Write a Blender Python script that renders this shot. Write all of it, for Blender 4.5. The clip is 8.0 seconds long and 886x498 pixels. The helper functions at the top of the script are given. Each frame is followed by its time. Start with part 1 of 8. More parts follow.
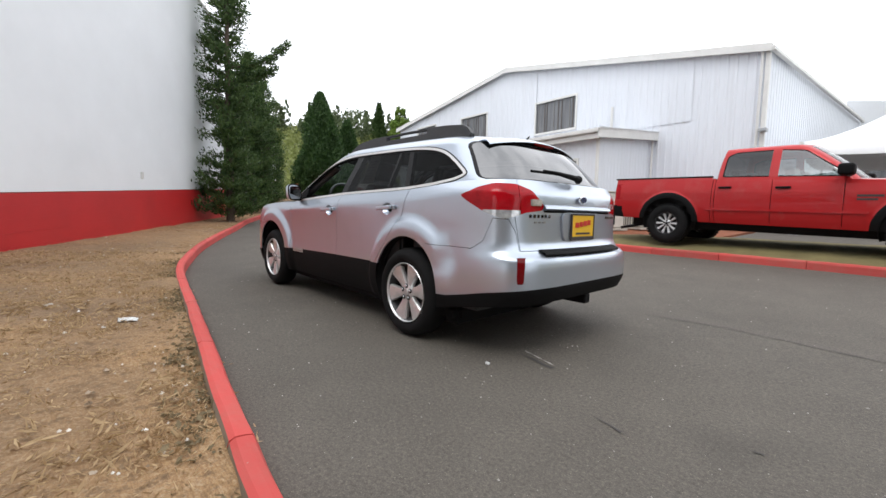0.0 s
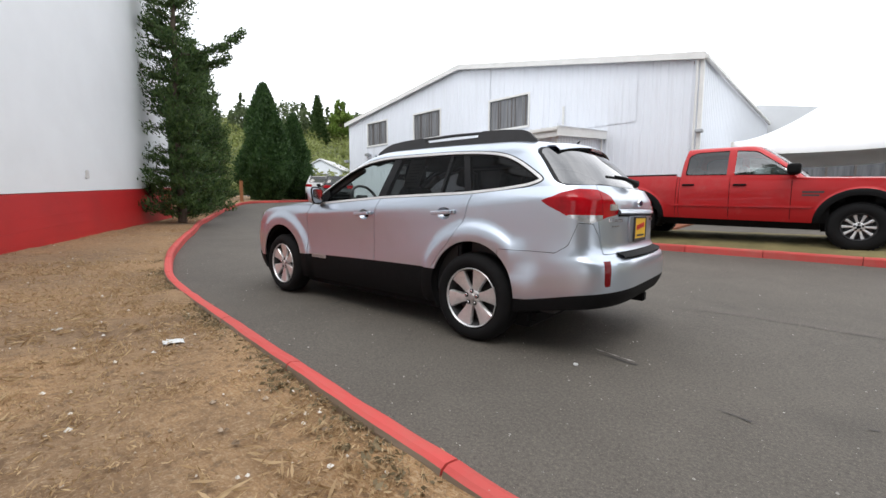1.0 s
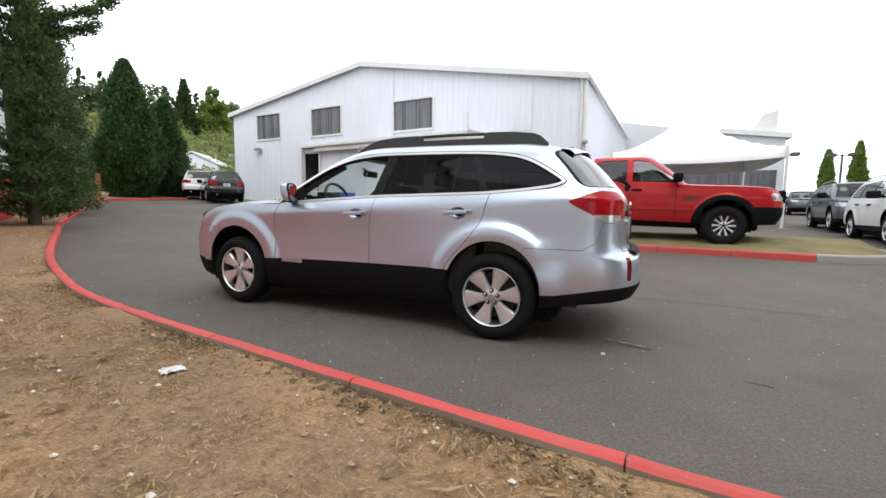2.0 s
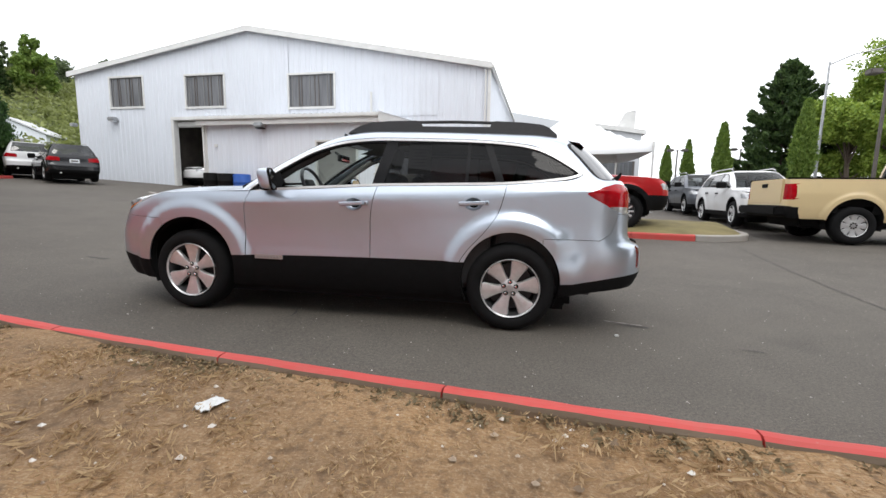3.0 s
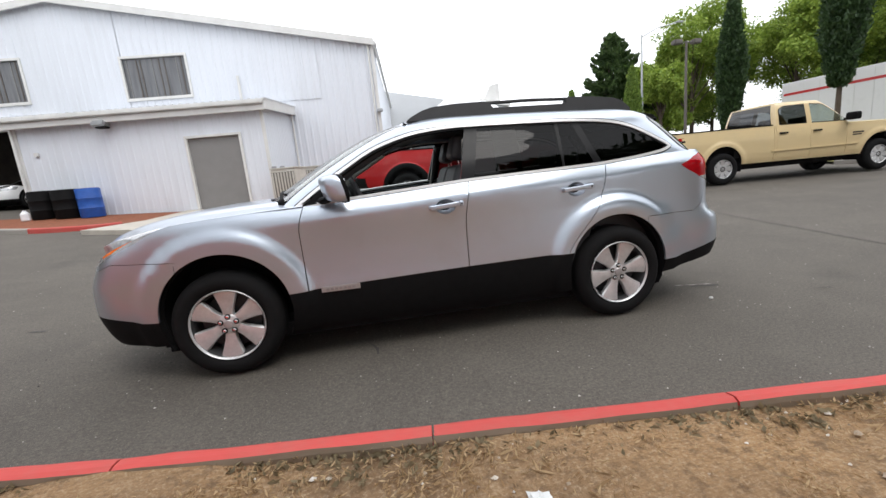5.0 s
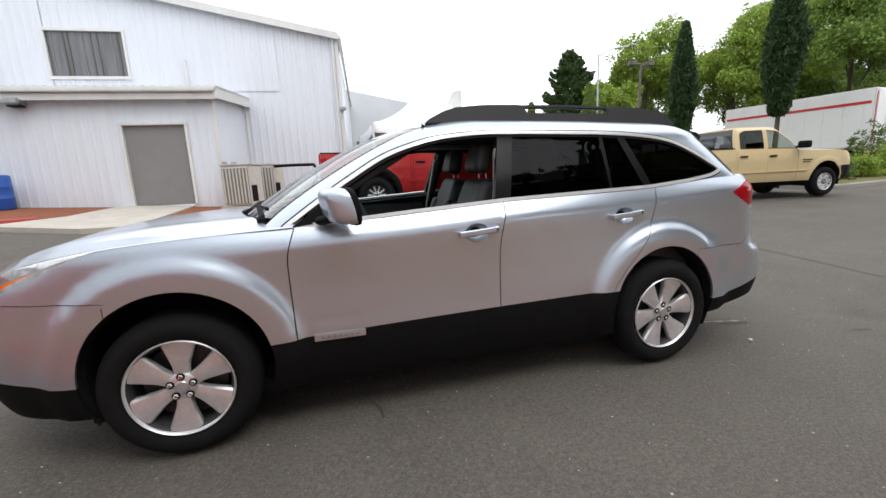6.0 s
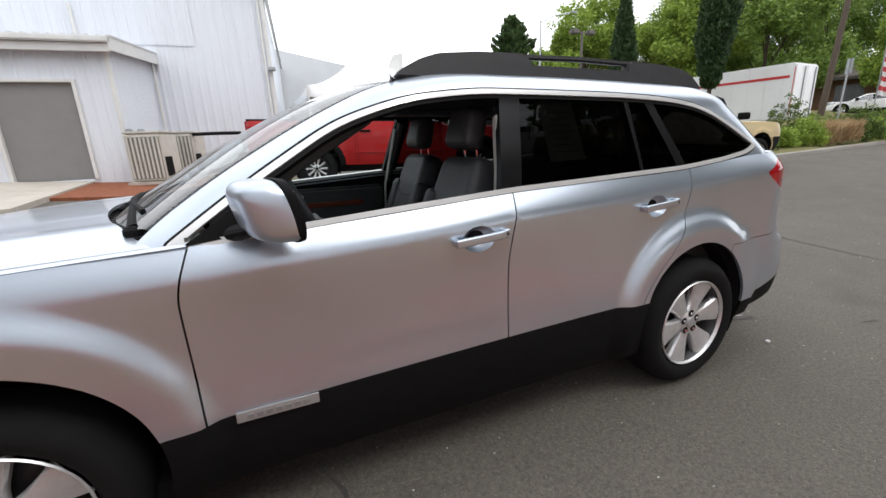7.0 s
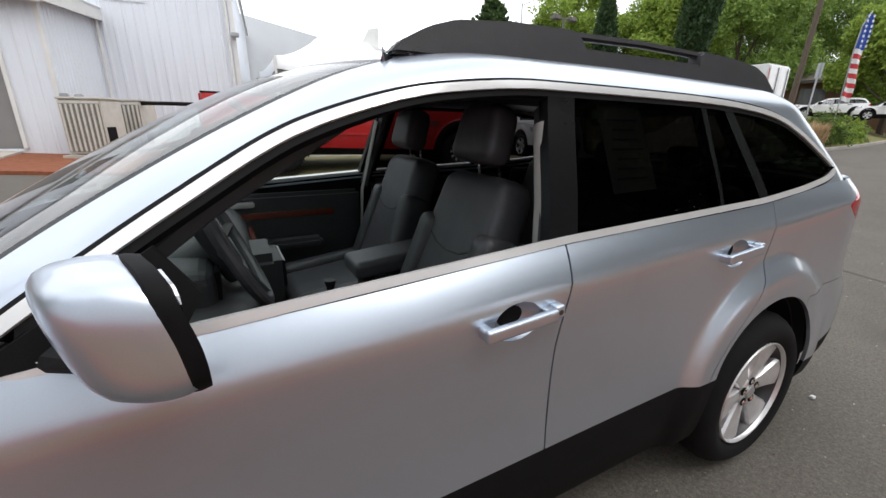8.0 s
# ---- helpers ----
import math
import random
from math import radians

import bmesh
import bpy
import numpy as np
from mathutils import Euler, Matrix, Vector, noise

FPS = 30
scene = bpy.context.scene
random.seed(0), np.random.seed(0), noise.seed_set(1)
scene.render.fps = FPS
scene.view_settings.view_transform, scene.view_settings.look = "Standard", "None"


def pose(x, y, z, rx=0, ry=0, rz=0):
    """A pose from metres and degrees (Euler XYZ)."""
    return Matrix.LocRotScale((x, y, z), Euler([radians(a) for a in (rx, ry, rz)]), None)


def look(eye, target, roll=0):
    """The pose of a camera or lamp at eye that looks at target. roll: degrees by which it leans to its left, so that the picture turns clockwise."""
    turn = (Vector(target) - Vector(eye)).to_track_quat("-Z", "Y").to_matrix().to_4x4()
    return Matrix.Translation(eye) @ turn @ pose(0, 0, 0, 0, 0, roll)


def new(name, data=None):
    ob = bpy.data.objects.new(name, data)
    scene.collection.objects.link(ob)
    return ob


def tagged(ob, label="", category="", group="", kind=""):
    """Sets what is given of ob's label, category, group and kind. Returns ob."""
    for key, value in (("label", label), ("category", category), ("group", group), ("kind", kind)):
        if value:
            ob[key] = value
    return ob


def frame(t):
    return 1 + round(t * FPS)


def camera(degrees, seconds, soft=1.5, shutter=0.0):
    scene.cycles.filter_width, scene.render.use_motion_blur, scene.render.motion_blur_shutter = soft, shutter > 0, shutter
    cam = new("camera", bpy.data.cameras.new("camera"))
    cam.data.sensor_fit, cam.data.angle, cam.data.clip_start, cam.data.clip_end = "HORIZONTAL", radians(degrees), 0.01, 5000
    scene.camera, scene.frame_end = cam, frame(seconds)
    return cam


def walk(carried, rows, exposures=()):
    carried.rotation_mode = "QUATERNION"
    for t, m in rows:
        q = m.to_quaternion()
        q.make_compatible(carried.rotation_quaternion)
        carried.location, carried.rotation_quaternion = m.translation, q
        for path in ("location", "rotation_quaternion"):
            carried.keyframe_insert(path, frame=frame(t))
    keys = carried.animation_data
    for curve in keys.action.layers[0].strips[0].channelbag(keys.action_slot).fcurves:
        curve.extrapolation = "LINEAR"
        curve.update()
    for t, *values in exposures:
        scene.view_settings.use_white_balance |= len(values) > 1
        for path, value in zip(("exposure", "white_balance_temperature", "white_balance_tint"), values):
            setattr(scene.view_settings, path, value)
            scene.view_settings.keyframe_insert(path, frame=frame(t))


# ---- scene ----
cam = camera(94.6, 8.0)
PATH = [
    (0, (3.874, -2.743, 0.954), (2.406, -1.395, 0.784), 1.1),
    (0.5, (3.602, -3.087, 1.003), (2.254, -1.618, 0.847), 0.5),
    (1, (3.172, -3.381, 1.017), (1.913, -1.839, 0.827), 0.3),
    (1.5, (2.736, -3.668, 1.013), (1.747, -1.935, 0.874), 0.6),
    (2, (2.286, -3.849, 1.005), (1.486, -2.025, 0.821), 0.6),
    (3.3, (1.012, -4.003, 1.103), (0.814, -2.031, 0.84), 1.7),
    (3.5, (0.834, -3.994, 1.143), (0.652, -2.02, 0.881), 2.5),
    (4, (0.338, -3.97, 1.152), (0.44, -1.984, 0.936), -0.3),
    (4.5, (-0.082, -3.806, 1.163), (0.15, -1.852, 0.805), -4.8),
    (6, (-0.664, -2.85, 1.294), (-0.12, -0.96, 0.928), -2.7),
    (6.5, (-0.692, -2.495, 1.31), (-0.01, -0.692, 0.777), -1.7),
    (7, (-0.602, -2.107, 1.332), (0.181, -0.341, 0.814), -2.5),
    (7.5, (-0.518, -1.781, 1.387), (0.337, -0.055, 0.851), -0.3),
    (8, (-0.45, -1.504, 1.419), (0.451, 0.178, 0.818), 0.5),
]
walk(cam, [(t, look(eye, target, roll)) for t, eye, target, roll in PATH])
# ---------------------------------------------------------------- world, sun, exposure
world = bpy.data.worlds.new("overcast_sky")
scene.world = world
world.use_nodes = True
wn, wl = world.node_tree.nodes, world.node_tree.links
wn.clear()
w_out, w_bg = wn.new("ShaderNodeOutputWorld"), wn.new("ShaderNodeBackground")
w_sky, w_mix = wn.new("ShaderNodeTexSky"), wn.new("ShaderNodeMix")
w_sky.sky_type, w_sky.sun_disc = "NISHITA", False
w_sky.sun_elevation, w_sky.sun_rotation = radians(58), radians(150)
w_co, w_map, w_noise, w_ramp = wn.new("ShaderNodeTexCoord"), wn.new("ShaderNodeMapping"), wn.new("ShaderNodeTexNoise"), wn.new("ShaderNodeValToRGB")
w_map.inputs["Scale"].default_value = (1.0, 1.0, 3.0)
w_noise.inputs["Scale"].default_value, w_noise.inputs["Detail"].default_value = 1.6, 5
w_ramp.color_ramp.elements[0].position, w_ramp.color_ramp.elements[1].position = 0.32, 0.58
w_ramp.color_ramp.elements[0].color, w_ramp.color_ramp.elements[1].color = (6.9, 7.15, 7.7, 1), (12.2, 12.4, 12.9, 1)
w_mix.data_type = "RGBA"
w_mix.inputs[0].default_value = 0.95
w_bg.inputs["Strength"].default_value = 0.167
wl.new(w_co.outputs["Generated"], w_map.inputs["Vector"])
wl.new(w_map.outputs["Vector"], w_noise.inputs["Vector"])
wl.new(w_noise.outputs["Fac"], w_ramp.inputs["Fac"])
wl.new(w_sky.outputs["Color"], w_mix.inputs[6])
wl.new(w_ramp.outputs["Color"], w_mix.inputs[7])
wl.new(w_mix.outputs[2], w_bg.inputs["Color"])
wl.new(w_bg.outputs["Background"], w_out.inputs["Surface"])
sun = new("sun", bpy.data.lights.new("sun", "SUN"))
sun.data.energy, sun.data.angle, sun.data.color = 1.0, radians(25), (1.0, 0.97, 0.93)
sun.matrix_world = look((0, 0, 30), (-8.0, 13.9, 4.4))


# ---------------------------------------------------------------- materials
def nodes_of(name):
    m = bpy.data.materials.new(name)
    m.use_nodes = True
    nt = m.node_tree
    return m, nt.nodes, nt.links, nt.nodes["Principled BSDF"]


def noise_node(n, l, scale, detail=4.0, rough=0.6, space="Object", stretch=None):
    co, tx = n.new("ShaderNodeTexCoord"), n.new("ShaderNodeTexNoise")
    tx.inputs["Scale"].default_value, tx.inputs["Detail"].default_value, tx.inputs["Roughness"].default_value = scale, detail, rough
    if stretch:
        mp = n.new("ShaderNodeMapping")
        mp.inputs["Scale"].default_value = stretch
        l.new(co.outputs[space], mp.inputs["Vector"])
        l.new(mp.outputs["Vector"], tx.inputs["Vector"])
    else:
        l.new(co.outputs[space], tx.inputs["Vector"])
    return tx


def ramp_node(n, l, fac, stops):
    r = n.new("ShaderNodeValToRGB")
    els = r.color_ramp.elements
    while len(els) < len(stops):
        els.new(0.5)
    for e, (p, c) in zip(els, stops):
        e.position, e.color = p, (*c, 1)
    l.new(fac, r.inputs["Fac"])
    return r


def mixed(n, l, fac, a, b, mode="MIX"):
    m = n.new("ShaderNodeMix")
    m.data_type, m.blend_type = "RGBA", mode
    for sock, v in ((m.inputs[0], fac), (m.inputs[6], a), (m.inputs[7], b)):
        if isinstance(v, (int, float)):
            sock.default_value = v
        elif isinstance(v, tuple):
            sock.default_value = (*v, 1)
        else:
            l.new(v, sock)
    return m.outputs[2]


def bump(n, l, b, height, strength, dist=0.01):
    bp = n.new("ShaderNodeBump")
    bp.inputs["Strength"].default_value, bp.inputs["Distance"].default_value = strength, dist
    l.new(height, bp.inputs["Height"])
    l.new(bp.outputs["Normal"], b.inputs["Normal"])


def plain(name, col, rough=0.5, metal=0.0, var=0.15, scale=6.0, bumpy=0.0, grain=60.0, coat=0.0, stretch=None, spec=0.5):
    """A surface of one colour with blotches at one scale and grain at a finer one."""
    m, n, l, b = nodes_of(name)
    big, fine = noise_node(n, l, scale, 4, stretch=stretch), noise_node(n, l, grain, 2, stretch=stretch)
    dark = tuple(c * (1 - var) for c in col)
    light = tuple(min(1.0, c * (1 + var * 0.5)) for c in col)
    c1 = ramp_node(n, l, big.outputs["Fac"], [(0.3, dark), (0.7, light)]).outputs["Color"]
    c2 = mixed(n, l, 0.35 * min(1.0, var * 3), c1, mixed(n, l, fine.outputs["Fac"], dark, light))
    l.new(c2, b.inputs["Base Color"])
    b.inputs["Roughness"].default_value, b.inputs["Metallic"].default_value = rough, metal
    b.inputs["Coat Weight"].default_value, b.inputs["Coat Roughness"].default_value = coat, 0.03
    b.inputs["Specular IOR Level"].default_value = min(spec, 0.25) if max(col) < 0.02 else spec
    if bumpy:
        bump(n, l, b, fine.outputs["Fac"], bumpy, 0.004)
    return m


def glass(name, tint, gloss=1.0, ior=1.5, sides=1):
    """A thin pane: tinted clear view with a mirror-like gloss that grows at grazing angles, from one or both faces."""
    m, n, l, b = nodes_of(name)
    n.remove(b)
    out, tr, gl, mx, lw = n["Material Output"], n.new("ShaderNodeBsdfTransparent"), n.new("ShaderNodeBsdfGlossy"), n.new("ShaderNodeMixShader"), n.new("ShaderNodeLayerWeight")
    tr.inputs["Color"].default_value = (*tint, 1)
    gl.inputs["Roughness"].default_value = 0.01
    gl.inputs["Color"].default_value = (gloss, gloss, gloss, 1)
    lw.inputs["Blend"].default_value = 0.5
    f0 = ((ior - 1) / (ior + 1)) ** 2
    f0 = 2 * f0 / (1 + f0) if sides == 2 else f0
    rise, fac = n.new("ShaderNodeMath"), n.new("ShaderNodeMath")
    rise.operation, fac.operation = "POWER", "MULTIPLY_ADD"
    rise.inputs[1].default_value = 4.0 if sides == 2 else 5.0
    fac.inputs[1].default_value, fac.inputs[2].default_value = 1 - f0, f0
    l.new(lw.outputs["Facing"], rise.inputs[0])
    l.new(rise.outputs[0], fac.inputs[0])
    l.new(fac.outputs[0], mx.inputs["Fac"])
    l.new(tr.outputs["BSDF"], mx.inputs[1])
    l.new(gl.outputs["BSDF"], mx.inputs[2])
    l.new(mx.outputs["Shader"], out.inputs["Surface"])
    return m


def car_paint(name, col, flake=0.6, rough=0.3, coat=0.45):
    m, n, l, b = nodes_of(name)
    fine, dust = noise_node(n, l, 900, 2), noise_node(n, l, 2.5, 5)
    c = mixed(n, l, fine.outputs["Fac"], tuple(v * 0.9 for v in col), tuple(min(1, v * 1.08) for v in col))
    l.new(mixed(n, l, ramp_node(n, l, dust.outputs["Fac"], [(0.55, (0, 0, 0)), (0.9, (0.18, 0.18, 0.18))]).outputs["Color"], c, (0.3, 0.28, 0.25)), b.inputs["Base Color"])
    b.inputs["Metallic"].default_value, b.inputs["Roughness"].default_value = flake, rough
    b.inputs["Coat Weight"].default_value, b.inputs["Coat Roughness"].default_value = coat, 0.05
    return m


def asphalt_mat():
    m, n, l, b = nodes_of("worn_asphalt")
    big, mid, grit = noise_node(n, l, 0.25, 5), noise_node(n, l, 1.7, 6, 0.65), noise_node(n, l, 160, 3, 0.7)
    vor = n.new("ShaderNodeTexVoronoi")
    vor.inputs["Scale"].default_value = 75
    co = n.new("ShaderNodeTexCoord")
    l.new(co.outputs["Object"], vor.inputs["Vector"])
    c = ramp_node(n, l, mid.outputs["Fac"], [(0.3, (0.057, 0.050, 0.042)), (0.7, (0.110, 0.098, 0.082))]).outputs["Color"]
    c = mixed(n, l, 0.5, c, ramp_node(n, l, big.outputs["Fac"], [(0.35, (0.065, 0.057, 0.049)), (0.65, (0.117, 0.103, 0.086))]).outputs["Color"])
    c = mixed(n, l, ramp_node(n, l, grit.outputs["Fac"], [(0.45, (0, 0, 0)), (0.75, (0.75, 0.75, 0.75))]).outputs["Color"], c, (0.201, 0.176, 0.145))
    stones = ramp_node(n, l, vor.outputs["Distance"], [(0.06, (0.8, 0.8, 0.8)), (0.16, (0, 0, 0))]).outputs["Color"]
    pick = noise_node(n, l, 30, 2)
    stones = mixed(n, l, ramp_node(n, l, pick.outputs["Fac"], [(0.5, (0, 0, 0)), (0.62, (1, 1, 1))]).outputs["Color"], (0, 0, 0), stones)
    c = mixed(n, l, stones, c, (0.433, 0.385, 0.318))
    pit = noise_node(n, l, 55, 3, 0.75)
    c = mixed(n, l, ramp_node(n, l, pit.outputs["Fac"], [(0.34, (0.55, 0.55, 0.55)), (0.5, (0, 0, 0))]).outputs["Color"], c, (0.043, 0.039, 0.033))
    c = mixed(n, l, ramp_node(n, l, pit.outputs["Fac"], [(0.55, (0, 0, 0)), (0.72, (0.5, 0.5, 0.5))]).outputs["Color"], c, (0.216, 0.190, 0.154))
    oil = noise_node(n, l, 0.8, 3, 0.5)
    c = mixed(n, l, ramp_node(n, l, oil.outputs["Fac"], [(0.62, (0, 0, 0)), (0.78, (0.45, 0.45, 0.45))]).outputs["Color"], c, (0.048, 0.044, 0.038))
    l.new(c, b.inputs["Base Color"])
    b.inputs["Roughness"].default_value = 0.85
    bump(n, l, b, grit.outputs["Fac"], 0.5, 0.004)
    return m


def dirt_mat():
    m, n, l, b = nodes_of("dry_dirt_and_dead_grass")
    big, mid, fine = noise_node(n, l, 0.55, 4), noise_node(n, l, 3.5, 6, 0.7), noise_node(n, l, 70, 4, 0.7)
    straw = noise_node(n, l, 26, 4, 0.7, stretch=(1, 5, 1))
    bare = ramp_node(n, l, mid.outputs["Fac"], [(0.3, (0.17, 0.1, 0.05)), (0.7, (0.29, 0.185, 0.1))]).outputs["Color"]
    dry = ramp_node(n, l, straw.outputs["Fac"], [(0.3, (0.2, 0.11, 0.048)), (0.5, (0.36, 0.21, 0.095)), (0.75, (0.52, 0.35, 0.18))]).outputs["Color"]
    c = mixed(n, l, ramp_node(n, l, big.outputs["Fac"], [(0.38, (0, 0, 0)), (0.62, (1, 1, 1))]).outputs["Color"], bare, dry)
    c = mixed(n, l, ramp_node(n, l, fine.outputs["Fac"], [(0.5, (0, 0, 0)), (0.85, (0.7, 0.7, 0.7))]).outputs["Color"], c, (0.580, 0.475, 0.330))
    c = mixed(n, l, ramp_node(n, l, fine.outputs["Fac"], [(0.2, (0.55, 0.55, 0.55)), (0.42, (0, 0, 0))]).outputs["Color"], c, (0.128, 0.079, 0.044))
    clod = noise_node(n, l, 17, 5, 0.75)
    c = mixed(n, l, ramp_node(n, l, clod.outputs["Fac"], [(0.34, (0.8, 0.8, 0.8)), (0.5, (0, 0, 0))]).outputs["Color"], c, (0.12, 0.072, 0.038))
    c = mixed(n, l, ramp_node(n, l, clod.outputs["Fac"], [(0.58, (0, 0, 0)), (0.75, (0.55, 0.55, 0.55))]).outputs["Color"], c, (0.52, 0.4, 0.26))
    l.new(c, b.inputs["Base Color"])
    b.inputs["Roughness"].default_value = 0.95
    bump(n, l, b, clod.outputs["Fac"], 0.8, 0.03)
    return m


def kerb_mat(name, col, worn=(0.36, 0.33, 0.3)):
    m, n, l, b = nodes_of(name)
    chips, grime, var = noise_node(n, l, 14, 6, 0.75), noise_node(n, l, 2.2, 5, 0.7), n.new("ShaderNodeObjectInfo")
    c = mixed(n, l, var.outputs["Random"], tuple(v * 0.88 for v in col), tuple(min(1, v * 1.1) for v in col))
    c = mixed(n, l, ramp_node(n, l, grime.outputs["Fac"], [(0.45, (0, 0, 0)), (0.8, (0.45, 0.45, 0.45))]).outputs["Color"], c, (0.3, 0.17, 0.13))
    c = mixed(n, l, ramp_node(n, l, chips.outputs["Fac"], [(0.68, (0, 0, 0)), (0.72, (0.8, 0.8, 0.8))]).outputs["Color"], c, worn)
    l.new(c, b.inputs["Base Color"])
    b.inputs["Roughness"].default_value = 0.7
    bump(n, l, b, chips.outputs["Fac"], 0.3, 0.006)
    return m


def leaf_mat(name, dark, light, rough=0.6):
    m, n, l, b = nodes_of(name)
    geo, tone = n.new("ShaderNodeNewGeometry"), noise_node(n, l, 0.9, 3)
    c = mixed(n, l, geo.outputs["Random Per Island"], dark, light)
    c = mixed(n, l, tone.outputs["Fac"], mixed(n, l, 0.4, c, dark), c)
    l.new(c, b.inputs["Base Color"])
    b.inputs["Roughness"].default_value = rough
    lit, both = n.new("ShaderNodeBsdfTranslucent"), n.new("ShaderNodeMixShader")
    both.inputs["Fac"].default_value = 0.35
    l.new(c, lit.inputs["Color"])
    l.new(b.outputs["BSDF"], both.inputs[1])
    l.new(lit.outputs["BSDF"], both.inputs[2])
    l.new(both.outputs["Shader"], n["Material Output"].inputs["Surface"])
    return m


def siding_mat(name, col, streak):
    """White painted sheet metal with faint rain streaks that run down it."""
    m, n, l, b = nodes_of(name)
    run, blot = noise_node(n, l, 1.3, 6, 0.65, stretch=(4, 4, 0.22)), noise_node(n, l, 0.35, 4)
    c = mixed(n, l, ramp_node(n, l, run.outputs["Fac"], [(0.5, (0, 0, 0)), (0.85, (streak, streak, streak))]).outputs["Color"], col, (0.5, 0.51, 0.52))
    c = mixed(n, l, ramp_node(n, l, blot.outputs["Fac"], [(0.3, (0, 0, 0)), (0.8, (0.16, 0.16, 0.16))]).outputs["Color"], c, (0.62, 0.64, 0.68))
    l.new(c, b.inputs["Base Color"])
    b.inputs["Roughness"].default_value = 0.45
    return m


ASPHALT, DIRT = asphalt_mat(), dirt_mat()
RED_KERB = kerb_mat("red_kerb_paint", (0.55, 0.07, 0.06))
GREY_KERB = kerb_mat("bare_concrete", (0.33, 0.31, 0.28), (0.42, 0.4, 0.37))
DIRTY_KERB = kerb_mat("soiled_concrete", (0.2, 0.155, 0.11), (0.32, 0.28, 0.22))
SIDING = siding_mat("white_metal_siding", (0.73, 0.765, 0.82), 0.35)
WALL_WHITE = plain("white_painted_block", (0.84, 0.865, 0.89), 0.5, var=0.05, scale=0.7, bumpy=0.15, grain=40)
WALL_RED = plain("red_painted_block", (0.5, 0.02, 0.022), 0.45, var=0.14, scale=1.2, bumpy=0.2, grain=40)
TRIM = plain("white_trim_metal", (0.72, 0.72, 0.7), 0.45, var=0.1, scale=2)
GREY_DOOR = plain("grey_painted_steel_door", (0.23, 0.225, 0.22), 0.5, var=0.07, scale=2)
WINDOW_FILM = plain("dirty_window_sheet", (0.15, 0.155, 0.165), 0.25, var=0.6, scale=1.4, stretch=(5, 5, 0.35))
GALV = plain("galvanised_steel", (0.42, 0.43, 0.44), 0.4, 0.7, 0.2, 8)
DARK = plain("dark_void_lining", (0.009, 0.009, 0.0095), 0.9, var=0.3)
BLACK = plain("black_plastic", (0.007, 0.007, 0.0075), 0.65, var=0.25, scale=20, bumpy=0.1, grain=300, spec=0.12)
RAIL_PLASTIC = plain("grained_dark_plastic", (0.024, 0.024, 0.026), 0.5, var=0.25, scale=18, bumpy=0.15, grain=260)
RUBBER = plain("black_tyre_rubber", (0.007, 0.007, 0.0075), 0.85, var=0.35, scale=14, bumpy=0.2, grain=120)
CONCRETE = plain("light_concrete", (0.5, 0.46, 0.4), 0.8, var=0.18, scale=2.2, bumpy=0.3, grain=90)
MULCH = plain("red_bark_mulch", (0.26, 0.085, 0.038), 0.95, var=0.5, scale=9, bumpy=1.0, grain=45)
GRASS = plain("dry_island_grass", (0.2, 0.165, 0.07), 0.95, var=0.4, scale=2.2, bumpy=1.0, grain=55)
BARK = plain("tree_bark", (0.1, 0.075, 0.055), 0.9, var=0.4, scale=9, bumpy=0.8, grain=40, stretch=(4, 4, 0.6))
TENT = plain("white_tent_vinyl", (0.86, 0.87, 0.88), 0.5, var=0.04, scale=1.5)
BLUE = plain("blue_plastic_drum", (0.02, 0.1, 0.42), 0.4, var=0.15)
ROOF_METAL = plain("white_metal_roof", (0.62, 0.63, 0.65), 0.45, var=0.15, scale=1)
HILL = plain("hillside_brush", (0.1, 0.12, 0.035), 0.95, var=0.5, scale=0.5)
GREY_STEEL = plain("weathered_lamp_pole", (0.13, 0.115, 0.105), 0.6, 0.3, 0.2)
AC_BEIGE = plain("beige_enamel", (0.6, 0.585, 0.53), 0.5, var=0.12, scale=5)


# ---------------------------------------------------------------- building helpers
def mesh_from(name, bm, mats, smooth=False):
    me = bpy.data.meshes.new(name)
    bm.to_mesh(me)
    bm.free()
    for m in mats if isinstance(mats, (list, tuple)) else [mats]:
        me.materials.append(m)
    if smooth:
        me.polygons.foreach_set("use_smooth", [True] * len(me.polygons))
    return me


def part(name, bm, material, parent=None, label="", smooth=False):
    """Links a bmesh as one mesh object under a thing or part."""
    ob = new(name, mesh_from(name, bm, material, smooth))
    ob.parent = parent
    return tagged(ob, label)


def thing(name, label, category, x=0, y=0, z=0, rz=0, group="", kind="", rx=0, ry=0):
    ob = new(name)
    ob.matrix_basis = pose(x, y, z, rx, ry, rz)
    ob.empty_display_size = 0.1
    return tagged(ob, label, category, group, kind)


def box(bm, sx, sy, sz, x=0, y=0, z=0, bev=0.0, m=None, mat=0):
    """A box with its centre at x, y and its foot at z; bevelled edges."""
    r = bmesh.ops.create_cube(bm, size=1)
    t = Matrix.Translation((x, y, z + sz / 2)) @ Matrix.Diagonal((sx, sy, sz, 1))
    bmesh.ops.transform(bm, matrix=(m @ t) if m else t, verts=r["verts"])
    fs = {f for v in r["verts"] for f in v.link_faces}
    for f in fs:
        f.material_index = mat
    if bev:
        es = {e for v in r["verts"] for e in v.link_edges}
        bmesh.ops.bevel(bm, geom=list(es), offset=bev, segments=2, affect="EDGES", material=-1)
    return bm


def new_box(sx, sy, sz, x=0, y=0, z=0, bev=0.0, m=None):
    return box(bmesh.new(), sx, sy, sz, x, y, z, bev, m)


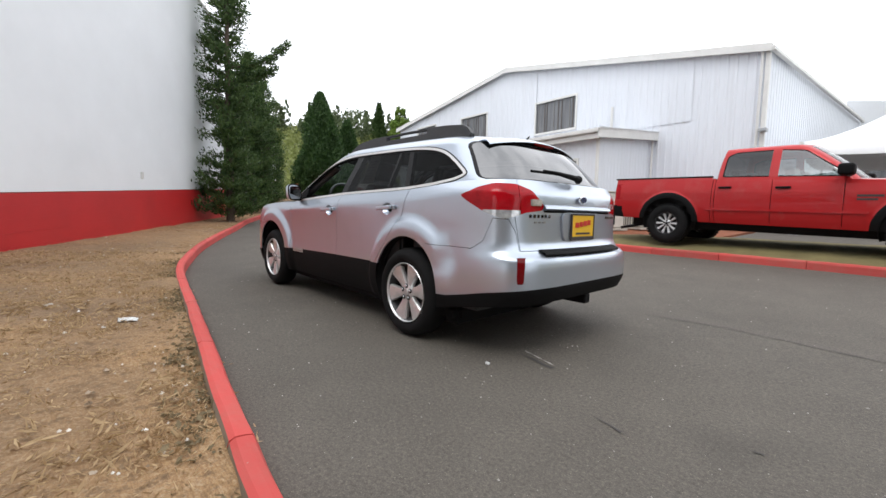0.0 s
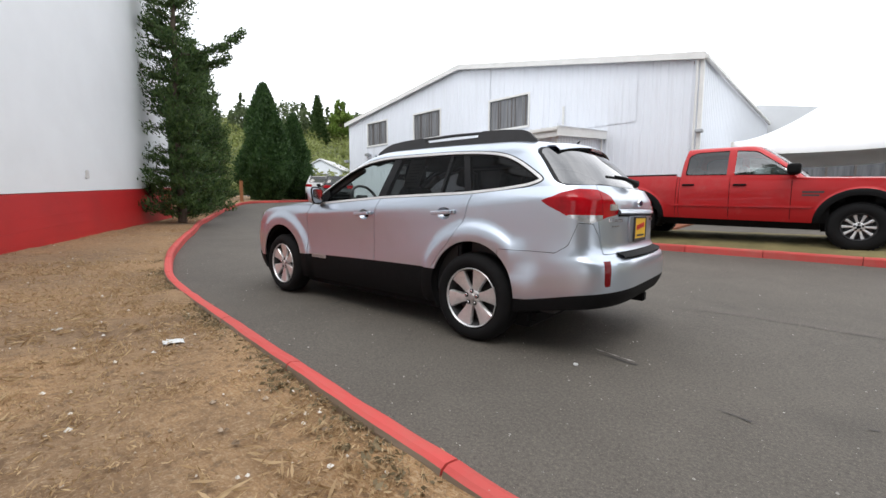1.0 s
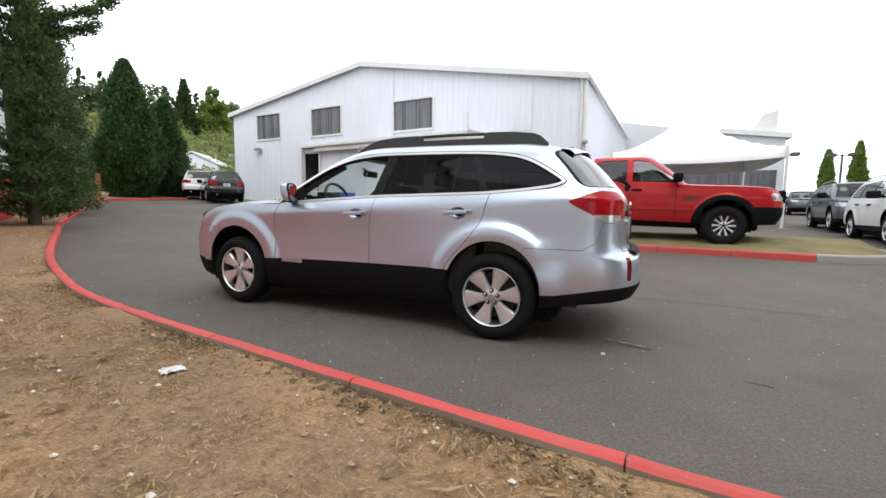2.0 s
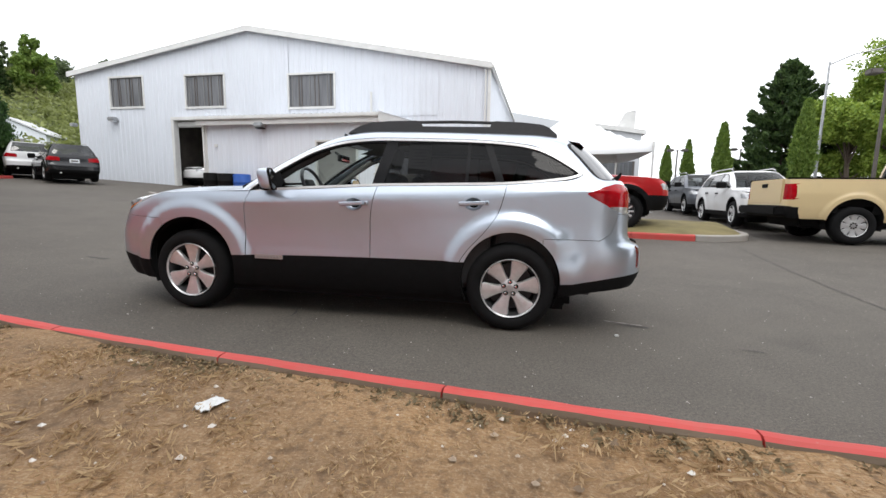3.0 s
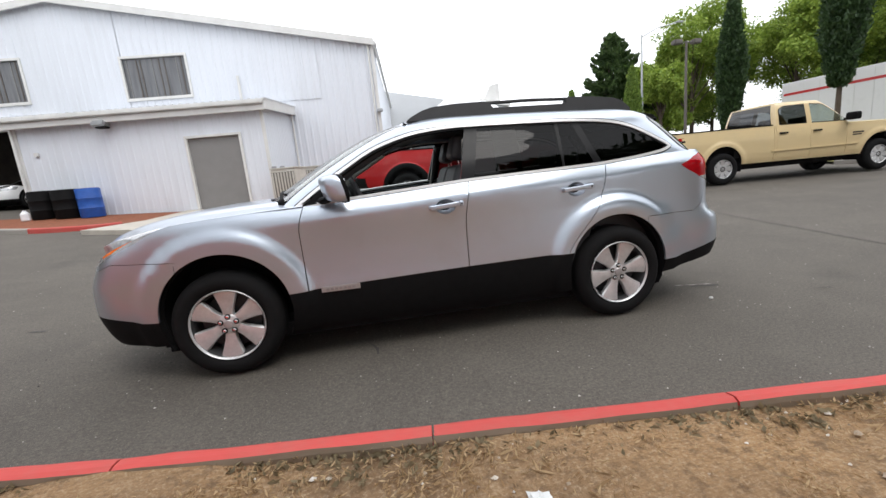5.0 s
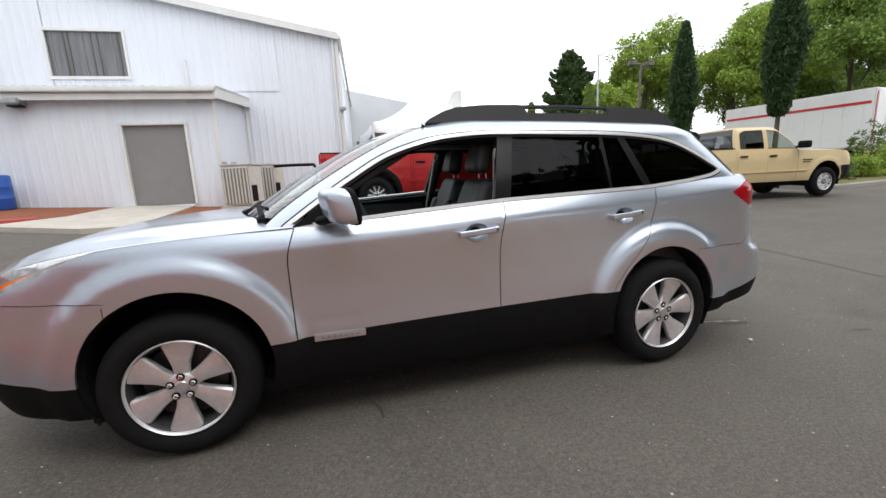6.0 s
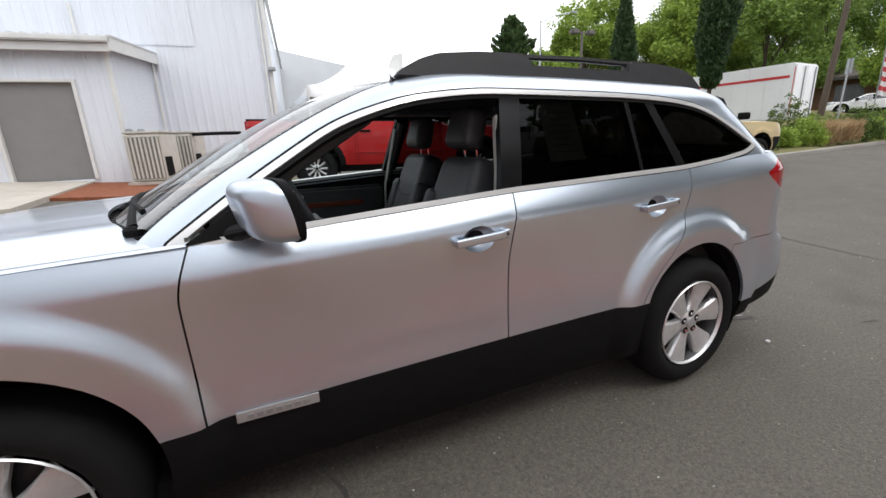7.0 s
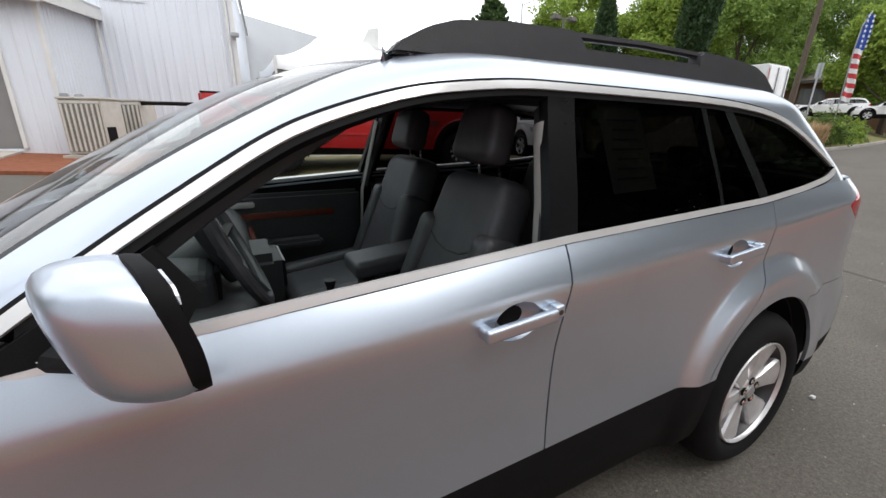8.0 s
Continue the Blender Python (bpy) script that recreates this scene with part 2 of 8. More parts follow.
def lathe(profile, seg=24, axis="z", bm=None, m=None, mat=0, ends=True):
    """A ring body from (radius, height) pairs turned about an axis."""
    bm = bm or bmesh.new()
    rings = []
    for r, h in profile:
        ring = []
        for k in range(seg):
            a = 2 * math.pi * k / seg
            p = {"z": (r * math.cos(a), r * math.sin(a), h), "y": (r * math.cos(a), h, r * math.sin(a)), "x": (h, r * math.cos(a), r * math.sin(a))}[axis]
            ring.append(bm.verts.new(m @ Vector(p) if m else p))
        rings.append(ring)
    for a, b in zip(rings, rings[1:]):
        for k in range(seg):
            f = bm.faces.new((a[k], a[(k + 1) % seg], b[(k + 1) % seg], b[k]))
            f.material_index = mat
    for ring in (rings[0], rings[-1]) if ends else ():
        f = bm.faces.new(ring)
        f.material_index = mat
    bmesh.ops.recalc_face_normals(bm, faces=bm.faces)
    return bm


def tube(points, r, seg=8, bm=None, flat=1.0):
    """A round bar that follows the points; r may be a number or one radius a point."""
    bm = bm or bmesh.new()
    pts = [Vector(p) for p in points]
    rs = r if isinstance(r, (list, tuple)) else [r] * len(pts)
    rings, ref = [], None
    for i, p in enumerate(pts):
        d = (pts[min(i + 1, len(pts) - 1)] - pts[max(i - 1, 0)]).normalized()
        if ref is None:
            ref = Vector((0, 0, 1)) if abs(d.z) < 0.9 else Vector((1, 0, 0))
        s = d.cross(ref).normalized()
        ref = s.cross(d).normalized()
        rings.append([bm.verts.new(p + rs[i] * (math.cos(2 * math.pi * k / seg) * s + flat * math.sin(2 * math.pi * k / seg) * ref)) for k in range(seg)])
    for a, b in zip(rings, rings[1:]):
        for k in range(seg):
            bm.faces.new((a[k], a[(k + 1) % seg], b[(k + 1) % seg], b[k]))
    bm.faces.new(rings[0][::-1]), bm.faces.new(rings[-1])
    return bm


def prism(poly, depth, axis="y", at=0.0, bm=None, m=None, bev=0.0):
    """A flat outline in the two other axes, given depth along an axis."""
    bm = bm or bmesh.new()
    put = {"y": lambda a, b, d: (a, d, b), "x": lambda a, b, d: (d, a, b), "z": lambda a, b, d: (a, b, d)}[axis]
    lo = [bm.verts.new(put(a, b, at)) for a, b in poly]
    hi = [bm.verts.new(put(a, b, at + depth)) for a, b in poly]
    fs = [bm.faces.new(lo), bm.faces.new(hi[::-1])]
    n = len(poly)
    for k in range(n):
        fs.append(bm.faces.new((lo[k], hi[k], hi[(k + 1) % n], lo[(k + 1) % n])))
    bmesh.ops.recalc_face_normals(bm, faces=fs)
    if bev:
        bmesh.ops.bevel(bm, geom=list({e for f in fs for e in f.edges}), offset=bev, segments=2, affect="EDGES")
    if m:
        bmesh.ops.transform(bm, matrix=m, verts=lo + hi)
    return bm


def soft_ramp(v, k):
    return k * math.log1p(math.exp(min(v / k, 40.0))) if v / k < 30 else v


def height(x, y):
    """The lie of the land: level under the wagon, rising gently to the back and to the side street."""
    xx, yy = max(x, -34.0), min(max(y, -20.0), 45.0)
    return 0.055 * soft_ramp(-xx - 1.5, 0.8) + 0.035 * soft_ramp(yy - 1.5, 0.6)


def smooth_line(pts, step):
    """Points at even steps on a curve through pts (Catmull-Rom)."""
    p = [Vector(q) for q in pts]
    p = [2 * p[0] - p[1], *p, 2 * p[-1] - p[-2]]
    fine = []
    for a, b, c, d in zip(p, p[1:], p[2:], p[3:]):
        for k in range(24):
            t = k / 24
            fine.append(0.5 * ((2 * b) + (c - a) * t + (2 * a - 5 * b + 4 * c - d) * t * t + (3 * b - a - 3 * c + d) * t ** 3))
    fine.append(p[-2])
    out, want, run = [fine[0]], step, 0.0
    for a, b in zip(fine, fine[1:]):
        seg = (b - a).length
        while run + seg >= want:
            out.append(a.lerp(b, (want - run) / seg))
            want += step
        run += seg
    return out


# ---------------------------------------------------------------- ground, kerbs, banks
def ground_sheet():
    xs = np.unique(np.concatenate([np.linspace(-9, 9, 73), np.linspace(-40, 40, 81), np.linspace(-90, 90, 31), np.linspace(-900, 900, 13)]))
    ys = np.unique(np.concatenate([np.linspace(-5, 12, 69), np.linspace(-30, 50, 81), np.linspace(-90, 120, 31), np.linspace(-900, 900, 13)]))
    vs = [(x, y, height(x, y)) for y in ys for x in xs]
    nx = len(xs)
    fs = [(j * nx + i, j * nx + i + 1, (j + 1) * nx + i + 1, (j + 1) * nx + i) for j in range(len(ys) - 1) for i in range(nx - 1)]
    me = bpy.data.meshes.new("ground")
    me.from_pydata(vs, [], fs)
    me.materials.append(ASPHALT)
    me.polygons.foreach_set("use_smooth", [True] * len(me.polygons))
    return tagged(new("ground", me), "worn dark grey asphalt drive with pale specks", "ground", kind="structure")


ground = ground_sheet()
KERB_LINE = [(14, -3.2), (9, -2.95), (4.5, -2.52), (2.7, -2.31), (1.66, -2.18), (0.7, -2.05), (-0.2, -1.93), (-1.25, -1.8), (-2.48, -1.62), (-3.5, -1.34), (-4.9, -0.86), (-6.9, 0.0), (-8.5, 0.76), (-10.4, 1.6), (-11.7, 2.32), (-15.5, 4.4), (-18.4, 6.2), (-20.4, 7.5), (-21.6, 8.8), (-21.9, 10.5), (-22.2, 13.0)]
kerb_pts = smooth_line([(x, y, 0) for x, y in KERB_LINE], 0.1)
dirt_bank = None


def side_of(pts, i):
    d = (pts[min(i + 1, len(pts) - 1)] - pts[max(i - 1, 0)]).normalized()
    return Vector((d.y, -d.x, 0))


def kerb_stone(pts, i0, i1, side, width, top, mat, parent, name="kerb_stone"):
    """One length of kerb, with rounded shoulders, between two places on its line; side: +1 where the bank lies to the right of the line."""
    bm = bmesh.new()
    prof = [(-0.012, -0.12), (-0.004, top - 0.03), (0.008, top - 0.008), (0.03, top), (width - 0.03, top), (width - 0.008, top - 0.008), (width, top - 0.03), (width + 0.006, -0.12)]
    n = max(2, i1 - i0 + 1)
    rings = []
    for k in range(n):
        u = i0 + (i1 - i0) * k / (n - 1)
        u += 0.05 if k == 0 else -0.05 if k == n - 1 else 0
        a = int(u)
        p = pts[a].lerp(pts[min(a + 1, len(pts) - 1)], u - a)
        s = side_of(pts, a) * side
        z = height(p.x, p.y)
        ring = []
        for o, h in prof:
            o += 0.006 * noise.noise((p.x * 4, p.y * 4, h * 20)) if h > 0 else 0
            h += 0.006 * noise.noise((p.x * 5, p.y * 5, o * 30)) if h > 0 else 0
            ring.append(bm.verts.new((p.x + s.x * o, p.y + s.y * o, z + h)))
        rings.append(ring)
    for a, b in zip(rings, rings[1:]):
        for k in range(len(prof) - 1):
            bm.faces.new((a[k], a[k + 1], b[k + 1], b[k]))
    bm.faces.new(rings[0]), bm.faces.new(rings[-1][::-1])
    bmesh.ops.recalc_face_normals(bm, faces=bm.faces)
    ob = part(name, bm, [mat, DIRTY_KERB if mat == RED_KERB else GREY_KERB], parent)
    for p in ob.data.polygons:
        if p.index % 7 >= 5 and p.index < 7 * (n - 1):
            p.material_index = 1
    return ob


def bank(name, inner, outer_fn, lift, mat, label, rows=26, rough=0.02, power=1.6):
    """Ground behind a kerb: a sheet from the kerb's back out to outer_fn(p)."""
    bm = bmesh.new()
    rings = []
    for i, p in enumerate(inner):
        q = outer_fn(i, p)
        ring = []
        for k in range(rows):
            t = (k / (rows - 1)) ** power
            x, y = p.x + (q[0] - p.x) * t, p.y + (q[1] - p.y) * t
            rz = rough * noise.noise((x * 1.3, y * 1.3, 3.0)) + rough * 0.6 * noise.noise((x * 5, y * 5, 7.0)) + 0.3 * rough * noise.noise((x * 17, y * 17, 9.0))
            ring.append(bm.verts.new((x, y, height(x, y) + lift(t, x, y) + rz)))
        rings.append(ring)
    for a, b in zip(rings, rings[1:]):
        for k in range(rows - 1):
            bm.faces.new((a[k], a[k + 1], b[k + 1], b[k]))
    bmesh.ops.recalc_face_normals(bm, faces=bm.faces)
    ob = new(name, mesh_from(name, bm, mat, True))
    return tagged(ob, label, "ground", kind="structure")


def bank_dir(p):
    """Away from the road: straight back beside the wagon, swinging round to the far end of the drive."""
    t = min(1.0, max(0.0, (-p.x - 1.0) / 20.0))
    a = radians(-95 - 75 * t)
    return math.cos(a), math.sin(a)


k_side = 1 if side_of(kerb_pts, 120).y < 0 else -1
inner_pts = [p + side_of(kerb_pts, i) * k_side * 0.092 for i, p in enumerate(kerb_pts)]
dirt = bank("dirt_bank", inner_pts, lambda i, p: (p.x + bank_dir(p)[0] * 11, p.y + bank_dir(p)[1] * 11),
            lambda t, x, y: 0.092 + 0.053 * min(1, t * 3) + 0.022 * math.sin(x * 3.1) * math.exp(-t * 20), DIRT, "dry brown dirt and dead grass beside the red kerb", rows=60, rough=0.022, power=1.9)
dirt["category"] = "dirt"
kerb = thing("kerb", "red painted concrete kerb with open joints", "kerb", kind="structure")
joints = list(range(0, len(kerb_pts) - 14, 13)) + [len(kerb_pts) - 1]
for a, b in zip(joints, joints[1:]):
    kerb_stone(kerb_pts, a, b, k_side, 0.095, 0.135, RED_KERB, kerb)

# ---- the island with the pickup, bounded by a kerb that ends in bare concrete
ISLAND = [(-16, 8.6), (-9, 7.6), (-4, 6.95), (-0.3, 6.6), (1.88, 6.35), (3.9, 6.0), (5.0, 5.8), (5.9, 5.72), (6.7, 6.0), (7.05, 6.7), (7.0, 8.2), (6.3, 9.4), (4.0, 10.2), (0.0, 10.6), (-5.0, 9.9)]
isl_pts = smooth_line([(x, y, 0) for x, y in [(-1.6, 7.6), (-1.2, 6.85)] + ISLAND[4:-2] + [(0.6, 10.4), (-0.7, 9.4), (-1.6, 8.3)]], 0.1)
s_test = side_of(isl_pts, 30)
i_side = 1 if s_test.y > 0 else -1
island_kerb = thing("island_kerb", "red painted kerb that ends in bare grey concrete", "kerb", kind="structure")
ij = list(range(0, len(isl_pts) - 14, 13)) + [len(isl_pts) - 1]
for a, b in zip(ij, ij[1:]):
    mid = isl_pts[(a + b) // 2]
    kerb_stone(isl_pts, a, b, i_side, 0.15, 0.14, RED_KERB if mid.x < 5.35 and mid.y < 7.2 else GREY_KERB, island_kerb)


def island_grass():
    bm = bmesh.new()
    edge = [p + side_of(isl_pts, i) * i_side * 0.14 for i, p in enumerate(isl_pts)]
    half = len(edge) // 2
    lo, hi = edge[:half], edge[half:][::-1]
    rings = []
    for k in range(half):
        a, b = lo[k], hi[min(k, len(hi) - 1)]
        ring = []
        for j in range(14):
            p = a.lerp(b, j / 13)
            ring.append(bm.verts.new((p.x, p.y, height(p.x, p.y) + 0.11 + 0.15 * abs(math.sin(math.pi * j / 13)) ** 0.6 + 0.02 * noise.noise((p.x * 3, p.y * 3, 1)))))
        rings.append(ring)
    for a, b in zip(rings, rings[1:]):
        for j in range(13):
            bm.faces.new((a[j], a[j + 1], b[j + 1], b[j]))
    bmesh.ops.recalc_face_normals(bm, faces=bm.faces)
    ob = new("island_grass", mesh_from("island_grass", bm, GRASS, True))
    return tagged(ob, "patchy yellow-green grass inside the kerb", "grass", kind="structure")


island_grass()

# ---- the tall white block wall with its red base
WALL_A, WALL_B = Vector((5.5, -9.82, 0)), Vector((-12.4, 1.47, 0))
wall_len, wall_dir = (WALL_B - WALL_A).length, (WALL_B - WALL_A).normalized()
wall_m = Matrix.Translation(WALL_A) @ Matrix.Rotation(math.atan2(wall_dir.y, wall_dir.x), 4, "Z")


def red_line(s):
    """Height of the edge between red and white, which climbs with the ground."""
    return 1.14 + 0.062 * (s - (wall_len - 9.2))


def block_wall():
    white, red = bmesh.new(), bmesh.new()
    z_top, depth = 7.25, 0.3
    n = 24
    for k in range(n):
        a, b = wall_len * k / n, wall_len * (k + 1) / n
        prism([(a, red_line(a)), (b, red_line(b)), (b, z_top), (a, z_top)], depth, "y", 0.0, white)
        prism([(a, -0.8), (b, -0.8), (b, red_line(b) - 0.012), (a, red_line(a) - 0.012)], depth - 0.01, "y", -0.004, red)
    for bm in (white, red):
        bmesh.ops.remove_doubles(bm, verts=bm.verts, dist=0.001)
    w = thing("wall_south", "tall white painted block wall with a red base", "wall", kind="structure")
    w.matrix_basis = wall_m
    part("white_field", white, WALL_WHITE, w)
    part("red_base", red, WALL_RED, w, "glossy red painted block base")
    for j in range(1, 6):
        bm = bmesh.new()
        for k in range(n):
            a, b = wall_len * k / n, wall_len * (k + 1) / n
            za, zb = red_line(a) - 0.2 * j, red_line(b) - 0.2 * j
            prism([(a, za), (b, zb), (b, zb + 0.008), (a, za + 0.008)], 0.004, "y", -0.0075, bm)
        part("course_joint", bm, WALL_RED, w)
    part("coping", new_box(wall_len, 0.36, 0.08, wall_len / 2, 0.14, z_top, 0.01), TRIM, w)
    part("outlet_box", new_box(0.07, 0.05, 0.16, wall_len - 5.5, -0.02, 1.62, 0.008), TRIM, w)
    part("end_return", new_box(0.3, 8.0, 8.05, wall_len - 0.15 + 0.301, 4.3, -0.8), WALL_WHITE, w)
    return w


block_wall()

# ---- the big metal shed across the drive
SHED_TH = math.atan2(-1.5, 23.7)
shed_m = Matrix.Translation((0.52, 15.89, 0)) @ Matrix.Rotation(SHED_TH, 4, "Z")
EAVE_L, EAVE_R, RIDGE_U, RIDGE_Z, LEFT_U = 7.62, 7.02, -12.5, 9.36, -23.97


def gable(u):
    return EAVE_L + (RIDGE_Z - EAVE_L) * (u - LEFT_U) / (RIDGE_U - LEFT_U) if u < RIDGE_U else RIDGE_Z + (EAVE_R - RIDGE_Z) * (u - RIDGE_U) / (0 - RIDGE_U)


def ribbed(bm, u0, u1, lo, hi, v, pitch=0.3, proud=0.022, out=-1, along="x"):
    """Ribbed sheet between two heights (numbers or functions of u), standing at depth v."""
    lo_f, hi_f = (lo if callable(lo) else lambda u: lo), (hi if callable(hi) else lambda u: hi)
    us, u = [], math.floor(u0 / pitch) * pitch
    while u < u1:
        us += [(u, 0.0), (u + pitch * 0.62, 0.0), (u + pitch * 0.7, proud), (u + pitch * 0.92, proud)]
        u += pitch
    us = [(max(u0, min(u1, a)), b) for a, b in us] + [(u1, 0.0)]
    prev = None
    for a, b in us:
        if prev and a - prev[2] < 1e-5:
            continue
        put = (lambda q, z: (q, v + out * b, z)) if along == "x" else (lambda q, z: (v - out * b, q, z))
        cur = (bm.verts.new(put(a, lo_f(a))), bm.verts.new(put(a, hi_f(a))), a)
        if prev:
            bm.faces.new((prev[0], cur[0], cur[1], prev[1]))
        prev = cur
    return bm


def window_unit(name, u0, u1, z0, z1, v, parent, slats):
    w = thing(name, "wide grey window with a dirty ribbed sheet in a white frame", "window", kind="structure")
    w.matrix_basis = parent
    fr = bmesh.new()
    for a, b, c, d in ((u0 - 0.09, u1 + 0.09, z1, z1 + 0.1), (u0 - 0.09, u1 + 0.09, z0 - 0.12, z0), (u0 - 0.09, u0, z0, z1), (u1, u1 + 0.09, z0, z1)):
        box(fr, b - a, 0.1, d - c, (a + b) / 2, v - 0.01, c, 0.008)
    part("window_frame", fr, TRIM, w)
    part("pane", new_box(u1 - u0, 0.02, z1 - z0, (u0 + u1) / 2, v + 0.06, z0), WINDOW_FILM, w)
    for k in range(slats):
        part("slat", new_box(0.05 if k % 3 else 0.03, 0.03, z1 - z0, u0 + (u1 - u0) * (k + 0.5 + 0.3 * math.sin(k * 2.3)) / slats, v + 0.04, z0, 0.004), GREY_STEEL if k % 3 else GREY_DOOR, w)
    return w


def shed():
    s = thing("metal_shed", "large white ribbed metal building with a low gable roof", "building")
    s.matrix_basis = shed_m
    foot = 0.0
    wins = [(-21.5, -19.3, 5.75, 7.32), (-16.48, -14.12, 5.64, 7.24), (-10.28, -7.8, 5.46, 7.03)]
    garage = (-17.3, -13.2, 0.3, 4.92)
    cuts = sorted({LEFT_U, 0.0, *[u for w in wins for u in w[:2]], garage[0], garage[1]})
    bm = bmesh.new()
    for a, b in zip(cuts, cuts[1:]):
        m = (a + b) / 2
        z = foot
        holes = sorted([(w[2], w[3]) for w in wins if w[0] < m < w[1]] + ([(garage[2], garage[3])] if garage[0] < m < garage[1] else []))
        for h0, h1 in holes:
            part("wall_panel", ribbed(bmesh.new(), a, b, z, h0, 0), SIDING, s)
            z = h1
        if a < RIDGE_U < b:
            bm = ribbed(bmesh.new(), a, RIDGE_U, z, gable, 0)
            part("wall_panel", ribbed(bm, RIDGE_U, b, z, gable, 0), SIDING, s)
        else:
            part("wall_panel", ribbed(bmesh.new(), a, b, z, gable, 0), SIDING, s)
    bm = ribbed(bmesh.new(), 0.0, 17.0, 0.0, EAVE_R, 0.0, along="y", out=-1)
    for v in bm.verts:
        v.co.x += v.co.y * 0.035
    part("side_wall", bm, SIDING, s)
    part("back_wall", new_box(24.3, 0.2, 7.0, -12.1, 17.0, 0), SIDING, s)
    part("far_side_wall", new_box(0.2, 17.0, 7.6, LEFT_U + 0.1, 8.6, 0), SIDING, s)
    for name, u0, z0, u1, z1 in (("roof", LEFT_U - 0.25, EAVE_L - 0.04, RIDGE_U, RIDGE_Z), ("roof", RIDGE_U, RIDGE_Z, 0.12, EAVE_R - 0.03)):
        bm = prism([(u0, z0 + 0.02), (u1, z1 + 0.02), (u1, z1 + 0.14), (u0, z0 + 0.14)], 17.4, "y", -0.2)
        part(name, bm, ROOF_METAL, s)
        bm = prism([(u0, z0 - 0.12), (u1, z1 - 0.12), (u1, z1 + 0.15), (u0, z0 + 0.15)], 0.06, "y", -0.265)
        part("rake_trim", bm, TRIM, s)
    bm = new_box(0.14, 17.2, 0.16, 0.14, 8.4, EAVE_R - 0.12, 0.02)
    for v in bm.verts:
        v.co.x += v.co.y * 0.035
    part("gutter", bm, TRIM, s)
    part("corner_trim", new_box(0.14, 0.14, EAVE_R, 0.0, -0.02, 0, 0.01), TRIM, s)
    part("downpipe", tube([(-0.16, -0.12, EAVE_R - 0.1), (-0.16, -0.12, 0.4)], 0.045), TRIM, s)
    part("vent_pipe", tube([(-5.78, -0.1, 4.3), (-5.78, -0.1, 6.05)], 0.06), TRIM, s)
    part("patch_panel", ribbed(bmesh.new(), -4.9, -2.4, 4.9, 6.9, -0.026, pitch=0.3), SIDING, s)
    part("camera_bracket", new_box(0.25, 0.3, 0.12, 0.05, -0.2, 4.1, 0.02), GALV, s)
    lamp = part("wall_lamp", new_box(0.45, 0.35, 0.22, -21.3, -0.2, 4.95, 0.05), GALV, s, "grey metal wall pack lamp")
    part("lens", new_box(0.36, 0.26, 0.04, -21.3, -0.22, 4.915, 0.01), WALL_WHITE, lamp)
    part("wall_lamp", new_box(0.3, 0.3, 0.2, -24.1, -0.2, 4.7, 0.04), GALV, s)
    jam = bmesh.new()
    box(jam, 0.16, 0.35, 4.7, garage[0] - 0.06, 0.0, 0.3, 0.01)
    box(jam, garage[1] - garage[0] + 0.3, 0.35, 0.18, (garage[0] + garage[1]) / 2, 0.0, garage[3], 0.01)
    part("door_frame", jam, TRIM, s)
    part("door_header", new_box(4.2, 0.25, 0.3, -15.3, 0.25, garage[3] - 0.32, 0.05), TRIM, s)
    bay = bmesh.new()
    box(bay, 6.5, 0.1, 5.2, -15.3, 8.0, 0.2)
    box(bay, 0.1, 8, 5.2, -18.5, 4.1, 0.2)
    box(bay, 0.1, 8, 5.2, -12.1, 4.1, 0.2)
    box(bay, 6.5, 8, 0.1, -15.3, 4.1, 5.3)
    part("bay_lining", bay, plain("dim_workshop_lining", (0.16, 0.14, 0.12), 0.8, var=0.5, scale=1.5), s)
    for k in range(4):
        part("lift_post", new_box(0.25, 0.25, 4.2, -17.3 + 1.25 * k, 4.5 + 0.8 * (k % 2), 0.9, 0.02), GREY_DOOR, s)
    for i, w in enumerate(wins):
        window_unit("window_%d" % (i + 1), *w, 0, shed_m, 8)
    return s


shed()


